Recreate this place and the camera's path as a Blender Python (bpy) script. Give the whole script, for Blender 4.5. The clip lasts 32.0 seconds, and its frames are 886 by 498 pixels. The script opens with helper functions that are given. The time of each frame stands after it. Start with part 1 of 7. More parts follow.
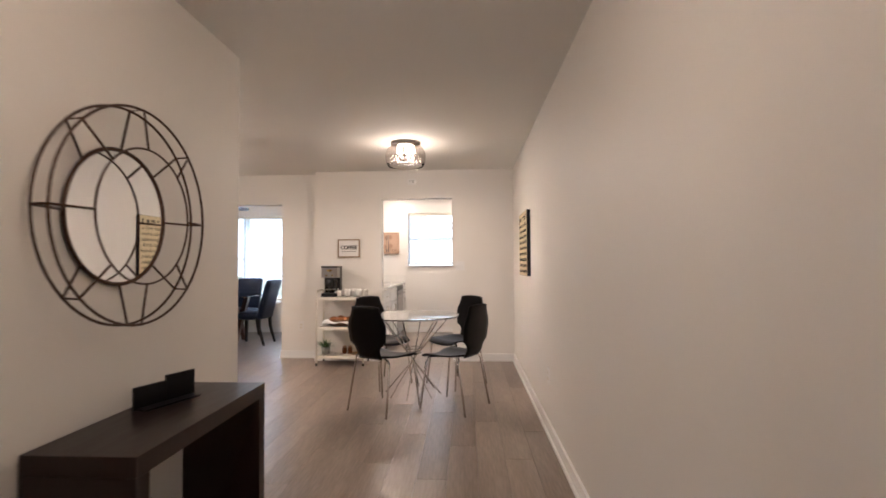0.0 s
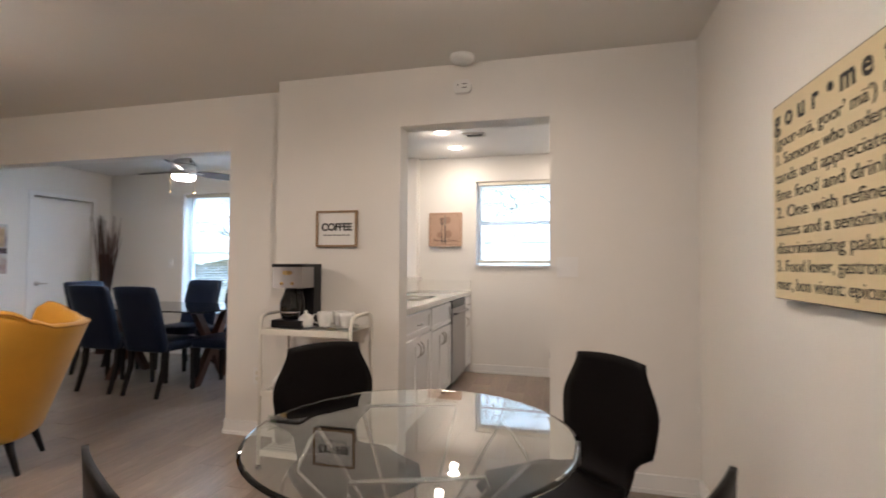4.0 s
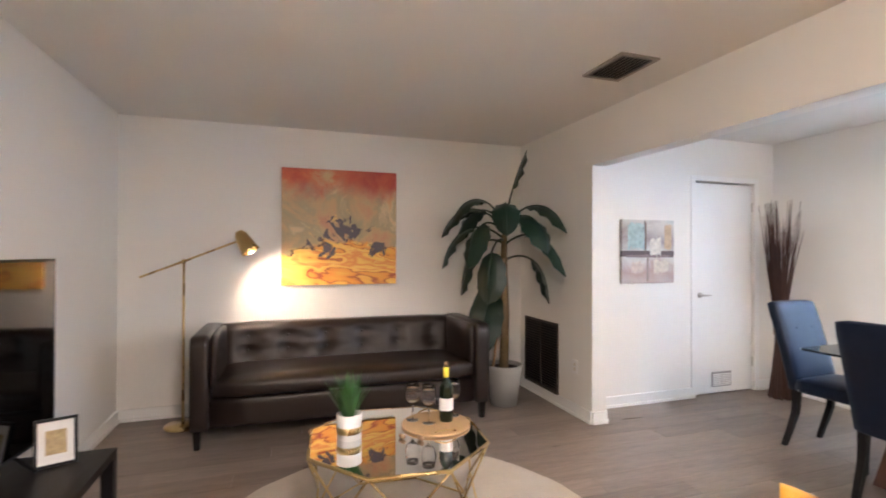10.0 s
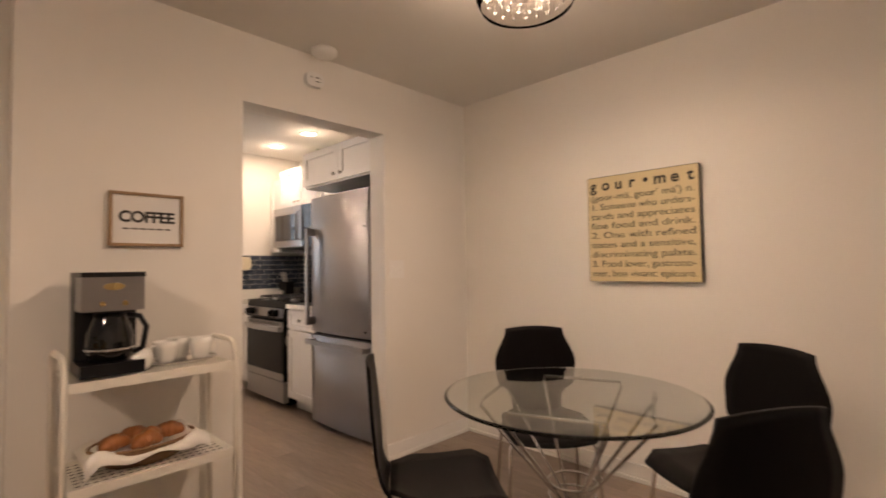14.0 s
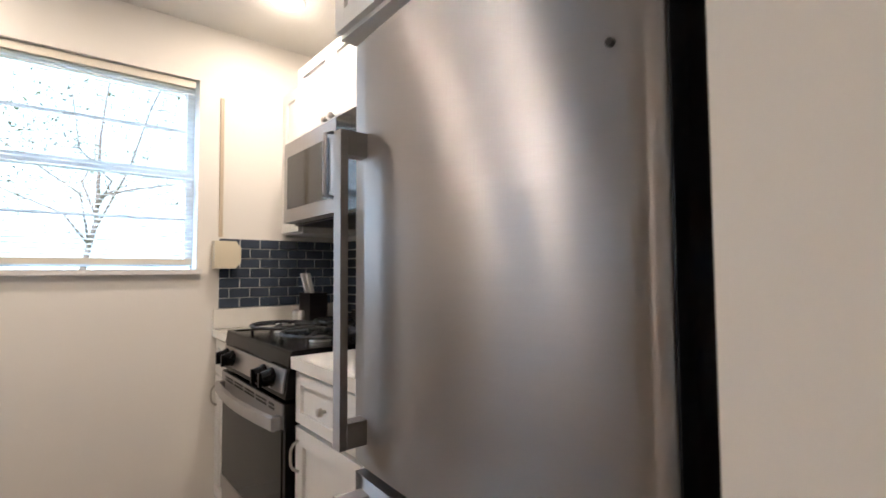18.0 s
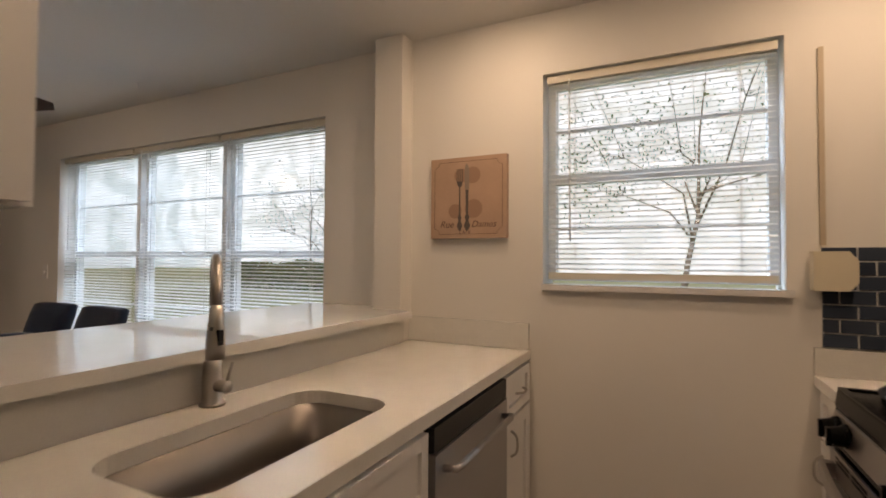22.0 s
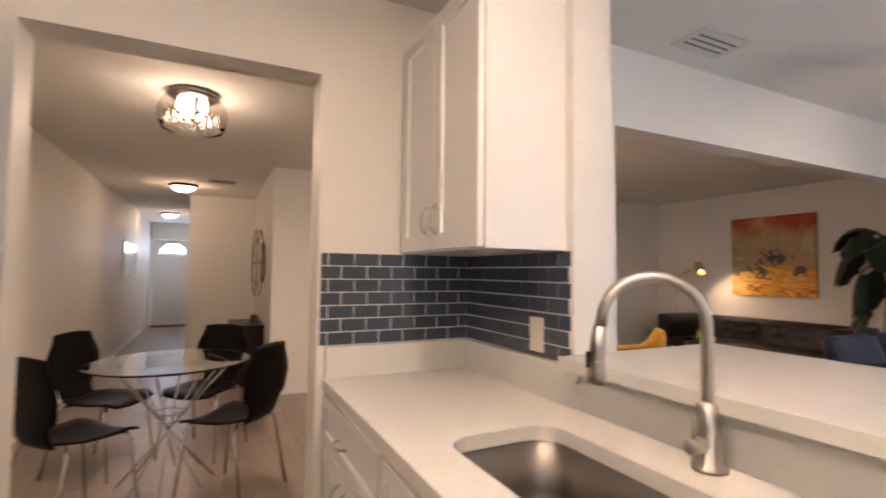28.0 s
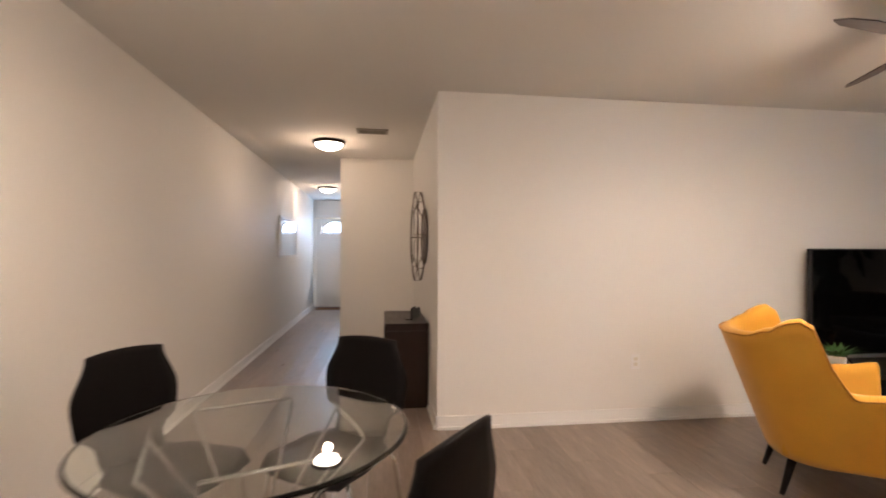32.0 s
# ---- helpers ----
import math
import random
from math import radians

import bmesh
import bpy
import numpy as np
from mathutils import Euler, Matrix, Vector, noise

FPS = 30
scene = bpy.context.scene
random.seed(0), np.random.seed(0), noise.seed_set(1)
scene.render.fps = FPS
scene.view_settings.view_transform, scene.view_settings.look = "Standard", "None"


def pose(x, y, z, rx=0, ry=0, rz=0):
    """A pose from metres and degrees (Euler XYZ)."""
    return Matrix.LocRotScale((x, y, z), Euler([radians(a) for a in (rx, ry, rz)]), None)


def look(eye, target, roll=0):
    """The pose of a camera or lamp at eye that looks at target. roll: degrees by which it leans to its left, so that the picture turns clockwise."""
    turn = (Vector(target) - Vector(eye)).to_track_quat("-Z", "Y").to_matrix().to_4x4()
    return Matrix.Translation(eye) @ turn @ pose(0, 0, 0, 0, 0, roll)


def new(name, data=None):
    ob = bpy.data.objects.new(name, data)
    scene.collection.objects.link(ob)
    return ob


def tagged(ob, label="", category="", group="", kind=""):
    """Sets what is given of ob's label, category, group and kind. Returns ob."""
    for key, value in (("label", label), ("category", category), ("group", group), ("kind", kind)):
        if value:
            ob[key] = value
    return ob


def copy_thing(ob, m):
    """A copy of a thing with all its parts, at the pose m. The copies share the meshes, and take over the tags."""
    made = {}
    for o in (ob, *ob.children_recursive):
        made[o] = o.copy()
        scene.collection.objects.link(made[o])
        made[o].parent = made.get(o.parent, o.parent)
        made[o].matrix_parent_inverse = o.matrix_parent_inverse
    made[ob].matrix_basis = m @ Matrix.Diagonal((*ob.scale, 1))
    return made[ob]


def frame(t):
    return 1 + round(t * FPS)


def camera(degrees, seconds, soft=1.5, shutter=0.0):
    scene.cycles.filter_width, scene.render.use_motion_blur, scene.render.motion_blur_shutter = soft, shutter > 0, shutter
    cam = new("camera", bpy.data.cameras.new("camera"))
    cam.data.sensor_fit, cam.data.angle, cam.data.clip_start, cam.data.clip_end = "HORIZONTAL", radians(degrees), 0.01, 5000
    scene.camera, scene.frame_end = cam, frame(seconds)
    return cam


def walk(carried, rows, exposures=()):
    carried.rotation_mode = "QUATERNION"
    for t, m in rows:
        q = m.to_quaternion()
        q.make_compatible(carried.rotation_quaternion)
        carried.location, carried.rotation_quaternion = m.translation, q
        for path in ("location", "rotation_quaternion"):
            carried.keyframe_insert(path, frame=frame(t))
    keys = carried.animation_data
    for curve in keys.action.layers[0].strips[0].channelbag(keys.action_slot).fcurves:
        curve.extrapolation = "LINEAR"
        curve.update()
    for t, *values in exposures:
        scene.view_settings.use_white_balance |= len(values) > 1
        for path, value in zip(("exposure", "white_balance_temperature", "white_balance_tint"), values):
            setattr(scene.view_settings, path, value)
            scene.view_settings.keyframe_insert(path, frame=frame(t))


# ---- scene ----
cam = camera(86.27, 32.0, 1.7, 0.4)
# seconds, eye x y z, yaw, pitch, roll
ROWS = [
    (0.0, -0.583, -6.040, 1.237, 2.98, 1.76, 0.40),
    (0.5, -0.597, -5.558, 1.235, 2.93, 1.83, 0.47),
    (1.0, -0.656, -5.035, 1.246, 2.98, 1.83, 0.37),
    (1.5, -0.680, -4.543, 1.252, 2.75, 1.76, 0.31),
    (2.0, -0.738, -4.130, 1.244, 2.43, 1.78, 0.33),
    (2.5, -0.745, -3.711, 1.240, 2.30, 1.78, 0.18),
    (4.5, -0.694, -2.703, 1.217, 25.21, 1.81, -0.40),
    (5.0, -0.760, -2.862, 1.243, 39.68, 1.43, -0.27),
    (5.5, -0.709, -2.930, 1.240, 52.88, 0.98, -0.35),
    (6.0, -0.672, -2.888, 1.254, 63.17, 0.50, -0.50),
    (6.5, -0.854, -2.836, 1.270, 68.69, -0.40, -0.52),
    (7.0, -1.241, -2.756, 1.317, 70.37, -0.91, -0.61),
    (7.5, -1.692, -2.642, 1.371, 71.04, -1.13, -0.56),
    (8.0, -2.174, -2.553, 1.392, 72.05, -1.11, -0.52),
    (8.5, -2.610, -2.479, 1.392, 72.51, -0.77, -0.45),
    (9.0, -3.026, -2.400, 1.381, 72.73, -0.37, -0.33),
    (9.5, -3.334, -2.291, 1.367, 73.42, -0.22, -0.22),
    (10.0, -3.456, -2.123, 1.349, 71.60, 0.41, -0.14),
    (10.5, -3.300, -1.966, 1.330, 62.35, 1.31, -0.06),
    (11.0, -3.083, -1.919, 1.319, 49.07, 1.70, -0.10),
    (11.5, -3.065, -1.936, 1.311, 33.78, 2.26, -0.11),
    (12.0, -2.966, -2.152, 1.265, 17.00, 2.65, 0.52),
    (12.5, -2.800, -2.154, 1.236, 1.20, 3.22, 0.63),
    (13.0, -2.625, -2.229, 1.220, -13.62, 3.30, 0.60),
    (13.5, -2.633, -2.380, 1.219, -31.76, 2.60, 0.61),
    (14.0, -2.685, -2.389, 1.213, -45.58, 2.22, 0.87),
    (14.5, -2.716, -2.220, 1.213, -53.23, 1.70, 0.94),
    (16.5, -1.768, -0.864, 1.217, -47.41, 2.03, 0.46),
    (17.0, -1.569, -0.486, 1.213, -43.97, 2.04, 0.49),
    (17.5, -1.429, -0.240, 1.208, -41.73, 2.33, 0.36),
    (18.0, -1.304, -0.050, 1.195, -39.36, 2.69, 0.33),
    (18.5, -1.204, 0.012, 1.151, -31.95, 3.47, 0.55),
    (19.0, -1.154, 0.148, 1.129, -22.51, 4.07, 0.85),
    (19.5, -1.073, 0.152, 1.189, -8.92, 2.92, 0.43),
    (20.0, -1.008, 0.049, 1.186, 4.71, 2.85, 0.07),
    (20.5, -0.979, -0.012, 1.202, 16.21, 2.31, -0.37),
    (21.0, -0.961, 0.016, 1.244, 23.96, 1.36, -0.37),
    (21.5, -1.061, 0.173, 1.281, 25.24, 1.44, -0.39),
    (22.0, -1.143, 0.411, 1.310, 25.81, 1.48, -0.35),
    (22.5, -1.305, 0.698, 1.332, 24.19, 1.72, -0.30),
    (23.0, -1.467, 1.107, 1.340, 29.06, 2.32, -0.30),
    (23.5, -1.603, 1.341, 1.367, 36.43, 2.75, -0.09),
    (24.0, -1.653, 1.566, 1.383, 49.53, 2.96, 0.06),
    (24.5, -1.759, 1.741, 1.406, 65.56, 2.99, 0.26),
    (26.5, -1.588, 2.050, 1.319, 117.30, 3.90, -0.30),
    (27.0, -1.490, 2.090, 1.362, 130.28, 3.74, -0.37),
    (27.5, -1.482, 2.020, 1.327, 143.20, 3.50, -0.52),
    (28.0, -1.333, 1.970, 1.318, 154.06, 2.85, -0.58),
    (28.5, -1.257, 1.999, 1.319, 164.36, 2.04, 0.00),
    (29.0, -1.221, 2.037, 1.317, 172.18, 1.53, 0.12),
    (29.5, -1.268, 2.005, 1.301, 176.61, 0.77, -0.00),
    (30.0, -1.268, 1.705, 1.284, 177.58, 0.13, 0.09),
    (30.5, -1.292, 1.276, 1.273, 177.85, -0.00, -0.09),
    (31.0, -1.333, 0.813, 1.281, 177.94, -0.22, -0.12),
    (31.5, -1.327, 0.368, 1.279, 177.38, -0.19, -0.25),
    (32.0, -1.484, -0.003, 1.276, 172.37, 0.37, -0.24),
]
EXPOSURES = [(0.0, 0.1, 5700, 19), (1.0, -0.5, 5600, 15), (2.0, -0.55, 5600, 14), (5.0, -0.15, 5600, 16), (6.0, 0.05, 5700, 16), (8.0, 0.55, 5400, 18), (10.0, 1.0, 5500, 17), (11.0, 0.45, 5400, 15), (12.0, -0.35, 6100, 18), (13.0, -0.4, 6700, 22), (14.0, -0.45, 6900, 25), (17.0, -0.5, 5700, 15), (18.0, -0.3, 5700, 15), (19.0, -0.5, 6600, 18), (20.0, -0.9, 7300, 23), (21.0, -1.05, 7600, 24), (22.0, -1.55, 7500, 24), (23.0, -1.65, 7500, 23), (24.0, -1.65, 7500, 24), (27.0, -0.35, 7000, 22), (28.0, -0.3, 6700, 25), (29.0, -0.12, 6300, 22), (30.0, -0.05, 6200, 21), (31.0, 0.08, 5900, 18), (32.0, 0.1, 6100, 20)]
walk(cam, [(r[0], pose(r[1], r[2], r[3], 90 + r[5], r[6], r[4])) for r in ROWS], EXPOSURES)

# ---- world, daylight and lamps ----
world = bpy.data.worlds.new("sky")
scene.world = world
world.use_nodes = True
wn = world.node_tree
sky = wn.nodes.new("ShaderNodeTexSky")
sky.sky_type, sky.sun_disc = "NISHITA", False
sky.dust_density = 4.0
sky.sun_elevation, sky.sun_rotation = radians(48), radians(200)
wn.links.new(sky.outputs[0], wn.nodes["Background"].inputs[0])
wn.nodes["Background"].inputs[1].default_value = 0.15
sun = new("sun", bpy.data.lights.new("sun", "SUN"))
sun.data.energy, sun.data.angle, sun.data.color = 5.0, radians(0.5), (1.0, 0.95, 0.88)
sun.matrix_world = look((0, 0, 20), (0 + 4.0, 0 + 11.0, 20 - 13.0))


def lamp(name, kind, power, m, colour, size=0.1, size_y=0.0, spot=0.0, spread=180.0):
    data = bpy.data.lights.new(name, kind)
    data.energy, data.color = power, colour
    if kind == "AREA":
        data.shape = "RECTANGLE" if size_y else "DISK"
        data.size = size
        data.spread = radians(spread)
        if size_y:
            data.size_y = size_y
    else:
        data.shadow_soft_size = size
    if spot:
        data.spot_size, data.spot_blend = radians(spot), 1.0
    ob = new(name, data)
    ob.matrix_world = m
    return ob


WARM, NEUTRAL, DAY = (1.0, 0.71, 0.44), (1.0, 0.79, 0.55), (0.54, 0.77, 1.0)
LIGHT_POWER = dict(eat=20, hall=8, fan=20, dining_fan=10, can=11, desk=22, window=1250, kitchen_window=60)
lamp("eat_in_lamp", "POINT", 0.45 * LIGHT_POWER["eat"], pose(-1.19, -1.39, 2.21), NEUTRAL, 0.05)
lamp("eat_in_lamp", "AREA", 1.1 * LIGHT_POWER["eat"], pose(-1.19, -1.39, 2.195), NEUTRAL, 0.10)
lamp("hall_lamp", "POINT", LIGHT_POWER["hall"], pose(-0.95, -5.1, 2.27), WARM, 0.05)
lamp("hall_lamp", "POINT", LIGHT_POWER["hall"], pose(-0.54, -8.8, 2.27), WARM, 0.05)
lamp("living_fan_lamp", "POINT", LIGHT_POWER["fan"], pose(-3.80, -1.70, 2.04), NEUTRAL, 0.06)
lamp("living_fan_lamp", "AREA", 1.2 * LIGHT_POWER["fan"], pose(-3.80, -1.70, 2.068), NEUTRAL, 0.15)
lamp("dining_fan_lamp", "AREA", 1.2 * LIGHT_POWER["dining_fan"], pose(-4.60, 1.37, 2.068), NEUTRAL, 0.15)
lamp("dining_fan_lamp", "POINT", LIGHT_POWER["dining_fan"], pose(-4.60, 1.37, 2.04), NEUTRAL, 0.06)
for cx, cy in ((-0.51, 2.04), (-0.50, 1.43), (-1.80, 1.43), (-1.80, 2.03)):
    lamp("can_lamp", "AREA", 0.92 * LIGHT_POWER["can"], pose(cx, cy, 2.425), NEUTRAL, 0.11)
    lamp("can_lamp", "POINT", 0.22 * LIGHT_POWER["can"], pose(cx, cy, 2.355), NEUTRAL, 0.045)
lamp("desk_lamp_bulb", "SPOT", LIGHT_POWER["desk"], look((-7.44, -2.375, 1.345), (-7.72, -2.05, 0.85)), WARM, 0.03, spot=125)
# added unseen lamps outside, above the windows, to strengthen the sky's light indoors
lamp("window_sky", "AREA", LIGHT_POWER["window"], look((-4.3, 4.1, 4.1), (-4.3, 1.2, 0.4)), DAY, 3.2, 1.6)
lamp("window_sky", "AREA", LIGHT_POWER["kitchen_window"], look((-1.2, 3.9, 4.1), (-1.2, 1.2, 0.8)), DAY, 1.2, 1.2)

# lamp added behind the fanlight pane, standing in for daylight into the hall
lamp("fanlight_sky", "AREA", 14, look((-0.47, -11.11, 1.83), (-0.47, -9.0, 1.3)), DAY, 0.5, 0.22)

# ---- materials ----
def mat(name, colour, rough=0.5, metal=0.0, vary=0.06, scale=6.0, bump=0.0, bump_scale=60.0, stretch=(1, 1, 1), spec=0.5, coat=0.0, island=0.0, alpha=1.0, trans=0.0, sheen=0.0, grain=0.0, grain_scale=90.0, rough_vary=0.08):
    m = bpy.data.materials.new(name)
    m.use_nodes = True
    n, l = m.node_tree.nodes, m.node_tree.links
    b = n["Principled BSDF"]
    b.inputs["Roughness"].default_value, b.inputs["Metallic"].default_value = rough, metal
    b.inputs["Specular IOR Level"].default_value = spec
    b.inputs["Coat Weight"].default_value = coat
    b.inputs["Coat Roughness"].default_value = 0.1
    b.inputs["Transmission Weight"].default_value = trans
    b.inputs["Sheen Weight"].default_value = sheen
    tc = n.new("ShaderNodeTexCoord")
    mp = n.new("ShaderNodeMapping")
    mp.inputs["Scale"].default_value = stretch
    l.new(tc.outputs["Object"], mp.inputs["Vector"])
    big, fine = n.new("ShaderNodeTexNoise"), n.new("ShaderNodeTexNoise")
    big.inputs["Scale"].default_value, big.inputs["Detail"].default_value = scale, 3
    fine.inputs["Scale"].default_value, fine.inputs["Detail"].default_value = grain_scale, 4
    l.new(mp.outputs[0], big.inputs["Vector"])
    l.new(mp.outputs[0], fine.inputs["Vector"])
    add = n.new("ShaderNodeMath")
    add.operation = "MULTIPLY_ADD"
    l.new(big.outputs["Fac"], add.inputs[0])
    add.inputs[1].default_value = 2 * vary
    add.inputs[2].default_value = 1 - vary
    add2 = n.new("ShaderNodeMath")
    add2.operation = "MULTIPLY_ADD"
    l.new(fine.outputs["Fac"], add2.inputs[0])
    add2.inputs[1].default_value = 2 * grain
    l.new(add.outputs[0], add2.inputs[2])
    last = add2
    if island:
        oi = n.new("ShaderNodeObjectInfo")
        ge = n.new("ShaderNodeNewGeometry")
        sm = n.new("ShaderNodeMath")
        l.new(oi.outputs["Random"], sm.inputs[0])
        l.new(ge.outputs["Random Per Island"], sm.inputs[1])
        fr = n.new("ShaderNodeMath")
        fr.operation = "FRACT"
        l.new(sm.outputs[0], fr.inputs[0])
        mu = n.new("ShaderNodeMath")
        mu.operation = "MULTIPLY_ADD"
        l.new(fr.outputs[0], mu.inputs[0])
        mu.inputs[1].default_value = 2 * island
        su = n.new("ShaderNodeMath")
        su.operation = "SUBTRACT"
        l.new(last.outputs[0], su.inputs[0])
        su.inputs[1].default_value = island
        l.new(su.outputs[0], mu.inputs[2])
        last = mu
    off = n.new("ShaderNodeMath")
    off.operation = "SUBTRACT"
    l.new(last.outputs[0], off.inputs[0])
    off.inputs[1].default_value = grain
    mix = n.new("ShaderNodeVectorMath")
    mix.operation = "SCALE"
    mix.inputs[0].default_value = colour[:3]
    l.new(off.outputs[0], mix.inputs["Scale"])
    l.new(mix.outputs[0], b.inputs["Base Color"])
    if rough_vary:
        rv = n.new("ShaderNodeMath")
        rv.operation = "MULTIPLY_ADD"
        l.new(big.outputs["Fac"], rv.inputs[0])
        rv.inputs[1].default_value = 2 * rough_vary
        rv.inputs[2].default_value = max(0.0, rough - rough_vary)
        l.new(rv.outputs[0], b.inputs["Roughness"])
    if bump:
        nt = n.new("ShaderNodeTexNoise")
        nt.inputs["Scale"].default_value, nt.inputs["Detail"].default_value = bump_scale, 4
        l.new(mp.outputs[0], nt.inputs["Vector"])
        bp = n.new("ShaderNodeBump")
        bp.inputs["Strength"].default_value, bp.inputs["Distance"].default_value = bump, 0.004
        l.new(nt.outputs["Fac"], bp.inputs["Height"])
        l.new(bp.outputs[0], b.inputs["Normal"])
    return m


def glow(name, colour, strength):
    m = bpy.data.materials.new(name)
    m.use_nodes = True
    b = m.node_tree.nodes["Principled BSDF"]
    b.inputs["Base Color"].default_value = (*colour, 1)
    b.inputs["Emission Color"].default_value = (*colour, 1)
    b.inputs["Emission Strength"].default_value = strength
    return m


def glass(name, colour=(1, 1, 1), rough=0.0, ior=1.45):
    m = bpy.data.materials.new(name)
    m.use_nodes = True
    b = m.node_tree.nodes["Principled BSDF"]
    b.inputs["Base Color"].default_value = (*colour, 1)
    b.inputs["Roughness"].default_value, b.inputs["IOR"].default_value = rough, ior
    b.inputs["Transmission Weight"].default_value = 1.0
    return m


M = {}
M["wall"] = mat("wall_paint", (0.80, 0.775, 0.73), 0.55, vary=0.015, scale=1.2, bump=0.12, bump_scale=45)
M["ceiling"] = mat("ceiling_paint", (0.74, 0.725, 0.69), 0.85, vary=0.03, scale=1.5, bump=0.35, bump_scale=70)
M["trim"] = mat("white_trim", (0.82, 0.81, 0.79), 0.35, vary=0.02, scale=3, bump=0.05)
M["plank"] = mat("grey_oak_plank", (0.235, 0.182, 0.146), 0.30, vary=0.42, scale=2.2, stretch=(6, 0.6, 1), island=0.16, grain=0.36, grain_scale=14, bump=0.15, bump_scale=30, rough_vary=0.06)
M["white_cab"] = mat("white_cabinet_paint", (0.82, 0.81, 0.79), 0.32, vary=0.015, scale=3)
M["quartz"] = mat("pale_quartz", (0.80, 0.78, 0.73), 0.025, vary=0.04, scale=14, grain=0.07, grain_scale=200, rough_vary=0.008)
M["steel"] = mat("brushed_steel", (0.44, 0.425, 0.425), 0.42, metal=1.0, vary=0.04, scale=3, stretch=(1, 1, 40), bump=0.03, bump_scale=60, rough_vary=0.05)
tn = M["steel"].node_tree.nodes.new("ShaderNodeCombineXYZ")
tn.inputs[2].default_value = 1.0
sb = M["steel"].node_tree.nodes["Principled BSDF"]
M["steel"].node_tree.links.new(tn.outputs[0], sb.inputs["Tangent"])
sb.inputs["Anisotropic"].default_value, sb.inputs["Anisotropic Rotation"].default_value = 1.0, 0.0
M["chrome"] = mat("chrome", (0.75, 0.75, 0.75), 0.12, metal=1.0, vary=0.02)
M["nickel"] = mat("brushed_nickel", (0.55, 0.52, 0.48), 0.3, metal=1.0, vary=0.04)
M["brass"] = mat("brass", (0.62, 0.45, 0.20), 0.28, metal=1.0, vary=0.06)
M["black"] = mat("black_plastic", (0.006, 0.006, 0.007), 0.32, vary=0.1, spec=0.3)
M["black_wood"] = mat("black_stained_wood", (0.008, 0.006, 0.006), 0.38, vary=0.25, scale=4, stretch=(1, 8, 1), grain=0.15, bump=0.05, spec=0.3)
M["velvet"] = mat("mustard_velvet", (0.56, 0.27, 0.011), 0.75, vary=0.18, scale=4.5, sheen=0.18, grain=0.05, grain_scale=200, bump=0.1, bump_scale=250)
M["leather"] = mat("dark_brown_leather", (0.017, 0.010, 0.008), 0.36, vary=0.12, scale=5, bump=0.22, bump_scale=120, rough_vary=0.03)
M["navy"] = mat("navy_leather", (0.006, 0.011, 0.028), 0.40, vary=0.2, scale=9, bump=0.3, bump_scale=130, spec=0.25)
M["rug"] = mat("cream_rug", (0.56, 0.49, 0.40), 0.95, vary=0.16, scale=5, grain=0.14, grain_scale=140, bump=0.8, bump_scale=160)
M["tile"] = mat("slate_blue_tile", (0.048, 0.063, 0.090), 0.18, vary=0.06, scale=10, island=0.12)
M["grout"] = mat("white_grout", (0.70, 0.70, 0.69), 0.8, vary=0.05, scale=40)
M["dark_wood"] = mat("espresso_wood", (0.016, 0.006, 0.004), 0.36, vary=0.25, scale=4, stretch=(8, 1, 1), grain=0.2, spec=0.35)


# ---- mesh helpers ----
def part(name, bm, material, parent=None, label="", smooth=False, bevel=0.0):
    me = bpy.data.meshes.new(name)
    if bevel:
        bmesh.ops.bevel(bm, geom=[e for e in bm.edges if len(e.link_faces) == 2 and e.calc_face_angle(0) > 0.6], offset=bevel, segments=2, profile=0.6, affect="EDGES", clamp_overlap=True)
    bmesh.ops.recalc_face_normals(bm, faces=bm.faces)
    bm.to_mesh(me)
    bm.free()
    me.materials.append(material)
    if smooth:
        for p in me.polygons:
            p.use_smooth = True
    ob = new(name, me)
    if parent:
        ob.parent = parent
    if label:
        ob["label"] = label
    return ob


def thing(name, label, category, m=None, group="", kind=""):
    ob = new(name)
    ob.empty_display_size = 0.1
    if m is not None:
        ob.matrix_world = m
    return tagged(ob, label, category, group, kind)


def box(bm, x0, x1, y0, y1, z0, z1):
    vs = [bm.verts.new((x, y, z)) for x in (x0, x1) for y in (y0, y1) for z in (z0, z1)]
    for f in ((0, 1, 3, 2), (4, 6, 7, 5), (0, 4, 5, 1), (2, 3, 7, 6), (0, 2, 6, 4), (1, 5, 7, 3)):
        bm.faces.new([vs[i] for i in f])
    return vs


def boxes(*bs):
    bm = bmesh.new()
    for b in bs:
        box(bm, *b)
    return bm


def tube(bm, pts, r, seg=8, caps=True, radii=None):
    pts = [Vector(p) for p in pts]
    rings = []
    n0 = None
    for i, p in enumerate(pts):
        d = (pts[min(i + 1, len(pts) - 1)] - pts[max(i - 1, 0)]).normalized()
        if n0 is None:
            n0 = d.orthogonal().normalized()
        else:
            n0 = (n0 - d * n0.dot(d)).normalized()
        b0 = d.cross(n0)
        rr = radii[i] if radii else r
        rings.append([bm.verts.new(p + (n0 * math.cos(a) + b0 * math.sin(a)) * rr) for a in (2 * math.pi * k / seg for k in range(seg))])
    for a, b in zip(rings, rings[1:]):
        for k in range(seg):
            bm.faces.new((a[k], a[(k + 1) % seg], b[(k + 1) % seg], b[k]))
    if caps:
        bm.faces.new(rings[0][::-1])
        bm.faces.new(rings[-1])
    return bm


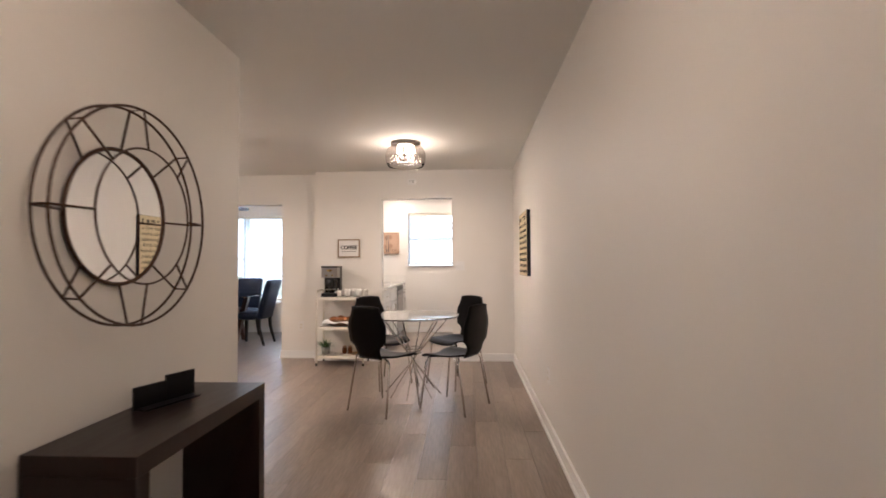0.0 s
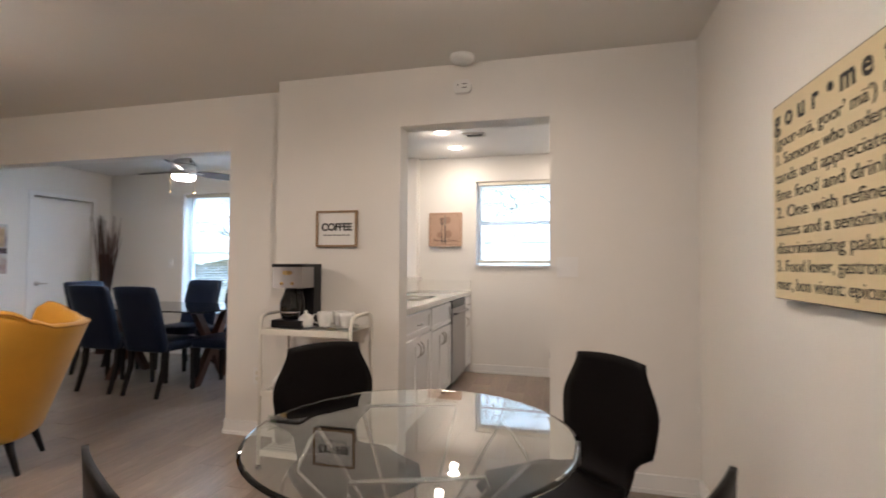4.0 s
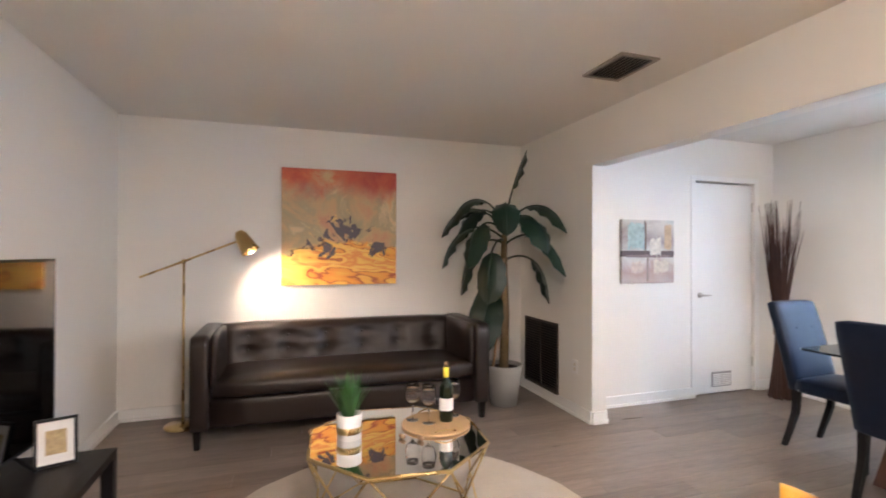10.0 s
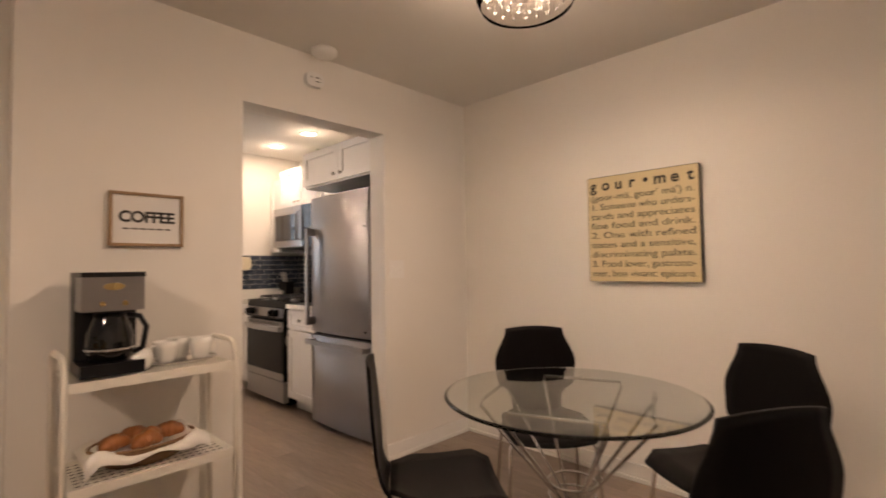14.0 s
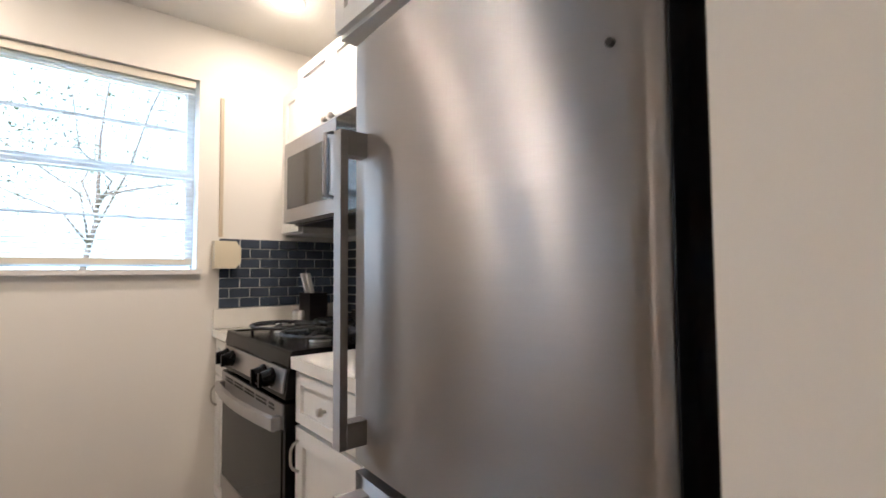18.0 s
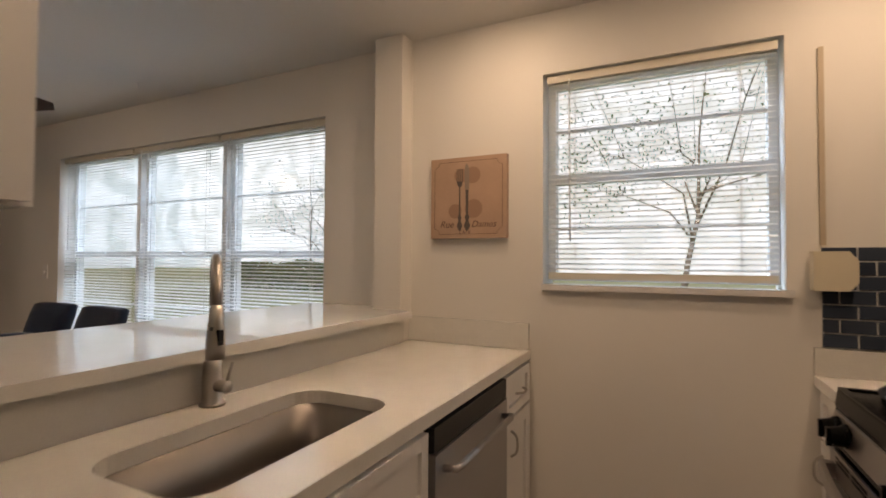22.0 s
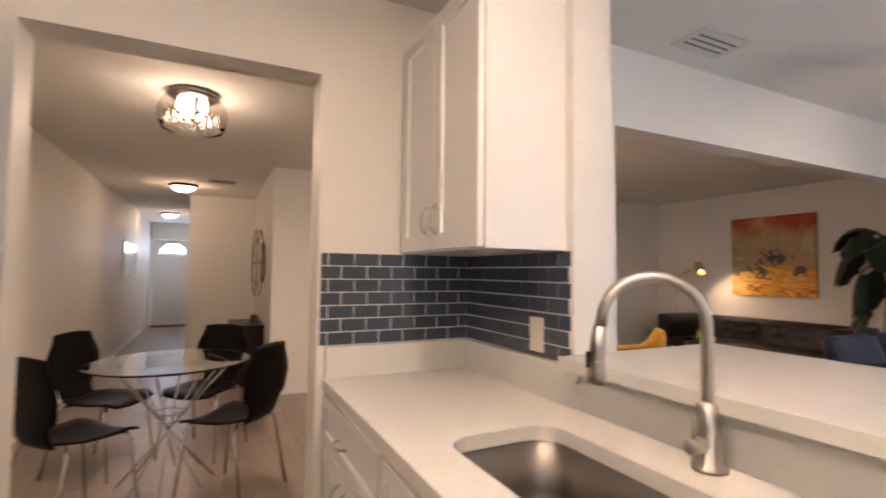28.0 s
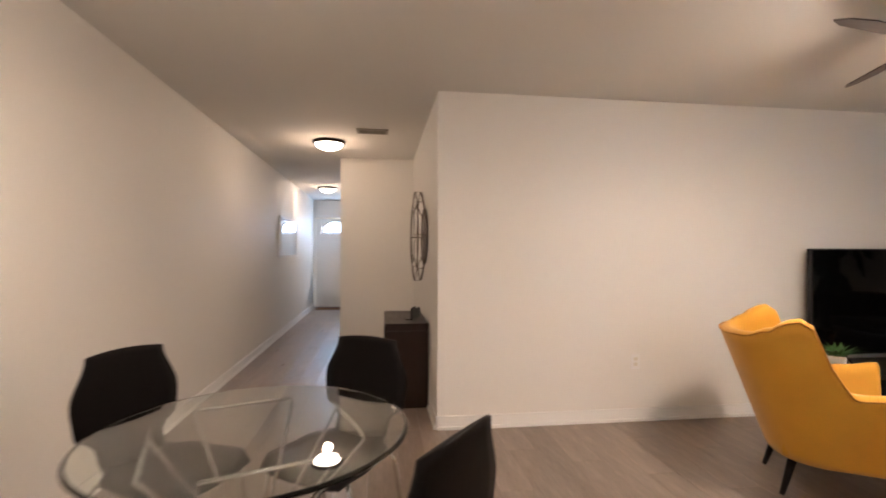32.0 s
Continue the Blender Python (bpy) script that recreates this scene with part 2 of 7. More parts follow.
def lathe(bm, profile, seg=24, cx=0.0, cy=0.0, close=False):
    rings = []
    for r, z in profile:
        if r < 1e-5:
            rings.append([bm.verts.new((cx, cy, z))])
        else:
            rings.append([bm.verts.new((cx + r * math.cos(2 * math.pi * k / seg), cy + r * math.sin(2 * math.pi * k / seg), z)) for k in range(seg)])
    for a, b in zip(rings, rings[1:]):
        for k in range(seg):
            q = (k + 1) % seg
            if len(a) == 1 and len(b) == 1:
                continue
            if len(a) == 1:
                bm.faces.new((a[0], b[k], b[q]))
            elif len(b) == 1:
                bm.faces.new((a[k], a[q], b[0]))
            else:
                bm.faces.new((a[k], a[q], b[q], b[k]))
    return bm


def prism(bm, outline, z0, z1):
    lo = [bm.verts.new((x, y, z0)) for x, y in outline]
    hi = [bm.verts.new((x, y, z1)) for x, y in outline]
    n = len(outline)
    for i in range(n):
        bm.faces.new((lo[i], lo[(i + 1) % n], hi[(i + 1) % n], hi[i]))
    bm.faces.new(lo[::-1])
    bm.faces.new(hi)
    return bm


def structure(name, bm, material, label, category, bevel=0.0):
    return tagged(part(name, bm, material, None, "", False, bevel), label, category, "", "structure")


# ---- the large structure ----
H = 2.44
# plan: right wall, kitchen door wall, opening wall, closet wall, window wall, TV wall, mirror wall, jog
XR, YK, YKI, XB0, XB1 = 0.0, 0.0, 0.15, -2.50, -2.34
YO, YOI, XO0, XO1, ZO = 0.17, 0.30, -6.622, -3.066, 2.04
XS, YT, XM, YJ, XJ, YF = -7.82, -3.385, -1.90, -5.98, -1.00, -11.03
XC, YW, YKW = -6.92, 2.53, 2.512
KD0, KD1, ZKD = -1.69, -0.778, 2.08
W0, W1, WZ0, WZ1 = -5.68, -2.92, 0.55, 2.135
V0, V1, VZ0, VZ1 = -1.663, -0.765, 1.205, 2.155
T = 0.14
structure("wall_right", boxes((XR, XR + T, YF - T, YKW + 0.2, 0, H)), M["wall"], "long plain warm white painted wall", "wall")
structure("wall_kitchen_door", boxes((XB0 - 0.057, KD0, YK, YKI, 0, H), (KD1, XR, YK, YKI, 0, H), (KD0, KD1, YK, YKI, ZKD, H)), M["wall"], "white painted wall with a doorless opening to the kitchen", "wall")
structure("wall_dining_opening", boxes((XS, XO0, YO, YOI, 0, H), (XO1, XB0 - 0.001, YO, YOI, 0, H), (XO0, XO1, YO, YOI, ZO, H)), M["wall"], "white painted wall with a wide opening to the dining room", "wall")
structure("wall_sofa", boxes((XS - T, XS, YT - T, YOI, 0, H)), M["wall"], "plain white painted wall behind the sofa", "wall")
structure("wall_tv", boxes((XS, XM, YT - T, YT, 0, H)), M["wall"], "plain white painted wall behind the television", "wall")
structure("wall_mirror", boxes((XM - T, XM, YJ - T, YT - T, 0, H)), M["wall"], "plain warm white wall with a round mirror", "wall")
structure("wall_jog", boxes((XM, XJ, YJ - T, YJ, 0, H)), M["wall"], "short white wall end beside the hall", "wall")
structure("wall_hall", boxes((XJ - T, XJ, YF - T, YJ - T, 0, H)), M["wall"], "white hall wall towards the front door", "wall")
structure("wall_front", boxes((XJ, -0.91, YF - T, YF, 0, H), (-0.03, XR, YF - T, YF, 0, H), (-0.91, -0.03, YF - T, YF, 2.05, H)), M["wall"], "white wall round the front door", "wall")
structure("wall_closet", boxes((XC - T, XC, YOI, 1.52, 0, H), (XC - T, XC, 2.27, YW + 0.2, 0, H), (XC - T, XC, 1.52, 2.27, 2.03, H)), M["wall"], "white dining room wall with a closet door", "wall")
structure("wall_closet_back", boxes((XS - T, XS, YOI, YW + 0.2, 0, H), (XS, XC - T, YW, YW + 0.2, 0, H)), M["wall"], "plain white walls inside the closet", "wall")
structure("wall_window", boxes((XC, W0, YW, YW + 0.2, 0, H), (W1, XB0, YW, YW + 0.2, 0, H), (W0, W1, YW, YW + 0.2, 0, WZ0), (W0, W1, YW, YW + 0.2, WZ1, H)), M["wall"], "white dining room wall with three wide windows", "wall")
structure("wall_kitchen_window", boxes((XB0, V0, YKW, YKW + 0.2, 0, H), (V1, XR, YKW, YKW + 0.2, 0, H), (V0, V1, YKW, YKW + 0.2, 0, VZ0), (V0, V1, YKW, YKW + 0.2, VZ1, H)), M["wall"], "white kitchen wall with one window", "wall")
structure("wall_bar", boxes((XB0, XB1, YKI, 0.83, 0, H), (XB0, XB1, 0.83, 2.41, 0, 1.035), (XB0, XB1, 2.41, YKW, 0, H)), M["wall"], "white half wall under the bar with a full-height pier at each end", "wall")
structure("ceiling", boxes((XS - T, XR + T, YT - T, 2.86, H, H + 0.12), (XM - T, XR + T, YJ - T, YT - T, H, H + 0.12), (XJ - T, XR + T, YF - T, YJ - T, H, H + 0.12)), M["ceiling"], "warm white textured flat ceiling", "ceiling")
structure("floor_base", boxes((XS - T, XR + T, YT - T, 2.86, -0.2, -0.012), (XM - T, XR + T, YJ - T, YT - T, -0.2, -0.012), (XJ - T, XR + T, YF - T, YJ - T, -0.2, -0.012)), M["grout"], "slab under the plank floor", "floor")
# ---- floor planks, skirting, doors, windows ----
M["skirt"] = M["trim"]


def skirting(x0, y0, x1, y1, nx, ny):
    """A baseboard along a wall's foot, its face towards (nx, ny)."""
    bm, t, h = bmesh.new(), 0.014, 0.095
    a, b = (min(x0, x1), max(x0, x1)), (min(y0, y1), max(y0, y1))
    if nx:
        xs = sorted((x0, x0 + nx * t))
        xs2 = sorted((x0, x0 + nx * t * 1.9))
        box(bm, xs[0], xs[1], b[0], b[1], 0.012, h)
        box(bm, xs2[0], xs2[1], b[0], b[1], 0.001, 0.022)
    else:
        ys = sorted((y0, y0 + ny * t))
        ys2 = sorted((y0, y0 + ny * t * 1.9))
        box(bm, a[0], a[1], ys[0], ys[1], 0.012, h)
        box(bm, a[0], a[1], ys2[0], ys2[1], 0.001, 0.022)
    return structure("baseboard", bm, M["trim"], "white painted baseboard with a shoe moulding", "baseboard", 0.003)


for q in ((XR, YF, XR, YK, -1, 0), (KD1, YK, XR, YK, 0, -1), (XB0 - 0.057, YK, KD0, YK, 0, -1), (XO1, YO, XB0 - 0.057, YO, 0, -1), (XS, YO, XO0, YO, 0, -1),
          (XS, YT, XS, YO, 1, 0), (XS, YT, XM, YT, 0, 1), (XM, YJ, XM, YT, 1, 0), (XM, YJ, XJ, YJ, 0, 1), (XJ, YF, XJ, YJ, 1, 0),
          (XC, YOI, XC, 1.50, 1, 0), (XC, 2.30, XC, YW, 1, 0), (XC, YW, XB0, YW, 0, -1), (XC, YOI, XO0, YOI, 0, 1), (XO1, YOI, XB0, YOI, 0, 1),
          (XO0, YO, XO0, YOI, 1, 0), (XO1, YO, XO1, YOI, -1, 0), (-1.69, YKW, -0.70, YKW, 0, -1), (XB0, YOI, XB0, 2.41, -1, 0)):
    skirting(*q)


def shaker(kind, u0, u1, z0, z1, rail, parent, t=0.02):
    """A shaker front in the plane y = -t..0: a recessed panel in a frame of stiles and rails."""
    p = part(kind, boxes((u0 + rail - 0.004, u1 - rail + 0.004, -t * 0.4, 0, z0 + rail - 0.004, z1 - rail + 0.004)), M["white_cab"], parent)
    for a in (u0, u1 - rail):
        part("stile", boxes((a, a + rail, -t, -0.0005, z0, z1)), M["white_cab"], p, "", False, 0.0015)
    for a in (z0, z1 - rail):
        part("rail", boxes((u0 + rail + 0.0004, u1 - rail - 0.0004, -t, -0.0005, a, a + rail)), M["white_cab"], p, "", False, 0.0015)
    return p


def bow_handle(u, z, length, vertical, y=-0.02, r=0.005):
    bm, pts = bmesh.new(), []
    for k in range(9):
        s = k / 8 - 0.5
        d = y - 0.004 - 0.026 * (1 - (2 * s) ** 4)
        pts.append((u, d, z + s * length) if vertical else (u + s * length, d, z))
    return tube(bm, pts, r, 6)


def knob(u, z, y=-0.02):
    bm = bmesh.new()
    tube(bm, [(u, y, z), (u, y - 0.012, z), (u, y - 0.013, z), (u, y - 0.026, z)], 0.006, 10, True, [0.006, 0.006, 0.014, 0.012])
    return bm


# front door, panelled, with a fanlight
door = thing("door_1", "closed white panelled front door with a half-round fanlight", "door", pose(-0.47, YF - 0.03, 0), kind="structure")
bm = boxes((-0.43, -0.31, -0.045, 0, 0.012, 2.03), (0.31, 0.43, -0.045, 0, 0.012, 2.03), (-0.31, 0.31, -0.045, 0, 1.98, 2.03), (-0.31, 0.31, -0.045, 0, 0.012, 0.14), (-0.31, 0.31, -0.038, -0.006, 0.14, 1.66))
for k in range(4):
    for sx in (-1, 1):
        box(bm, sx * 0.16 - 0.12, sx * 0.16 + 0.12, -0.006, 0.006, 0.20 + k * 0.36, 0.48 + k * 0.36)
part("leaf", bm, M["trim"], door, "", False, 0.004)
fan = [(0.29 * math.cos(a), 1.70 + 0.27 * math.sin(a)) for a in (math.pi * k / 20 for k in range(21))]
bm = bmesh.new()
vs0 = [bm.verts.new((x, -0.02, z)) for x, z in fan]
vs1 = [bm.verts.new((x, -0.026, z)) for x, z in fan]
bm.faces.new(vs0), bm.faces.new(vs1[::-1])
for i in range(21):
    bm.faces.new((vs0[i], vs1[i], vs1[(i + 1) % 21], vs0[(i + 1) % 21]))
M["pane"] = glass("window_glass")
M["frosted"] = glass("frosted_glass", (0.95, 0.97, 1.0), 0.35)
fl = part("fanlight", bm, M["frosted"], door, "half-round frosted glass pane")
fl.visible_shadow = False
bm = bmesh.new()
tube(bm, [(x, -0.003, z) for x, z in fan] + [(fan[0][0], -0.003, fan[0][1])], 0.014, 6)
part("fanlight_frame", bm, M["trim"], door, "", True)
bm = boxes((-0.31, 0.31, -0.036, -0.03, 1.66, 1.70))
for sgn in (-1, 1):
    for k in range(10):
        a0, a1 = math.pi / 2 * k / 10, math.pi / 2 * (k + 1) / 10
        x0, z0, x1, z1 = sgn * 0.29 * math.cos(a0), 1.70 + 0.27 * math.sin(a0), sgn * 0.29 * math.cos(a1), 1.70 + 0.27 * math.sin(a1)
        v = [bm.verts.new(p) for p in ((x0, -0.02, z0), (x1, -0.02, z1), (x1, -0.02, 1.985), (sgn * 0.315 if k == 0 else x0, -0.02, 1.985))]
        bm.faces.new(v)
part("fanlight_surround", bm, M["trim"], door)
bm = bmesh.new()
tube(bm, [(-0.37, 0, 0.96), (-0.37, 0.03, 0.96), (-0.37, 0.035, 0.96), (-0.37, 0.065, 0.96)], 0.02, 12, True, [0.024, 0.01, 0.026, 0.022])
part("door_knob", bm, M["nickel"], door, "", True)
part("threshold", boxes((-0.44, 0.44, -0.05, 0.03, 0.0, 0.012)), M["black"], door, "dark threshold strip")
tagged(part("door_mat", boxes((-0.82, -0.10, YF + 0.03, YF + 0.42, 0.0, 0.010)), mat("coir_mat", (0.20, 0.10, 0.05), 0.95, vary=0.2, scale=20, grain=0.2, bump=0.8, bump_scale=200)), "flat brown woven mat inside the front door", "door mat")
casing = boxes((-0.97, -0.91, YF, YF + 0.016, 0, 2.11), (-0.03, -0.003, YF, YF + 0.016, 0, 2.11), (-0.91, -0.03, YF, YF + 0.016, 2.05, 2.11))
structure("trim", casing, M["trim"], "white casing round the front door", "trim", 0.003)

# closet door
door = thing("door_2", "closed flat white closet door with a low louvre vent", "door", pose(XC - 0.02, 1.53, 0, 0, 0, 90), kind="structure")
part("leaf", boxes((0.0, 0.73, -0.0, 0.035, 0.012, 2.015)), M["trim"], door, "", False, 0.003)
bm = bmesh.new()
tube(bm, [(0.07, 0, 0.95), (0.07, -0.012, 0.95), (0.07, -0.013, 0.95), (0.07, -0.04, 0.95)], 0.01, 12, True, [0.028, 0.026, 0.009, 0.009])
tube(bm, [(0.07, -0.042, 0.95), (0.12, -0.045, 0.95), (0.17, -0.042, 0.948)], 0.008, 8)
part("door_handle", bm, M["nickel"], door, "nickel lever handle", True)
for z in (0.28, 1.80):
    part("hinge", boxes((0.725, 0.745, -0.006, 0.006, z - 0.045, z + 0.045)), M["nickel"], door)
bm = boxes((0.21, 0.45, -0.008, 0.0, 0.07, 0.21))
# shade between the slats is put into the plate's grey
v = part("vent_plate", bm, mat("vent_shadow_grey", (0.30, 0.29, 0.28), 0.6), door, "louvred vent plate, grey for the shade between its white slats", False, 0.002)
for k in range(7):
    for u in (0.222, 0.335):
        part("slat", boxes((u, u + 0.105, -0.012, -0.006, 0.08 + k * 0.017, 0.09 + k * 0.017)), M["trim"], v)
structure("trim", boxes((XC, XC + 0.012, 1.47, 1.52, 0, 2.08), (XC, XC + 0.012, 2.27, 2.32, 0, 2.08), (XC, XC + 0.012, 1.52, 2.27, 2.03, 2.08)), M["trim"], "white casing round the closet door", "trim", 0.003)

M["slat"] = mat("white_blind_slat", (0.84, 0.85, 0.84), 0.45, vary=0.03, scale=3)
sn, sl = M["slat"].node_tree.nodes, M["slat"].node_tree.links
trn, mixs = sn.new("ShaderNodeBsdfTranslucent"), sn.new("ShaderNodeMixShader")
trn.inputs[0].default_value = (0.85, 0.87, 0.86, 1)
mixs.inputs[0].default_value = 0.14
sl.new(sn["Principled BSDF"].outputs[0], mixs.inputs[1]), sl.new(trn.outputs[0], mixs.inputs[2]), sl.new(mixs.outputs[0], sn["Material Output"].inputs[0])
M["rail"] = mat("cream_blind_rail", (0.72, 0.68, 0.58), 0.5, vary=0.04)
M["alu"] = mat("white_window_frame", (0.80, 0.82, 0.83), 0.4, vary=0.03)
M["marble"] = mat("white_marble_sill", (0.74, 0.73, 0.71), 0.25, vary=0.10, scale=14, grain=0.06)


def sash_window(name, x0, x1, z0, z1, y, label):
    """Two sashes, meeting rail at mid height, glazing bars across each sash."""
    w = thing(name, label, "window", pose(0, 0, 0), kind="structure")
    f = 0.035
    part("window_frame", boxes((x0, x0 + f, y, y + 0.06, z0, z1), (x1 - f, x1, y, y + 0.06, z0, z1), (x0 + f, x1 - f, y, y + 0.06, z0, z0 + f), (x0 + f, x1 - f, y, y + 0.06, z1 - f, z1)), M["alu"], w, "", False, 0.003)
    zm = (z0 + z1) / 2
    part("meeting_rail", boxes((x0 + f, x1 - f, y - 0.012, y + 0.05, zm - 0.022, zm + 0.022)), M["alu"], w, "", False, 0.003)
    part("sash_lock", boxes(((x0 + x1) / 2 - 0.03, (x0 + x1) / 2 + 0.03, y - 0.03, y - 0.012, zm + 0.0, zm + 0.018)), M["alu"], w)
    for a, b in ((z0 + f, zm - 0.022), (zm + 0.022, z1 - f)):
        part("glazing_bar", boxes((x0 + f, x1 - f, y + 0.012, y + 0.03, (a + b) / 2 - 0.008, (a + b) / 2 + 0.008)), M["alu"], w)
        for c, d in ((a, (a + b) / 2 - 0.008), ((a + b) / 2 + 0.008, b)):
            p = part("pane", boxes((x0 + f, x1 - f, y + 0.018, y + 0.023, c, d)), M["pane"], w)
            p.visible_shadow = False
    return w


SLATS = {}


def blind(x0, x1, z0, z1, y, tilt, label, wand=0.0):
    b = thing("window_blind", label, "blind", pose(x0, y, z0), group="window blinds")
    w, h = x1 - x0, z1 - z0
    part("headrail", boxes((0, w, -0.02, 0.02, h - 0.035, h)), M["rail"], b, "", False, 0.003)
    part("bottom_rail", boxes((0.005, w - 0.005, -0.016, 0.016, 0.0, 0.028)), M["rail"], b, "", False, 0.004)
    key = round(w, 3)
    if key not in SLATS:
        bm = bmesh.new()
        prof = [(-0.0125, -0.0010), (-0.006, 0.0007), (0.0, 0.0012), (0.006, 0.0007), (0.0125, -0.0010)]
        rows = [[bm.verts.new((u, p, q)) for p, q in prof] for u in (0.004, w - 0.004)]
        for i in range(4):
            bm.faces.new((rows[0][i], rows[0][i + 1], rows[1][i + 1], rows[1][i]))
        me = bpy.data.meshes.new("slat")
        bm.to_mesh(me)
        bm.free()
        me.materials.append(M["slat"])
        SLATS[key] = me
    n = int((h - 0.08) / 0.0215)
    for k in range(n):
        s = new("slat", SLATS[key])
        s.parent = b
        # extra tilt of the top slats shapes the dark band of an unbuilt eave
        s.matrix_basis = pose(0, 0, 0.045 + k * (h - 0.085) / (n - 1), tilt + 26 * max(0.0, k / n - 0.86) / 0.14 + random.uniform(-2, 2), 0, random.uniform(-0.1, 0.1))
    for u in (0.12, w - 0.12):
        part("ladder_cord", boxes((u - 0.001, u + 0.001, -0.014, -0.012, 0.03, h - 0.03), (u - 0.001, u + 0.001, 0.012, 0.014, 0.03, h - 0.03)), M["trim"], b)
    if wand:
        bm = bmesh.new()
        tube(bm, [(wand, -0.03, h - 0.03), (wand + 0.004, -0.034, h - 0.75)], 0.004, 6)
        part("wand", bm, M["trim"], b, "clear tilt wand", True)
    return b


MUL = (W0, -4.738, -3.818, W1)
for k in range(3):
    sash_window("window_%d" % (k + 1), MUL[k] + 0.02, MUL[k + 1] - 0.02, WZ0 + 0.015, WZ1, YW + 0.11, "tall white double-hung dining room window")
    blind(MUL[k] + 0.012, MUL[k + 1] - 0.012, WZ0 + 0.03, WZ1 - 0.004, YW + 0.045, 16, "white horizontal slat blind lowered over a dining room window", 0.10)
for x in MUL[1:3]:
    structure("trim", boxes((x - 0.02, x + 0.02, YW + 0.07, YW + 0.18, WZ0, WZ1)), M["alu"], "white mullion between two windows", "trim")
structure("window_sill_1", boxes((W0 - 0.03, W1 + 0.03, YW - 0.035, YW + 0.105, WZ0 - 0.02, WZ0 + 0.006)), M["marble"], "white marble sill under the dining room windows", "window sill", 0.003)
sash_window("window_4", V0, V1, VZ0 + 0.02, VZ1, YKW + 0.11, "white double-hung kitchen window")
blind(V0 + 0.015, V1 - 0.015, VZ0 + 0.03, VZ1 - 0.004, YKW + 0.04, 20, "white horizontal slat blind lowered over the kitchen window", 0.10)
structure("window_sill_2", boxes((V0 - 0.002, V1 + 0.02, YKW - 0.025, YKW + 0.105, VZ0 - 0.018, VZ0 + 0.006)), M["marble"], "white marble sill under the kitchen window", "window sill", 0.003)


# ---- kitchen ----
def cabinet(name, m, w, z0, z1, depth, layout, label, plinth=0.0, top=True):
    """layout: list of (kind, u0, u1, z0, z1, hardware); kinds door, drawer."""
    c = thing(name, label, "cabinet", m)
    part("body", boxes((0.001, w - 0.001, 0.001, depth, z0, z1)), M["white_cab"], c)
    if plinth:
        part("plinth", boxes((0.0, w, 0.07, depth, 0.0, z0 - 0.001)), M["white_cab"], c)
    for kind, u0, u1, a, b, hw in layout:
        p = shaker(kind, u0 + 0.002, u1 - 0.002, a + 0.002, b - 0.002, 0.055 if b - a > 0.25 else 0.035, c)
        if hw == "knob":
            part("knob", knob((u0 + u1) / 2, (a + b) / 2), M["nickel"], p, "brushed nickel knob", True)
        elif hw:
            side, vert, zz = hw
            part("handle", bow_handle(side, zz, 0.10, vert), M["nickel"], p, "brushed nickel bow handle", True)
    return c


XF = -1.735
left = lambda y: pose(XF, y, 0, 0, 0, 90)
cabinet("base_cabinet", left(0.155), 0.685, 0.10, 0.874, 0.60, [("drawer", 0.02, 0.67, 0.70, 0.865, (0.34, False, 0.78)), ("door", 0.02, 0.345, 0.11, 0.69, (0.31, True, 0.60)), ("door", 0.345, 0.67, 0.11, 0.69, (0.38, True, 0.60))], "white shaker base cabinet with a drawer and two doors", 1)
c = cabinet("sink_cabinet", left(0.845), 0.68, 0.10, 0.66, 0.60, [("drawer", 0.01, 0.67, 0.68, 0.865, ""), ("door", 0.01, 0.34, 0.11, 0.67, (0.305, True, 0.58)), ("door", 0.34, 0.67, 0.11, 0.67, (0.375, True, 0.58))], "white shaker sink cabinet with a false drawer and two doors", 1)
part("front_rail", boxes((0.0, 0.68, 0.001, 0.02, 0.66, 0.874)), M["white_cab"], c)
cabinet("base_cabinet", left(2.145), 0.36, 0.10, 0.874, 0.60, [("drawer", 0.01, 0.345, 0.70, 0.865, (0.17, False, 0.78)), ("door", 0.01, 0.345, 0.11, 0.69, (0.06, True, 0.60))], "narrow white shaker base cabinet beside the window wall", 1)
dw = thing("dishwasher", "stainless steel dishwasher with a bar handle, under the counter", "dishwasher", left(1.53))
part("body", boxes((0.055, 0.606, 0.0, 0.58, 0.10, 0.872)), M["black"], dw)
part("door", boxes((0.006, 0.604, -0.03, -0.001, 0.11, 0.795)), M["steel"], dw, "", False, 0.006)
part("control_strip", boxes((0.006, 0.604, -0.026, -0.001, 0.80, 0.868)), M["black"], dw, "black control strip", False, 0.004)
bm = bmesh.new()
tube(bm, [(0.06, -0.03, 0.745), (0.06, -0.065, 0.75), (0.09, -0.072, 0.752), (0.52, -0.072, 0.752), (0.55, -0.065, 0.75), (0.55, -0.03, 0.745)], 0.011, 8)
part("handle", bm, M["steel"], dw, "", True)
part("plinth", boxes((0.0, 0.61, 0.05, 0.5, 0.0, 0.099)), M["black"], dw)

# worktop with the sink's cut-out
SX0, SX1, SY0, SY1 = -2.165, -1.845, 0.925, 1.56


def rounded(x0, x1, y0, y1, r, n=6):
    out = []
    for cx, cy, a in ((x1 - r, y1 - r, 0), (x0 + r, y1 - r, 90), (x0 + r, y0 + r, 180), (x1 - r, y0 + r, 270)):
        out += [(cx + r * math.cos(radians(a + 90 * k / n)), cy + r * math.sin(radians(a + 90 * k / n))) for k in range(n + 1)]
    return out


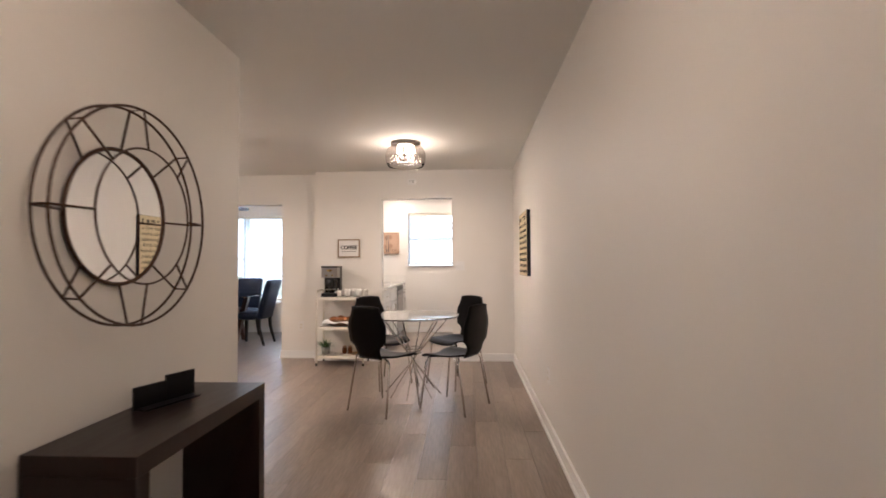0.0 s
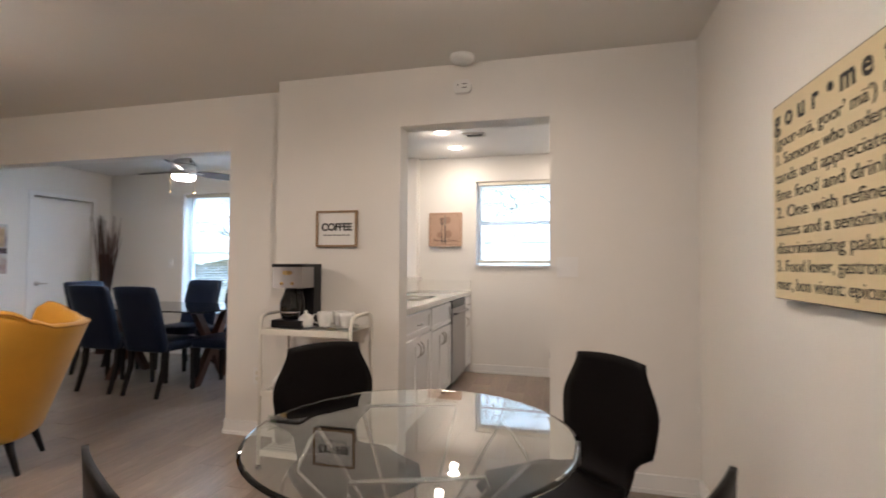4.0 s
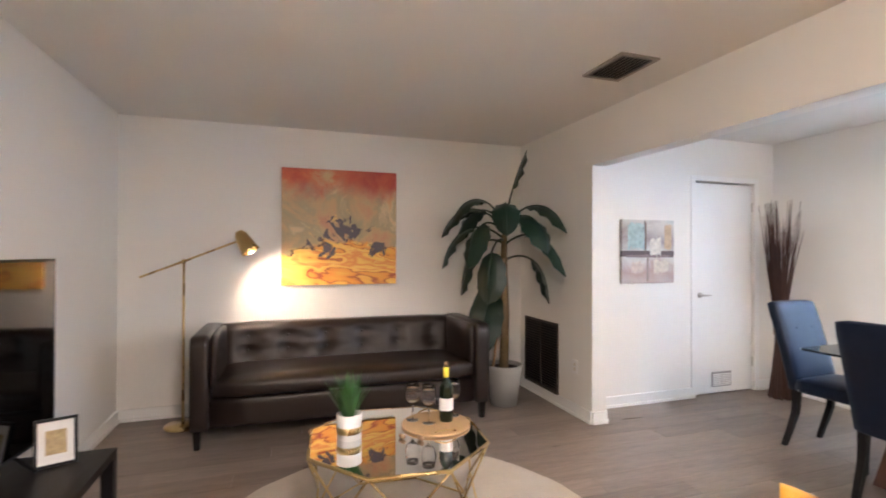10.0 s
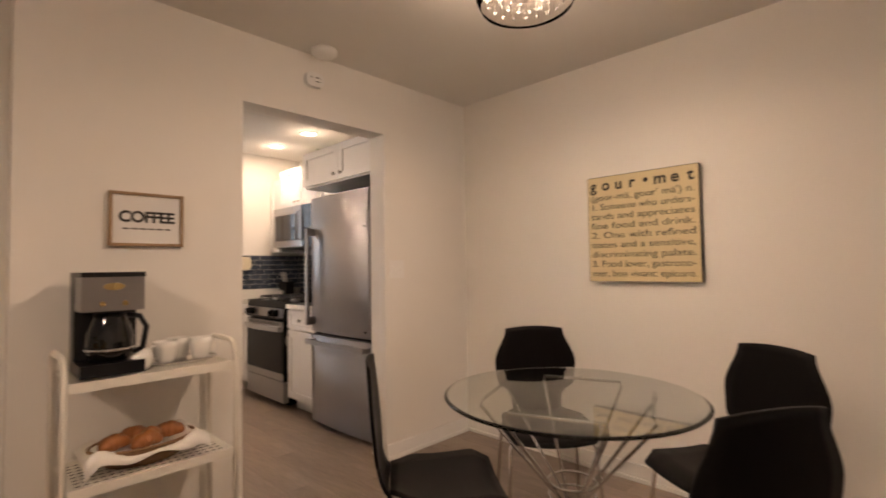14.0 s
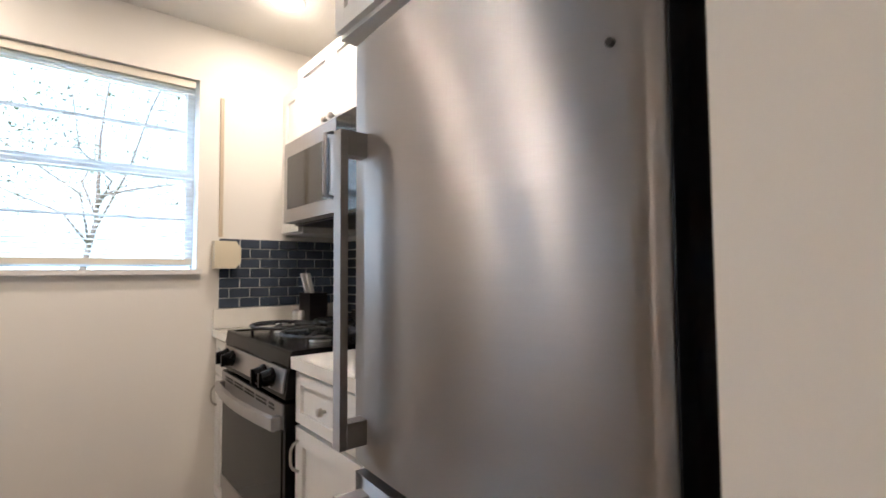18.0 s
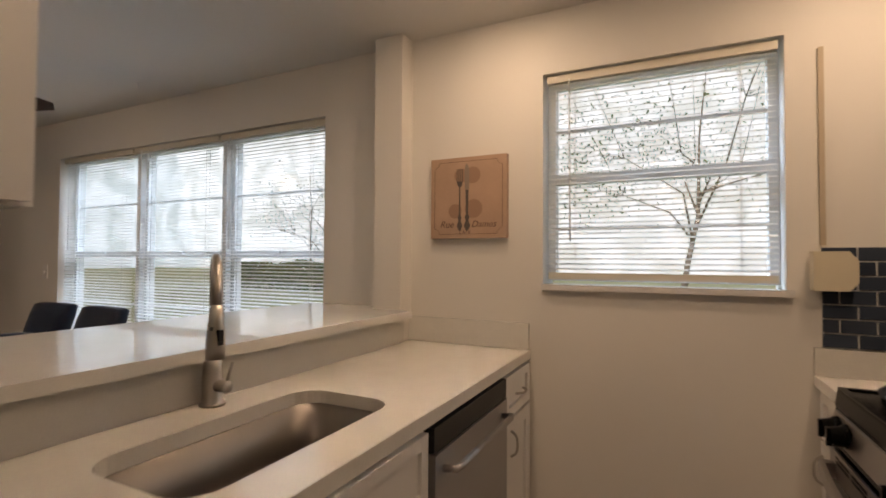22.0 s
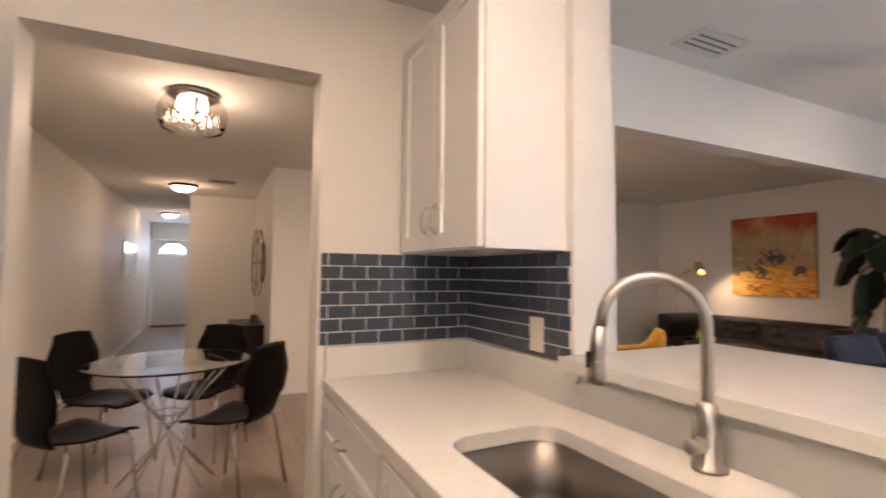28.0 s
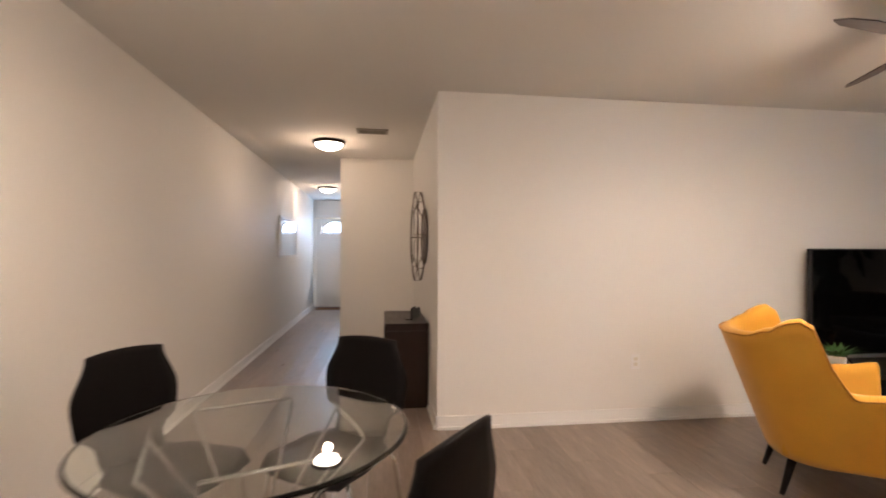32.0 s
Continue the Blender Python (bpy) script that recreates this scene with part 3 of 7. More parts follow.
def slab_with_hole(x0, x1, y0, y1, hole, z0, z1):
    bm = bmesh.new()
    n = len(hole)
    corner = [(x1, y1), (x0, y1), (x0, y0), (x1, y0)]
    q = n // 4
    for zz, flip in ((z1, False), (z0, True)):
        hv = [bm.verts.new((x, y, zz)) for x, y in hole]
        cv = [bm.verts.new((x, y, zz)) for x, y in corner]
        for c in range(4):
            for k in range(q - 1):
                bm.faces.new((cv[c], hv[c * q + k + 1], hv[c * q + k]))
            nxt = (c + 1) % 4
            bm.faces.new((cv[c], cv[nxt], hv[(nxt * q) % n], hv[c * q + q - 1]))
        if flip:
            lo_h, lo_c = hv, cv
        else:
            hi_h, hi_c = hv, cv
    for i in range(n):
        bm.faces.new((hi_h[i], hi_h[(i + 1) % n], lo_h[(i + 1) % n], lo_h[i]))
    for i in range(4):
        bm.faces.new((hi_c[i], hi_c[(i + 1) % 4], lo_c[(i + 1) % 4], lo_c[i]))
    return bm


tagged(part("worktop", slab_with_hole(XB1 + 0.001, XF + 0.018, YKI + 0.001, YKW - 0.001, rounded(SX0, SX1, SY0, SY1, 0.075), 0.876, 0.914), M["quartz"]), "pale quartz worktop with an undermount sink cut-out", "worktop")
tagged(part("backsplash", boxes((XB1 + 0.001, XB1 + 0.02, YKI + 0.021, 2.41, 0.915, 1.033), (XB1 + 0.001, XF + 0.012, YKI + 0.001, YKI + 0.02, 0.915, 1.033), (XB1 + 0.001, XF + 0.012, YKW - 0.02, YKW - 0.001, 0.915, 1.033)), M["quartz"], None, "", False, 0.002), "low pale quartz upstand along the worktop", "backsplash")
tagged(part("bar_top", boxes((-2.99, -2.275, 0.832, 2.409, 1.036, 1.070), (-2.99, XB0 - 0.002, 2.409, YW - 0.002, 1.036, 1.070)), M["quartz"]), "wide pale polished quartz bar top on the half wall", "bar top")
sink = thing("kitchen_sink", "stainless steel undermount single bowl sink", "sink", pose(0, 0, 0))
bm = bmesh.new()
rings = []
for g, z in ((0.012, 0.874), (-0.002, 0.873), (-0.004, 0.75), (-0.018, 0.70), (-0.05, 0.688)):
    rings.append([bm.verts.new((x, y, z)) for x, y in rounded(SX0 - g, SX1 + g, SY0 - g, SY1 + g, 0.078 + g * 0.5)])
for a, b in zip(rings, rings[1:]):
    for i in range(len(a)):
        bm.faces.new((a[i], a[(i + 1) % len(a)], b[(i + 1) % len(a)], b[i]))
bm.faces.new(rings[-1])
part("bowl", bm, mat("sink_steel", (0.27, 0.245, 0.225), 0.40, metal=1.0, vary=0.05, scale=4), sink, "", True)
bm = bmesh.new()
lathe(bm, [(0.0, 0.690), (0.03, 0.690), (0.042, 0.693), (0.045, 0.689)], 20, -2.01, 1.25)
part("drain", bm, M["chrome"], sink, "", True)
fa = thing("kitchen_faucet", "brushed nickel pull-down faucet with a high arched spout", "faucet", pose(-2.275, 1.31, 0.914))
bm = bmesh.new()
lathe(bm, [(0.0, 0), (0.034, 0.0), (0.034, 0.008), (0.027, 0.012), (0.026, 0.09), (0.024, 0.095), (0.024, 0.135), (0.014, 0.14), (0, 0.14)], 20)
part("base", bm, M["nickel"], fa, "", True)
bm = bmesh.new()
pts = [(0, 0, 0.13), (0, 0, 0.30)] + [(0.085 - 0.085 * math.cos(a), -0.085 * 0.75 * (1 - math.cos(a)), 0.30 + 0.10 * math.sin(a)) for a in (math.pi * k / 12 for k in range(1, 12))] + [(0.172, -0.13, 0.285)]
tube(bm, pts, 0.0125, 10)
part("spout", bm, M["nickel"], fa, "", True)
bm = bmesh.new()
tube(bm, [(0.172, -0.13, 0.29), (0.175, -0.133, 0.25), (0.178, -0.136, 0.20), (0.18, -0.138, 0.165)], 0.02, 12, True, [0.014, 0.017, 0.022, 0.021])
sp = part("spray_head", bm, M["nickel"], fa, "", True)
part("button", boxes((0.19, 0.2, -0.145, -0.132, 0.20, 0.235)), M["black"], sp)
bm = bmesh.new()
tube(bm, [(0, 0.0, 0.055), (0.055, 0.0, 0.055), (0.062, 0, 0.055)], 0.017, 12, True, [0.017, 0.017, 0.014])
tube(bm, [(0.05, 0, 0.055), (0.062, 0.012, 0.12)], 0.004, 8)
part("lever", bm, M["nickel"], fa, "", True)

# wall cabinets
UC = cabinet("wall_cabinet", pose(-2.04, 0.152, 0, 0, 0, 90), 0.644, 1.391, 2.235, 0.298, [("door", 0.012, 0.322, 1.395, 2.23, (0.285, True, 1.50)), ("door", 0.322, 0.634, 1.395, 2.23, (0.36, True, 1.50))], "white shaker wall cabinet with two doors")
right = lambda x, y: pose(x, y, 0, 0, 0, -90)
cabinet("fridge_cabinet", right(-0.66, 1.215), 1.06, 1.885, 2.18, 0.655, [("door", 0.005, 0.53, 1.895, 2.175, ""), ("door", 0.53, 1.055, 1.895, 2.175, "")], "white shaker cabinet over the refrigerator")
fc = [o for o in scene.objects if o.name.startswith("fridge_cabinet")][0]
for o, u in zip([o for o in fc.children if o.name.startswith("door")], (0.485, 0.575)):
    part("knob", knob(u, 1.945), M["nickel"], o, "brushed nickel knob", True)
c = cabinet("wall_cabinet", right(-0.345, 2.265), 0.76, 1.832, 2.235, 0.34, [("door", 0.005, 0.38, 1.84, 2.23, ""), ("door", 0.38, 0.755, 1.84, 2.23, "")], "white shaker wall cabinet above the microwave")
for o, u in zip([o for o in c.children if o.name.startswith("door")], (0.345, 0.415)):
    part("knob", knob(u, 1.885), M["nickel"], o, "brushed nickel knob", True)
cabinet("wall_cabinet", right(-0.33, 2.508), 0.24, 1.395, 2.165, 0.325, [("door", 0.005, 0.235, 1.40, 2.16, "")], "narrow white shaker wall cabinet in the corner")
cabinet("wall_cabinet", right(-0.33, 1.50), 0.28, 1.395, 2.165, 0.325, [("door", 0.005, 0.275, 1.40, 2.16, "")], "narrow white shaker wall cabinet beside the microwave")
cabinet("base_cabinet", right(-0.655, 2.508), 0.245, 0.10, 0.874, 0.65, [("drawer", 0.005, 0.24, 0.70, 0.865, "knob"), ("door", 0.005, 0.24, 0.11, 0.69, (0.05, True, 0.60))], "narrow white shaker base cabinet in the corner", 1)
cabinet("base_cabinet", right(-0.655, 1.497), 0.455, 0.10, 0.874, 0.65, [("drawer", 0.005, 0.45, 0.70, 0.865, "knob"), ("door", 0.005, 0.45, 0.11, 0.69, (0.04, True, 0.60))], "white shaker base cabinet between stove and refrigerator", 1)
for y0, y1 in ((2.264, YKW - 0.001), (1.04, 1.498)):
    tagged(part("worktop", boxes((-0.69, -0.002, y0, y1, 0.876, 0.914)), M["quartz"], None, "", False, 0.003), "short pale quartz worktop beside the stove", "worktop")
tagged(part("backsplash", boxes((-0.69, -0.002, YKW - 0.02, YKW - 0.001, 0.915, 1.012)), M["quartz"], None, "", False, 0.002), "low pale quartz upstand on the window wall", "backsplash")

# refrigerator
fr = thing("refrigerator", "stainless steel bottom-freezer refrigerator with bar handles", "refrigerator", right(-0.67, 1.02))
FWd = 0.80
part("body", boxes((0.004, FWd - 0.004, 0.0, 0.64, 0.02, 1.755)), mat("grey_fridge_side", (0.062, 0.054, 0.058), 0.38, vary=0.04, metal=0.3, bump=0.1, bump_scale=200), fr, "grey painted steel body", False, 0.004)


def fridge_door(z0, z1):
    bm = bmesh.new()
    n = 14
    lo, hi = [], []
    pr = [(0.0, -0.008)] + [(FWd * k / n, -0.042 - 0.016 * (1 - (2 * k / n - 1) ** 2)) for k in range(n + 1)] + [(FWd, -0.008)]
    for z, row in ((z0, lo), (z1, hi)):
        row += [bm.verts.new((u, v, z)) for u, v in pr]
    for i in range(len(pr)):
        j = (i + 1) % len(pr)
        bm.faces.new((lo[i], lo[j], hi[j], hi[i]))
    bm.faces.new(lo[::-1]), bm.faces.new(hi)
    return bm


d1 = part("upper_door", fridge_door(0.725, 1.778), M["steel"], fr)
d2 = part("freezer_drawer", fridge_door(0.03, 0.700), M["steel"], fr)
for o in (d1, d2):
    for p in o.data.polygons:
        p.use_smooth = abs(p.normal.z) < 0.5 and p.normal.y < -0.5
bm = boxes((0.028, 0.062, -0.118, -0.098, 0.78, 1.535))
hd = part("handle", bm, M["steel"], d1, "flat brushed steel bar handle", False, 0.005)
for z in (0.782, 1.475):
    part("handle_mount", boxes((0.026, 0.064, -0.099, -0.043, z, z + 0.059)), M["steel"], d1, "brushed steel handle mount", False, 0.003)
part("handle", boxes((0.03, FWd - 0.03, -0.118, -0.098, 0.635, 0.672)), M["steel"], d2, "flat brushed steel bar handle", False, 0.004)
for u in (0.03, FWd - 0.075):
    part("handle_mount", boxes((u, u + 0.045, -0.099, -0.043, 0.637, 0.668)), M["steel"], d2, "brushed steel handle mount", False, 0.003)
for z in (0.77, 1.508):
    bm = bmesh.new()
    tube(bm, [(FWd - 0.075, -0.045, z), (FWd - 0.075, -0.056, z)], 0.006, 8)
    part("screw", bm, M["black"], d1)
# thin black sheet: the shade in the gap beside the wall, as colour
part("side_trim", boxes((FWd, FWd + 0.003, -0.044, 0.30, 0.03, 1.75)), M["black"], fr, "black sheet for the shaded gap between door and wall")
part("hinge_cover", boxes((FWd - 0.10, FWd - 0.02, -0.03, 0.05, 1.756, 1.784)), M["black"], fr, "", False, 0.004)
part("seal", boxes((0.01, FWd - 0.01, -0.008, 0.0, 0.03, 1.75)), M["black"], fr)

# stove
st = thing("gas_stove", "stainless steel and black gas range with cast iron grates", "stove", right(-0.655, 2.262))
WS = 0.76
enamel = mat("black_enamel", (0.003, 0.003, 0.003), 0.22, vary=0.1, spec=0.10)


def wedge(u0, u1, profile):
    """A bar from u0 to u1 with the given (v, z) outline, listed from below the front edge round."""
    bm = bmesh.new()
    ends = [[bm.verts.new((u, v, z)) for v, z in profile] for u in (u0, u1)]
    n = len(profile)
    for k in range(n):
        q = (k + 1) % n
        bm.faces.new((ends[0][k], ends[1][k], ends[1][q], ends[0][q]))
    bm.faces.new(ends[0][::-1]), bm.faces.new(ends[1])
    bmesh.ops.recalc_face_normals(bm, faces=bm.faces)
    return bm


part("body", boxes((0.003, WS - 0.003, 0.0, 0.64, 0.03, 0.90)), enamel, st, "black enamel body", False, 0.003)
ck = part("cooktop", wedge(0.0, WS, [(-0.040, 0.872), (-0.032, 0.926), (0.645, 0.926), (0.645, 0.872)]), enamel, st, "glossy black cooktop with a deep front edge", False, 0.006)
part("cooktop_rim", boxes((0.0, WS, -0.030, -0.012, 0.924, 0.931), (0.0, 0.016, -0.012, 0.64, 0.924, 0.931), (WS - 0.016, WS, -0.012, 0.64, 0.924, 0.931)), enamel, ck, "raised black rim", False, 0.002)
part("panel_housing", wedge(0.0, WS, [(-0.052, 0.772), (-0.036, 0.871), (0.0, 0.871), (0.0, 0.772)]), enamel, st, "black housing behind the control strip", False, 0.003)
cp = part("control_panel", wedge(0.022, WS - 0.022, [(-0.0565, 0.790), (-0.0445, 0.866), (-0.030, 0.866), (-0.042, 0.790)]), M["steel"], st, "brushed steel control strip", False, 0.003)
for u in (0.085, 0.165, WS - 0.205, WS - 0.125):
    bm = bmesh.new()
    tube(bm, [(u, -0.046, 0.829), (u, -0.060, 0.827), (u, -0.061, 0.827), (u, -0.088, 0.823)], 0.02, 18, True, [0.034, 0.033, 0.029, 0.026])
    kn = part("knob", bm, enamel, cp, "black control knob", True)
    part("grip", boxes((u - 0.006, u + 0.006, -0.099, -0.086, 0.798, 0.848)), enamel, kn, "", False, 0.003)
od = part("oven_door", boxes((0.004, WS - 0.004, -0.048, -0.001, 0.235, 0.757)), enamel, st, "black oven door", False, 0.005)
part("oven_window", boxes((0.022, WS - 0.034, -0.0515, -0.0485, 0.305, 0.668)), mat("dark_oven_glass", (0.010, 0.009, 0.009), 0.05, vary=0.02, spec=0.14), od, "black glass oven window", False, 0.001)
vt = part("trim_strip", boxes((0.010, WS - 0.016, -0.0535, -0.0485, 0.672, 0.752)), M["steel"], od, "steel strip with rows of vent slots", False, 0.0015)
for z in (0.722, 0.735):
    for k in range(10):
        u = 0.075 + k * 0.058 + 0.02 * (k // 2)
        if u < WS - 0.10:
            part("vent_slot", boxes((u, u + 0.050, -0.0565, -0.0545, z, z + 0.007)), M["black"], vt)
part("lower_strip", boxes((0.010, WS - 0.016, -0.0535, -0.0485, 0.240, 0.300)), M["steel"], od, "steel strip under the window", False, 0.0015)
bm = bmesh.new()
arc = [(0.030 + (WS - 0.060) * k / 16, -0.088 - 0.026 * math.sin(math.pi * k / 16)) for k in range(17)]
rings = [[bm.verts.new((u, v + dv, z)) for dv, z in ((0.0, 0.672), (0.0, 0.712), (0.013, 0.718), (0.013, 0.666))] for u, v in arc]
for r0, r1 in zip(rings, rings[1:]):
    for k in range(4):
        bm.faces.new((r0[k], r1[k], r1[(k + 1) % 4], r0[(k + 1) % 4]))
bm.faces.new(rings[0]), bm.faces.new(rings[-1][::-1])
bmesh.ops.recalc_face_normals(bm, faces=bm.faces)
oh = part("handle", bm, M["steel"], od, "wide bowed steel bar handle", False, 0.003)
for u in (0.030, WS - 0.062):
    part("handle_mount", boxes((u, u + 0.032, -0.084, -0.054, 0.670, 0.714)), M["steel"], oh, "", False, 0.003)
part("drawer", boxes((0.006, WS - 0.010, -0.046, -0.001, 0.05, 0.228)), M["steel"], st, "brushed steel storage drawer", False, 0.005)
iron = mat("cast_iron", (0.006, 0.006, 0.006), 0.55, vary=0.2, bump=0.3, bump_scale=200)
for gu in (0.20, 0.56):
    for gv in (0.16, 0.46):
        bm = bmesh.new()
        tube(bm, [(gu + 0.165 * math.cos(a), gv + 0.14 * math.sin(a), 0.958) for a in (2 * math.pi * k / 16 for k in range(17))], 0.008, 6, False)
        for k in range(4):
            a = math.pi / 4 + k * math.pi / 2
            tube(bm, [(gu + 0.17 * math.cos(a), gv + 0.15 * math.sin(a), 0.926), (gu + 0.165 * math.cos(a), gv + 0.145 * math.sin(a), 0.955), (gu + 0.05 * math.cos(a), gv + 0.045 * math.sin(a), 0.964)], 0.008, 6)
        part("grate", bm, iron, st, "black cast iron grate")
        bm = bmesh.new()
        lathe(bm, [(0.0, 0.944), (0.035, 0.944), (0.042, 0.936), (0.045, 0.926)], 18, gu, gv)
        part("burner_cap", bm, M["nickel"], st, "grey metal burner cap", True)
part("back_guard", boxes((0.003, WS - 0.003, 0.60, 0.64, 0.925, 0.99)), M["black"], st, "", False, 0.004)

# microwave hung under its cabinet
mw = thing("microwave", "stainless steel over-the-range microwave with a dark glass door", "microwave", right(-0.40, 2.262))
part("body", boxes((0.003, WS - 0.003, 0.0, 0.39, 1.435, 1.830)), M["steel"], mw, "", False, 0.003)
md = part("door", boxes((0.003, 0.56, -0.03, -0.001, 1.437, 1.828)), M["steel"], mw, "", False, 0.005)
part("window", boxes((0.05, 0.50, -0.034, -0.031, 1.50, 1.755)), mat("dark_microwave_glass", (0.01, 0.01, 0.012), 0.05, vary=0.02), md, "dark reflective glass")
part("control_panel", boxes((0.565, WS - 0.003, -0.028, -0.001, 1.437, 1.828)), mat("black_glass_panel", (0.012, 0.012, 0.014), 0.08), mw, "black glass control panel", False, 0.003)
bm = bmesh.new()
tube(bm, [(0.535, -0.03, 1.50), (0.535, -0.065, 1.51), (0.535, -0.065, 1.76), (0.535, -0.03, 1.77)], 0.009, 8)
part("handle", bm, M["steel"], md, "", True)
part("grille", boxes((0.02, WS - 0.02, 0.02, 0.36, 1.425, 1.434)), M["black"], mw)
# ---- writing ----
def lettering(words, size, m, parent, material, spacing=1.0, align="CENTER", shear=0.0, name="lettering", bold=0.0):
    cu = bpy.data.curves.new(name, "FONT")
    cu.body, cu.size, cu.align_x, cu.space_character, cu.shear, cu.extrude, cu.offset = words, size, align, spacing, shear, 0.0008, bold
    tmp = new(name, cu)
    me = bpy.data.meshes.new_from_object(tmp.evaluated_get(bpy.context.evaluated_depsgraph_get()))
    bpy.data.objects.remove(tmp)
    me.materials.append(material)
    ob = new(name, me)
    ob.parent = parent
    ob.matrix_basis = m
    return ob


M["ink"] = mat("black_ink", (0.02, 0.018, 0.016), 0.7, vary=0.1)
M["paper"] = mat("white_paper", (0.78, 0.77, 0.75), 0.8, vary=0.02)
M["oak"] = mat("light_oak_frame", (0.30, 0.19, 0.10), 0.5, vary=0.2, scale=10, grain=0.15)

# coffee sign
sg = thing("coffee_sign", "small wood-framed sign with black lettering on white", "sign", pose(-2.255, -0.004, 1.325, 90, 0, 0))
w, h = 0.285, 0.232
part("frame", boxes((0, 0.012, 0, h, 0, 0.02), (w - 0.012, w, 0, h, 0, 0.02), (0.012, w - 0.012, 0, 0.012, 0, 0.02), (0.012, w - 0.012, h - 0.012, h, 0, 0.02)), M["oak"], sg, "brown wooden frame", False, 0.002)
part("backing", boxes((0.012, w - 0.012, 0.012, h - 0.012, 0.0, 0.010)), M["paper"], sg)
lettering("COFFEE", 0.066, pose(w / 2, 0.105, 0.0105), sg, M["ink"], 0.92, bold=0.0022)
for k in range(6):
    part("small_print", boxes((0.05 + 0.032 * k, 0.074 + 0.032 * k, 0.072, 0.078, 0.010, 0.0108)), M["ink"], sg)

# definition board
gs = thing("definition_board", "square cream wooden board printed with a black dictionary definition", "sign", pose(-0.002, -1.03, 1.118, 90, 0, -90))
S = 0.612
part("board", boxes((0, S, 0, S, 0.0, 0.034)), mat("cream_board", (0.66, 0.55, 0.33), 0.6, vary=0.08, scale=5, grain=0.05), gs, "", False, 0.002)
part("edge", boxes((-0.003, 0, 0, S, 0.0, 0.033), (S, S + 0.003, 0, S, 0, 0.033), (0, S, -0.003, 0, 0, 0.033), (0, S, S, S + 0.003, 0, 0.033)), M["black"], gs, "dark painted edge")
LINES = ["(goor-m\u00e4, goor' m\u00e4') n.", "1. Someone who unders-", "tands and appreciates", "fine food and drink.", "2. One with refined", "tastes and a sensitive,", "discriminating palate.", "3. Food lover, gastrono-", "mer, bon vivant: epicure."]
for i, ch in enumerate("gour\u2022met"):
    lettering(ch, 0.088, pose(0.035 + i * 0.077, S - 0.078, 0.0345), gs, M["ink"], 1.0, "CENTER", bold=0.002)
for i, ln in enumerate(LINES):
    ob = lettering(ln, 0.052, pose(0.018, S - 0.138 - i * 0.0558, 0.0345), gs, M["ink"], 1.0, "LEFT")
    wd = max(v.co.x for v in ob.data.vertices)
    ob.matrix_basis = ob.matrix_basis @ Matrix.Diagonal((0.572 / wd, 1, 1, 1))

# cutlery plaque
cu_ = thing("cutlery_plaque", "square beige plaque with a printed fork and knife", "plaque", pose(-2.21, YKW - 0.003, 1.42, 90, 0, 0))
S = 0.388
part("board", boxes((0, S, 0, S, 0.0, 0.03)), mat("beige_plaque", (0.46, 0.31, 0.22), 0.65, vary=0.16, scale=7, grain=0.05), cu_, "", False, 0.003)
brown = mat("sepia_print", (0.13, 0.07, 0.05), 0.7)
grey = mat("grey_print", (0.10, 0.08, 0.07), 0.6)
pale = mat("pale_print", (0.34, 0.21, 0.145), 0.7)
bm = bmesh.new()
for p in (((0.05, 0.02), (0.34, 0.02)), ((0.05, 0.368), (0.34, 0.368)), ((0.02, 0.05), (0.02, 0.34)), ((0.368, 0.05), (0.368, 0.34))):
    box(bm, p[0][0] - 0.001, p[1][0] + 0.001, p[0][1] - 0.001, p[1][1] + 0.001, 0.0301, 0.0308)
for cx, cy, a in ((0.02, 0.02, 0), (0.368, 0.02, 90), (0.368, 0.368, 180), (0.02, 0.368, 270)):
    tube(bm, [(cx + math.cos(radians(a)) * 0 + 0.026 * math.cos(radians(a + 90 * k / 6)), cy + 0.026 * math.sin(radians(a + 90 * k / 6)), 0.0302) for k in range(7)], 0.0012, 4)
part("printed_border", bm, brown, cu_)
for cx, cy, r in ((0.16, 0.30, 0.035), (0.22, 0.30, 0.04), (0.13, 0.13, 0.035), (0.225, 0.14, 0.045)):
    bm = bmesh.new()
    lathe(bm, [(0, 0.0303), (r, 0.0303), (r, 0.0300)], 20, cx, cy)
    part("printed_blot", bm, pale, cu_)
bm = bmesh.new()
prism(bm, [(0.138, 0.272), (0.170, 0.272), (0.165, 0.252), (0.157, 0.244), (0.158, 0.115), (0.164, 0.098), (0.160, 0.085), (0.168, 0.060), (0.162, 0.042), (0.154, 0.034), (0.146, 0.042), (0.140, 0.060), (0.148, 0.085), (0.144, 0.098), (0.150, 0.115), (0.151, 0.244), (0.143, 0.252)], 0.0305, 0.0312)
for k in range(4):
    box(bm, 0.138 + k * 0.0094, 0.1416 + k * 0.0094, 0.270, 0.332, 0.0305, 0.0312)
part("printed_fork", bm, grey, cu_)
bm = bmesh.new()
prism(bm, [(0.180, 0.232), (0.202, 0.232), (0.204, 0.320), (0.198, 0.345), (0.190, 0.358), (0.182, 0.345), (0.179, 0.320)], 0.0305, 0.0312)
part("printed_blade", bm, mat("blade_print", (0.27, 0.215, 0.175), 0.6), cu_)
bm = bmesh.new()
prism(bm, [(0.184, 0.231), (0.200, 0.231), (0.198, 0.115), (0.205, 0.098), (0.199, 0.085), (0.209, 0.060), (0.201, 0.042), (0.192, 0.034), (0.184, 0.042), (0.176, 0.060), (0.186, 0.085), (0.180, 0.098), (0.187, 0.115)], 0.0305, 0.0312)
part("printed_knife_handle", bm, grey, cu_)
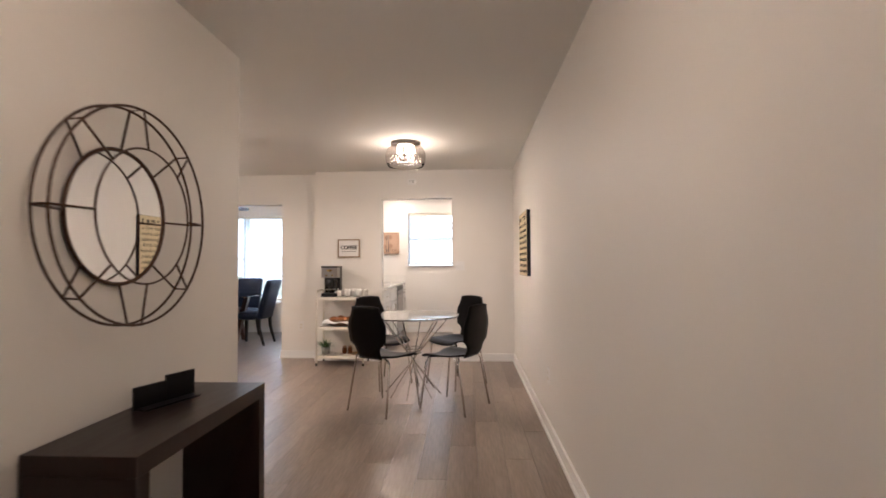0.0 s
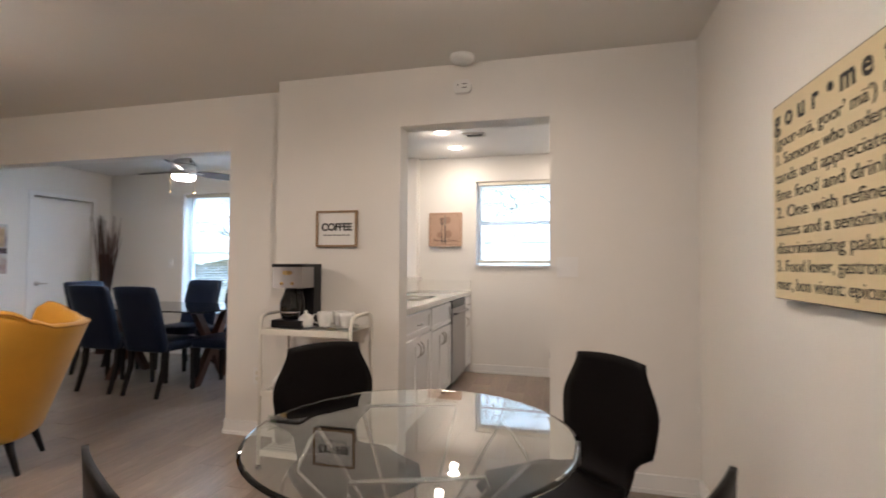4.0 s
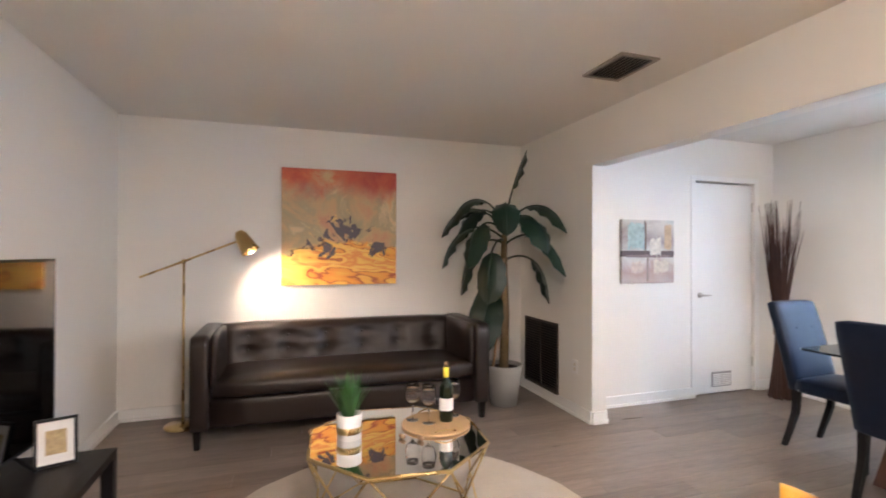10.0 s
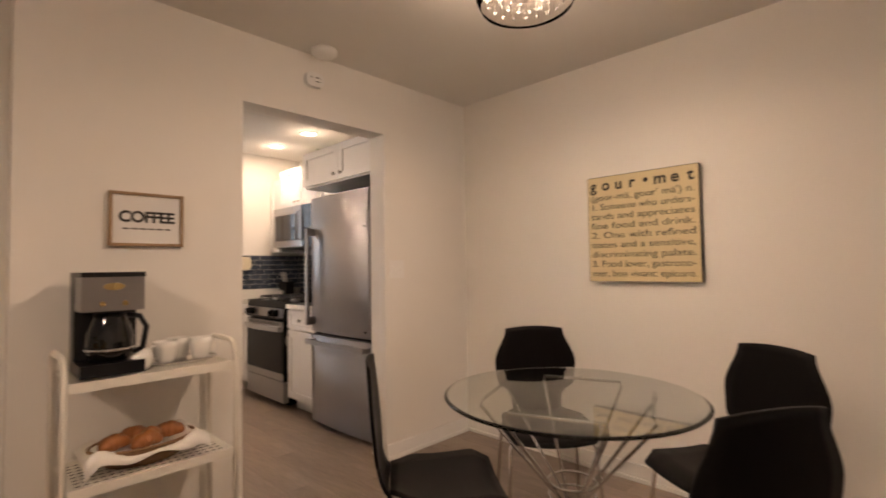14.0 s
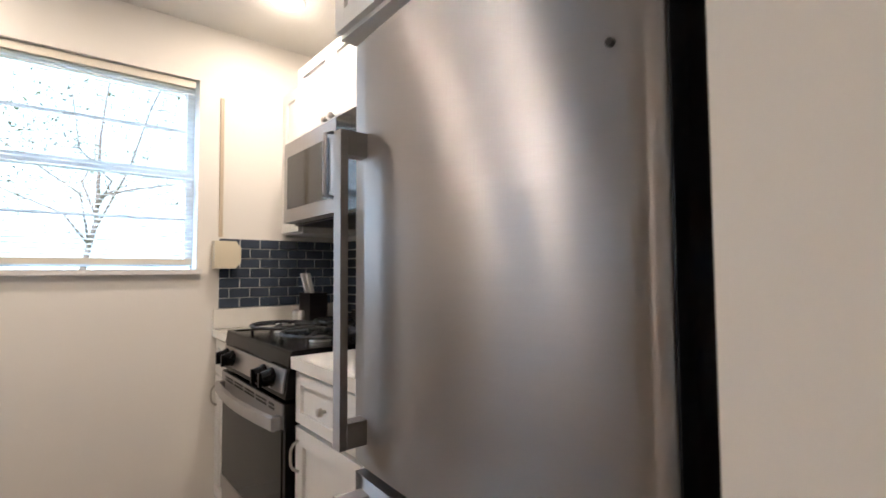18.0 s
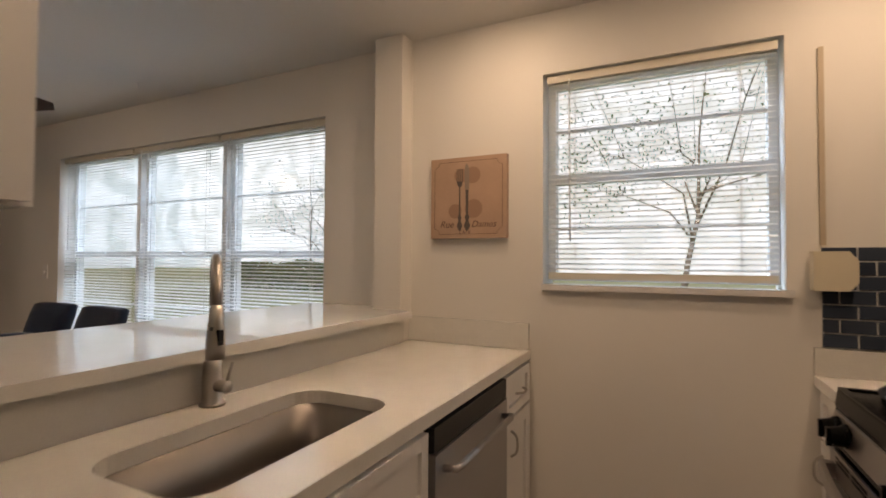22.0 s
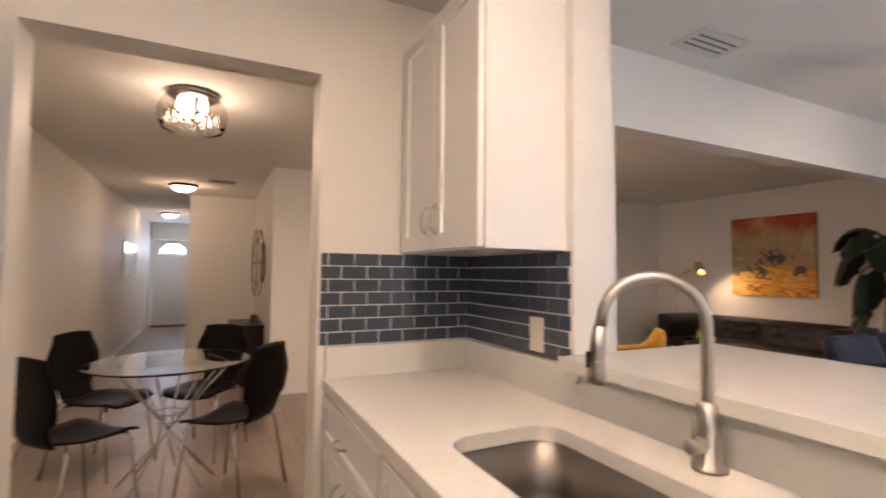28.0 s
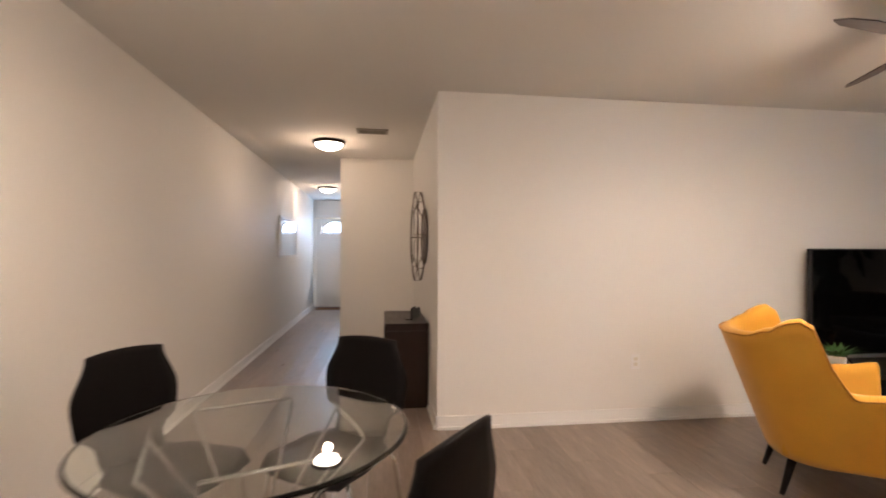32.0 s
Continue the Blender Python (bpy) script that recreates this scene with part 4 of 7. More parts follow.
lettering("Rue", 0.046, pose(0.085, 0.052, 0.0305), cu_, brown, 1.0, "CENTER", 0.35)
lettering("Dames", 0.044, pose(0.275, 0.052, 0.0305), cu_, brown, 1.0, "CENTER", 0.35)
lettering("CAFE", 0.022, pose(0.180, 0.022, 0.0305), cu_, brown, 1.25)


# ---- eat-in corner ----
def sheet(fn, nu, nv, thick):
    """A curved sheet of even thickness from fn(u, v) in 0..1."""
    bm = bmesh.new()
    g = [[Vector(fn(i / nu, j / nv)) for j in range(nv + 1)] for i in range(nu + 1)]
    def nrm(i, j):
        a = g[min(i + 1, nu)][j] - g[max(i - 1, 0)][j]
        b = g[i][min(j + 1, nv)] - g[i][max(j - 1, 0)]
        return a.cross(b).normalized() * (thick / 2)
    top = [[bm.verts.new(g[i][j] + nrm(i, j)) for j in range(nv + 1)] for i in range(nu + 1)]
    bot = [[bm.verts.new(g[i][j] - nrm(i, j)) for j in range(nv + 1)] for i in range(nu + 1)]
    for i in range(nu):
        for j in range(nv):
            bm.faces.new((top[i][j], top[i + 1][j], top[i + 1][j + 1], top[i][j + 1]))
            bm.faces.new((bot[i][j], bot[i][j + 1], bot[i + 1][j + 1], bot[i + 1][j]))
    for i in range(nu):
        bm.faces.new((top[i][0], bot[i][0], bot[i + 1][0], top[i + 1][0]))
        bm.faces.new((top[i][nv], top[i + 1][nv], bot[i + 1][nv], bot[i][nv]))
    for j in range(nv):
        bm.faces.new((top[0][j], top[0][j + 1], bot[0][j + 1], bot[0][j]))
        bm.faces.new((top[nu][j], bot[nu][j], bot[nu][j + 1], top[nu][j + 1]))
    return bm


def lerp_table(t, tab):
    for (a, va), (b, vb) in zip(tab, tab[1:]):
        if t <= b:
            s = (t - a) / (b - a)
            s = s * s * (3 - 2 * s)
            return va + (vb - va) * s
    return tab[-1][1]


M["chair_black"] = mat("black_lacquered_ply", (0.005, 0.004, 0.004), 0.46, vary=0.15, scale=5, stretch=(1, 6, 1), grain=0.1, spec=0.09)


def shell_chair(m):
    """Moulded chair: one bent shell with a narrow waist, chrome tube legs. It faces +y."""
    c = thing("shell_chair", "black moulded plywood chair with a waisted back and chrome legs", "chair", m, "chairs round the glass table")
    seat = lambda u, v: ((u - 0.5) * lerp_table(v, [(0, 0.25), (0.25, 0.40), (0.8, 0.43), (1, 0.36)]), -0.165 + 0.39 * v, 0.455 - 0.012 * math.sin(math.pi * v) + 0.02 * (2 * u - 1) ** 2 - 0.03 * max(0, v - 0.85) / 0.15)
    part("seat", sheet(seat, 8, 12, 0.012), M["chair_black"], c, "", True)
    def back(u, v):
        wdt = lerp_table(v, [(0, 0.25), (0.20, 0.26), (0.34, 0.40), (0.6, 0.42), (1, 0.30)])
        a = radians(5)
        return ((u - 0.5) * wdt, -0.192 - 0.44 * v * math.sin(a) - 0.012 * (1 - (2 * u - 1) ** 2) + 0.03 * (1 - min(1, v * 5)) ** 2, 0.452 + 0.432 * v * math.cos(a) + 0.012 * (1 - (2 * u - 1) ** 2) * (v > 0.9))
    part("backrest", sheet(back, 8, 16, 0.011), M["chair_black"], c, "", True)
    for sx in (-1, 1):
        for y0, y1, yt in ((0.16, 0.22, 0.10), (-0.14, -0.22, -0.09)):
            bm = bmesh.new()
            tube(bm, [(sx * 0.09, yt, 0.436), (sx * 0.17, y0, 0.436), (sx * 0.19, y0 + (0.01 if y0 > 0 else -0.01), 0.402), (sx * 0.215, y1, 0.0)], 0.0085, 8)
            part("leg", bm, M["chrome"], c, "chrome tube leg", True)
    return c


def facing(x, y, dx, dy):
    return pose(x, y, 0, 0, 0, math.degrees(math.atan2(-dx, dy)))


ch = shell_chair(facing(-1.475, -1.155, 0.77, -0.637))
for x, y, dx, dy in ((-0.707, -1.12, -0.714, -0.70), (-0.70, -1.90, -0.87, 0.49), (-1.31, -1.97, 0.52, 0.854)):
    copy_thing(ch, facing(x, y, dx, dy))

M["clear"] = glass("clear_table_glass", (0.93, 0.98, 0.96), 0.0, 1.5)
tb = thing("glass_table", "round clear glass table on a chrome wire base", "table", pose(-1.115, -1.49, 0))
bm = bmesh.new()
lathe(bm, [(0, 0.735), (0.448, 0.735), (0.457, 0.738), (0.46, 0.741), (0.457, 0.745), (0.448, 0.747), (0, 0.747)], 64)
part("tabletop", bm, M["clear"], tb, "", False).visible_shadow = False
for k in range(4):
    a = k * math.pi / 2 + 0.35
    e = [(0.33 * math.cos(a + s), 0.33 * math.sin(a + s)) for s in (-0.5, 0.5)]
    f = [(0.27 * math.cos(a + s), 0.27 * math.sin(a + s)) for s in (math.pi + 0.45 - 0.9, math.pi - 0.45 + 0.9)]
    bm = bmesh.new()
    tube(bm, [(f[0][0], f[0][1], 0.0), (e[0][0], e[0][1], 0.705), (e[0][0] * 0.97, e[0][1] * 0.97, 0.727), (e[1][0] * 0.97, e[1][1] * 0.97, 0.727), (e[1][0], e[1][1], 0.705), (f[1][0], f[1][1], 0.0)], 0.006, 8)
    part("wire_loop", bm, M["chrome"], tb, "bent chrome rod", True)
for z, r in ((0.43, 0.085), (0.38, 0.082)):
    bm = bmesh.new()
    tube(bm, [(r * math.cos(a), r * math.sin(a), z) for a in (2 * math.pi * k / 24 for k in range(25))], 0.005, 6, False)
    part("ring", bm, M["chrome"], tb, "", True)

# glass drum ceiling light
cl = thing("ceiling_light", "smoked glass drum ceiling light with hanging crystals, lit", "ceiling light", pose(-1.19, -1.39, H))
bm = bmesh.new()
lathe(bm, [(0, 0), (0.145, 0), (0.145, -0.028), (0, -0.028)], 32)
part("canopy", bm, M["nickel"], cl, "brushed metal canopy", True)
bm = bmesh.new()
prof = [(0.150, -0.03), (0.185, -0.07), (0.200, -0.13), (0.192, -0.20), (0.175, -0.235)]
lathe(bm, prof + [(r - 0.003, z) for r, z in reversed(prof)], 40)
part("shade", bm, glass("smoked_glass", (0.86, 0.83, 0.80), 0.02, 1.07), cl, "smoked ribbed glass drum", True).visible_shadow = False
M["bulb"] = glow("lit_bulb", (1.0, 0.86, 0.66), 13.0)
crystal = glass("crystal", (1, 0.98, 0.95), 0.0, 1.5)
for k in range(5):
    a = 2 * math.pi * k / 5
    bm = bmesh.new()
    lathe(bm, [(0, -0.03), (0.014, -0.032), (0.020, -0.06), (0.024, -0.095), (0.017, -0.12), (0, -0.126)], 10, 0.07 * math.cos(a), 0.07 * math.sin(a))
    part("bulb", bm, M["bulb"], cl, "glowing bulb", True)
for r, n in ((0.10, 14), (0.15, 20)):
    for k in range(n):
        a = 2 * math.pi * k / n
        bm = bmesh.new()
        lathe(bm, [(0, -0.12), (0.009, -0.14), (0.012, -0.165), (0.007, -0.20), (0, -0.215)], 6, r * math.cos(a), r * math.sin(a))
        part("crystal", bm, crystal, cl).visible_shadow = False

# coffee cart
M["cart"] = mat("cream_metal", (0.76, 0.73, 0.66), 0.4, vary=0.04)
ct = thing("coffee_cart", "cream painted metal three-tier cart with perforated shelves", "cart", pose(-2.445, -0.345, 0))
W_, D_ = 0.60, 0.32
for u in (0.012, W_ - 0.012):
    bm = bmesh.new()
    tube(bm, [(u, 0.012, 0.035), (u, 0.012, 0.86), (u, 0.03, 0.90), (u, 0.07, 0.915), (u, D_ - 0.07, 0.915), (u, D_ - 0.03, 0.90), (u, D_ - 0.012, 0.86), (u, D_ - 0.012, 0.035)], 0.011, 8)
    part("side_frame", bm, M["cart"], ct, "", True)
for z in (0.83, 0.47, 0.12):
    part("shelf", boxes((0.024, W_ - 0.024, 0.0, 0.012, z - 0.03, z + 0.004), (0.024, W_ - 0.024, D_ - 0.012, D_, z - 0.03, z + 0.004), (0.024, W_ - 0.024, 0.012, D_ - 0.012, z - 0.004, z)), M["cart"], ct, "", False, 0.002)
    if z < 0.8:
        bm = bmesh.new()
        for i in range(19):
            for j in range(8):
                x, y = 0.05 + i * 0.0265, 0.035 + j * 0.034
                box(bm, x, x + 0.016, y, y + 0.007, z + 0.0002, z + 0.0012)
        tagged(part("slot_rows", bm, mat("dark_slot", (0.10, 0.095, 0.085), 0.8), ct, "rows of dark slots"), kind="stuff")
for u in (0.012, W_ - 0.012):
    for v in (0.012, D_ - 0.012):
        bm = bmesh.new()
        tube(bm, [(u - 0.008, v, 0.018), (u + 0.008, v, 0.018)], 0.017, 12)
        part("castor", bm, M["black"], ct, "small black castor", True)

# coffee maker
cm = thing("coffee_maker", "black and steel drip coffee maker with a glass carafe", "coffee maker", pose(-2.285, -0.18, 0.836))
part("base", boxes((-0.10, 0.10, -0.12, 0.11, 0.0, 0.045)), M["black"], cm, "", False, 0.01)
part("tower", boxes((-0.10, 0.10, 0.02, 0.11, 0.045, 0.36)), M["black"], cm, "", False, 0.008)
hdp = part("brew_head", boxes((-0.098, 0.098, -0.115, 0.02, 0.235, 0.36)), M["steel"], cm, "brushed steel brew head", False, 0.008)
part("lid", boxes((-0.10, 0.10, -0.12, 0.112, 0.36, 0.378)), M["black"], cm, "", False, 0.006)
bm = bmesh.new()
lathe(bm, [(0, 0), (0.034, 0), (0.034, 0.003), (0, 0.003)], 20)
bmesh.ops.transform(bm, matrix=pose(0, -0.1165, 0.325, 90) @ Matrix.Diagonal((1, 0.4, 1, 1)), verts=bm.verts)
part("badge", bm, M["brass"], hdp, "oval maker's badge")
for u in (-0.035, 0.035):
    bm = bmesh.new()
    tube(bm, [(u, -0.115, 0.262), (u, -0.122, 0.262)], 0.010, 12)
    part("button", bm, M["brass"], hdp)
bm = bmesh.new()
lathe(bm, [(0, 0.05), (0.066, 0.05), (0.078, 0.09), (0.076, 0.15), (0.055, 0.205), (0.05, 0.225), (0, 0.225)], 24, 0.0, -0.045)
cf = part("carafe", bm, mat("dark_carafe_glass", (0.008, 0.008, 0.008), 0.05), cm, "dark glass carafe", True)
bm = bmesh.new()
lathe(bm, [(0.079, 0.088), (0.0805, 0.088), (0.0805, 0.096), (0.079, 0.096)], 24, 0.0, -0.045)
part("band", bm, M["chrome"], cf, "", True)
bm = bmesh.new()
tube(bm, [(0.05, -0.08, 0.215), (0.085, -0.10, 0.21), (0.105, -0.115, 0.17), (0.095, -0.105, 0.09), (0.07, -0.085, 0.075)], 0.010, 8)
part("handle", bm, M["black"], cf, "", True)

# crockery and food on the cart
M["china"] = mat("white_china", (0.80, 0.79, 0.76), 0.18, vary=0.03)


def mug(x, y, z, turn):
    g = thing("mug", "plain white china mug on the cart", "mug", pose(x, y, z, 0, 0, turn), "mugs on the cart")
    bm = bmesh.new()
    lathe(bm, [(0, 0), (0.028, 0), (0.036, 0.012), (0.044, 0.06), (0.046, 0.088), (0.043, 0.088), (0.040, 0.06), (0.032, 0.014), (0, 0.010)], 24)
    part("cup", bm, M["china"], g, "", True)
    bm = bmesh.new()
    tube(bm, [(0.040, 0, 0.075), (0.062, 0, 0.072), (0.070, 0, 0.05), (0.058, 0, 0.026), (0.036, 0, 0.022)], 0.005, 6)
    part("handle", bm, M["china"], g, "", True)


bm = bmesh.new()
lathe(bm, [(0, 0), (0.135, 0), (0.152, 0.010), (0.150, 0.013), (0.133, 0.005), (0, 0.005)], 36)
bmesh.ops.transform(bm, matrix=Matrix.Diagonal((1.0, 0.72, 1, 1)), verts=bm.verts)
tr_ = tagged(part("serving_tray", bm, M["chrome"], None, "", True), "oval silver tray under the mugs", "tray")
tr_.location = (-2.03, -0.17, 0.8345)
for x, y, t in ((-2.09, -0.20, 200), (-2.02, -0.13, 150), (-1.95, -0.19, -20)):
    mug(x, y, 0.8400, t)
sj = thing("sugar_jar", "small white china jar with a lid", "jar", pose(-2.19, -0.24, 0.8345))
bm = bmesh.new()
lathe(bm, [(0, 0), (0.035, 0), (0.043, 0.02), (0.044, 0.055), (0.038, 0.066), (0, 0.066)], 20)
part("jar", bm, M["china"], sj, "", True)
bm = bmesh.new()
lathe(bm, [(0.041, 0.066), (0.036, 0.074), (0.012, 0.085), (0.006, 0.09), (0.009, 0.098), (0, 0.104)], 20)
part("lid", bm, M["china"], sj, "", True)

bk = thing("bread_basket", "wicker basket lined with a white cloth, full of croissants", "basket", pose(-2.16, -0.19, 0.474))
bm = bmesh.new()
for k in range(7):
    r = 0.10 + 0.045 * (k / 6) ** 0.7
    tube(bm, [(1.25 * r * math.cos(a), 0.85 * r * math.sin(a), 0.006 + k * 0.011) for a in (2 * math.pi * q / 28 for q in range(29))], 0.0065, 6, False)
lathe(bm, [(0, 0.004), (0.09, 0.004), (0.09, 0.008), (0, 0.008)], 20)
part("basket", bm, mat("wicker", (0.20, 0.11, 0.05), 0.7, vary=0.3, scale=60, bump=0.6, bump_scale=150), bk, "brown wicker", True)
cloth = lambda u, v: ((u - 0.5) * 0.42, (v - 0.5) * 0.27, 0.088 - 0.05 * (1 - min(1, ((2 * u - 1) ** 2 + (2 * v - 1) ** 2))) - 0.06 * max(0, abs(2 * v - 1) - 0.75) * 3 - 0.055 * max(0, abs(2 * u - 1) - 0.8) * 3 + 0.010 * math.sin(14 * u + 3 * v) * abs(2 * v - 1))
part("cloth", sheet(cloth, 20, 14, 0.003), mat("white_linen", (0.78, 0.76, 0.72), 0.85, vary=0.04, bump=0.3, bump_scale=200), bk, "white linen napkin", True)
M["crust"] = mat("bread_crust", (0.30, 0.11, 0.03), 0.42, vary=0.5, scale=22, grain=0.12, bump=0.5, bump_scale=60)
for x, y, z, turn in ((-0.095, 0.0, 0.072, 20), (-0.03, 0.03, 0.080, -35), (0.035, -0.015, 0.078, 60), (0.095, 0.02, 0.072, -10), (0.0, -0.05, 0.070, 10)):
    bm = bmesh.new()
    pts, rad = [], []
    for k in range(21):
        t = k / 20
        a = math.pi * (0.12 + 0.76 * t)
        pts.append((0.055 * math.cos(a), 0.045 * math.sin(a) - 0.025, 0.006 * math.sin(math.pi * t)))
        rad.append((0.008 + 0.022 * math.sin(math.pi * t) ** 0.8) * (1 + 0.13 * abs(math.sin(3.5 * math.pi * t))))
    tube(bm, pts, 0.02, 12, True, rad)
    bmesh.ops.transform(bm, matrix=pose(x, y, z, 8, 0, turn), verts=bm.verts)
    part("croissant", bm, M["crust"], bk, "golden brown croissant", True)


def leaf_strip(bm, p0, d, length, width, droop, n=6, fold=0.12):
    p, dirv = Vector(p0), Vector(d).normalized()
    side = dirv.cross(Vector((0, 0, 1)))
    side = side.normalized() if side.length > 1e-3 else Vector((1, 0, 0))
    prev = None
    for k in range(n + 1):
        t = k / n
        w_ = width * math.sin(math.pi * min(1, 0.12 + 0.88 * t) ** 0.8) if k < n else 0.0015
        up = side.cross(dirv).normalized()
        row = (bm.verts.new(p - side * w_ + up * w_ * fold), bm.verts.new(p), bm.verts.new(p + side * w_ + up * w_ * fold))
        if prev:
            bm.faces.new((prev[0], prev[1], row[1], row[0]))
            bm.faces.new((prev[1], prev[2], row[2], row[1]))
        prev = row
        p = p + dirv * (length / n)
        dirv = (dirv + Vector((0, 0, -droop / n))).normalized()


M["leaf"] = mat("houseplant_leaf", (0.045, 0.11, 0.03), 0.45, vary=0.3, scale=15, island=0.2)
M["terra"] = mat("grey_pot", (0.34, 0.33, 0.31), 0.6, vary=0.1, bump=0.2)


def pot_plant(name, label, x, y, z, r, h, material, leaves, length, width, droop, upright, leaf_mat, square=False, taper=0.85):
    p = thing(name, label, "potted plant", pose(x, y, z))
    bm = bmesh.new()
    seg = 4 if square else 24
    lathe(bm, [(0, 0), (r * taper, 0), (r, h), (r * 0.9, h), (r * 0.88, h - 0.012), (0, h - 0.012)], seg)
    part("pot", bm, material, p, "", not square)
    bm = bmesh.new()
    for k in range(leaves):
        a = random.uniform(0, 2 * math.pi)
        e = upright + random.uniform(-0.25, 0.25)
        rr = r * 0.6 * math.sqrt(random.random())
        leaf_strip(bm, (rr * math.cos(a), rr * math.sin(a), h - 0.012), (math.cos(a) * math.cos(e), math.sin(a) * math.cos(e), math.sin(e)), length * random.uniform(0.7, 1.1), width, droop * random.uniform(0.6, 1.3))
    tagged(part("foliage", bm, leaf_mat, p, "narrow green leaves"), kind="stuff")
    return p


pot_plant("potted_plant", "small spiky green plant in a grey pot on the cart", -2.36, -0.19, 0.124, 0.055, 0.09, M["terra"], 46, 0.14, 0.010, 0.9, 0.7, M["leaf"])
for x in (-2.13, -2.06):
    g = thing("spice_jar", "small amber glass jar with a pale lid on the lowest tier", "jar", pose(x, -0.16, 0.124), "jars on the cart")
    bm = bmesh.new()
    lathe(bm, [(0, 0), (0.028, 0), (0.03, 0.01), (0.03, 0.065), (0.022, 0.075), (0, 0.075)], 18)
    part("jar", bm, mat("amber_jar", (0.10, 0.035, 0.012), 0.12), g, "", True)
    bm = bmesh.new()
    lathe(bm, [(0.0, 0.094), (0.024, 0.094), (0.025, 0.076), (0, 0.076)], 18)
    part("lid", bm, M["oak"], g, "", True)
bm = bmesh.new()
lathe(bm, [(0, 0), (0.09, 0), (0.105, 0.008), (0.10, 0.010), (0.088, 0.004), (0, 0.004)], 30)
pl_ = tagged(part("small_plate", bm, M["oak"], None, "", True), "small round wooden plate under the jars", "plate")
pl_.location = (-1.97, -0.18, 0.1245)

# detectors, switches, outlets
bm = bmesh.new()
lathe(bm, [(0, 0), (0.07, 0), (0.07, -0.02), (0.055, -0.036), (0, -0.038)], 30)
sd = tagged(part("smoke_detector", bm, M["trim"], None, "", True), "round white smoke detector on the ceiling", "detector")
sd.location = (-1.275, -0.10, H)
co_ = thing("alarm", "small white rounded carbon monoxide alarm on the wall", "detector", pose(-1.29, -0.001, 2.29, 90))
bm = bmesh.new()
prism(bm, rounded(-0.055, 0.055, -0.04, 0.04, 0.03), 0, 0.03)
part("case", bm, M["trim"], co_, "", False, 0.006)
part("slot", boxes((0.0, 0.03, -0.012, -0.008, 0.030, 0.031), (0.0, 0.03, 0.010, 0.014, 0.030, 0.031), (-0.03, -0.022, 0.006, 0.014, 0.03, 0.031)), M["black"], co_)


def plate(m, label, kind_, toggles=1, colour="trim"):
    wd = 0.07 if toggles == 1 else 0.115
    p = thing("light_switch" if kind_ == "switch" else "wall_outlet", label, "switch" if kind_ == "switch" else "outlet", m)
    part("plate", boxes((-wd / 2, wd / 2, -0.0575, 0.0575, 0, 0.006)), M[colour], p, "", False, 0.002)
    for k in range(toggles):
        u = 0 if toggles == 1 else (-0.023 + 0.046 * k)
        if kind_ == "switch":
            part("toggle", boxes((u - 0.005, u + 0.005, -0.012, 0.012, 0.006, 0.016)), M[colour], p, "", False, 0.001)
        else:
            for z in (-0.02, 0.02):
                part("socket", boxes((u - 0.016, u + 0.016, z - 0.013, z + 0.013, 0.006, 0.008)), M["rail"], p, "", False, 0.002)
    return p


plate(pose(-0.68, -0.0015, 1.205, 90), "white double light switch on the wall beside the kitchen opening", "switch", 2)
plate(pose(-3.417, YT + 0.0015, 0.45, 90, 0, 180), "white wall outlet low on the television wall", "outlet")
plate(pose(-0.0015, -2.55, 0.42, 90, 0, -90), "white wall outlet low on the long wall", "outlet")
plate(pose(XB1 + 0.0082, 0.655, 1.112, 90, 0, 90), "cream wall outlet in the tiled backsplash", "outlet", 1, "rail")
plate(pose(-5.86, YW - 0.0015, 1.20, 90), "white light switch beside the dining room window", "switch")
plate(pose(-2.80, YO - 0.0015, 0.42, 90), "white wall outlet on the wall beside the wide opening", "outlet")
plate(pose(-6.85, YO - 0.0015, 0.40, 90), "white wall outlet beside the return grille", "outlet")

# ---- hall ----
def flush_light(x, y):
    g = thing("hall_light", "frosted glass bowl ceiling light with a bronze rim, lit", "ceiling light", pose(x, y, H), "hall ceiling lights")
    bm = bmesh.new()
    lathe(bm, [(0, 0), (0.165, 0), (0.17, -0.02), (0.155, -0.035), (0.14, -0.03), (0, -0.03)], 36)
    part("rim", bm, mat("bronze", (0.05, 0.032, 0.022), 0.35, metal=0.7), g, "dark bronze rim", True)
    bm = bmesh.new()
    lathe(bm, [(0.142, -0.032), (0.125, -0.06), (0.08, -0.085), (0.02, -0.098), (0, -0.099)], 32)
    part("bowl", bm, glow("lit_frosted_bowl", (1.0, 0.86, 0.66), 14), g, "glowing frosted bowl", True)


flush_light(-0.95, -5.10)
flush_light(-0.54, -8.80)


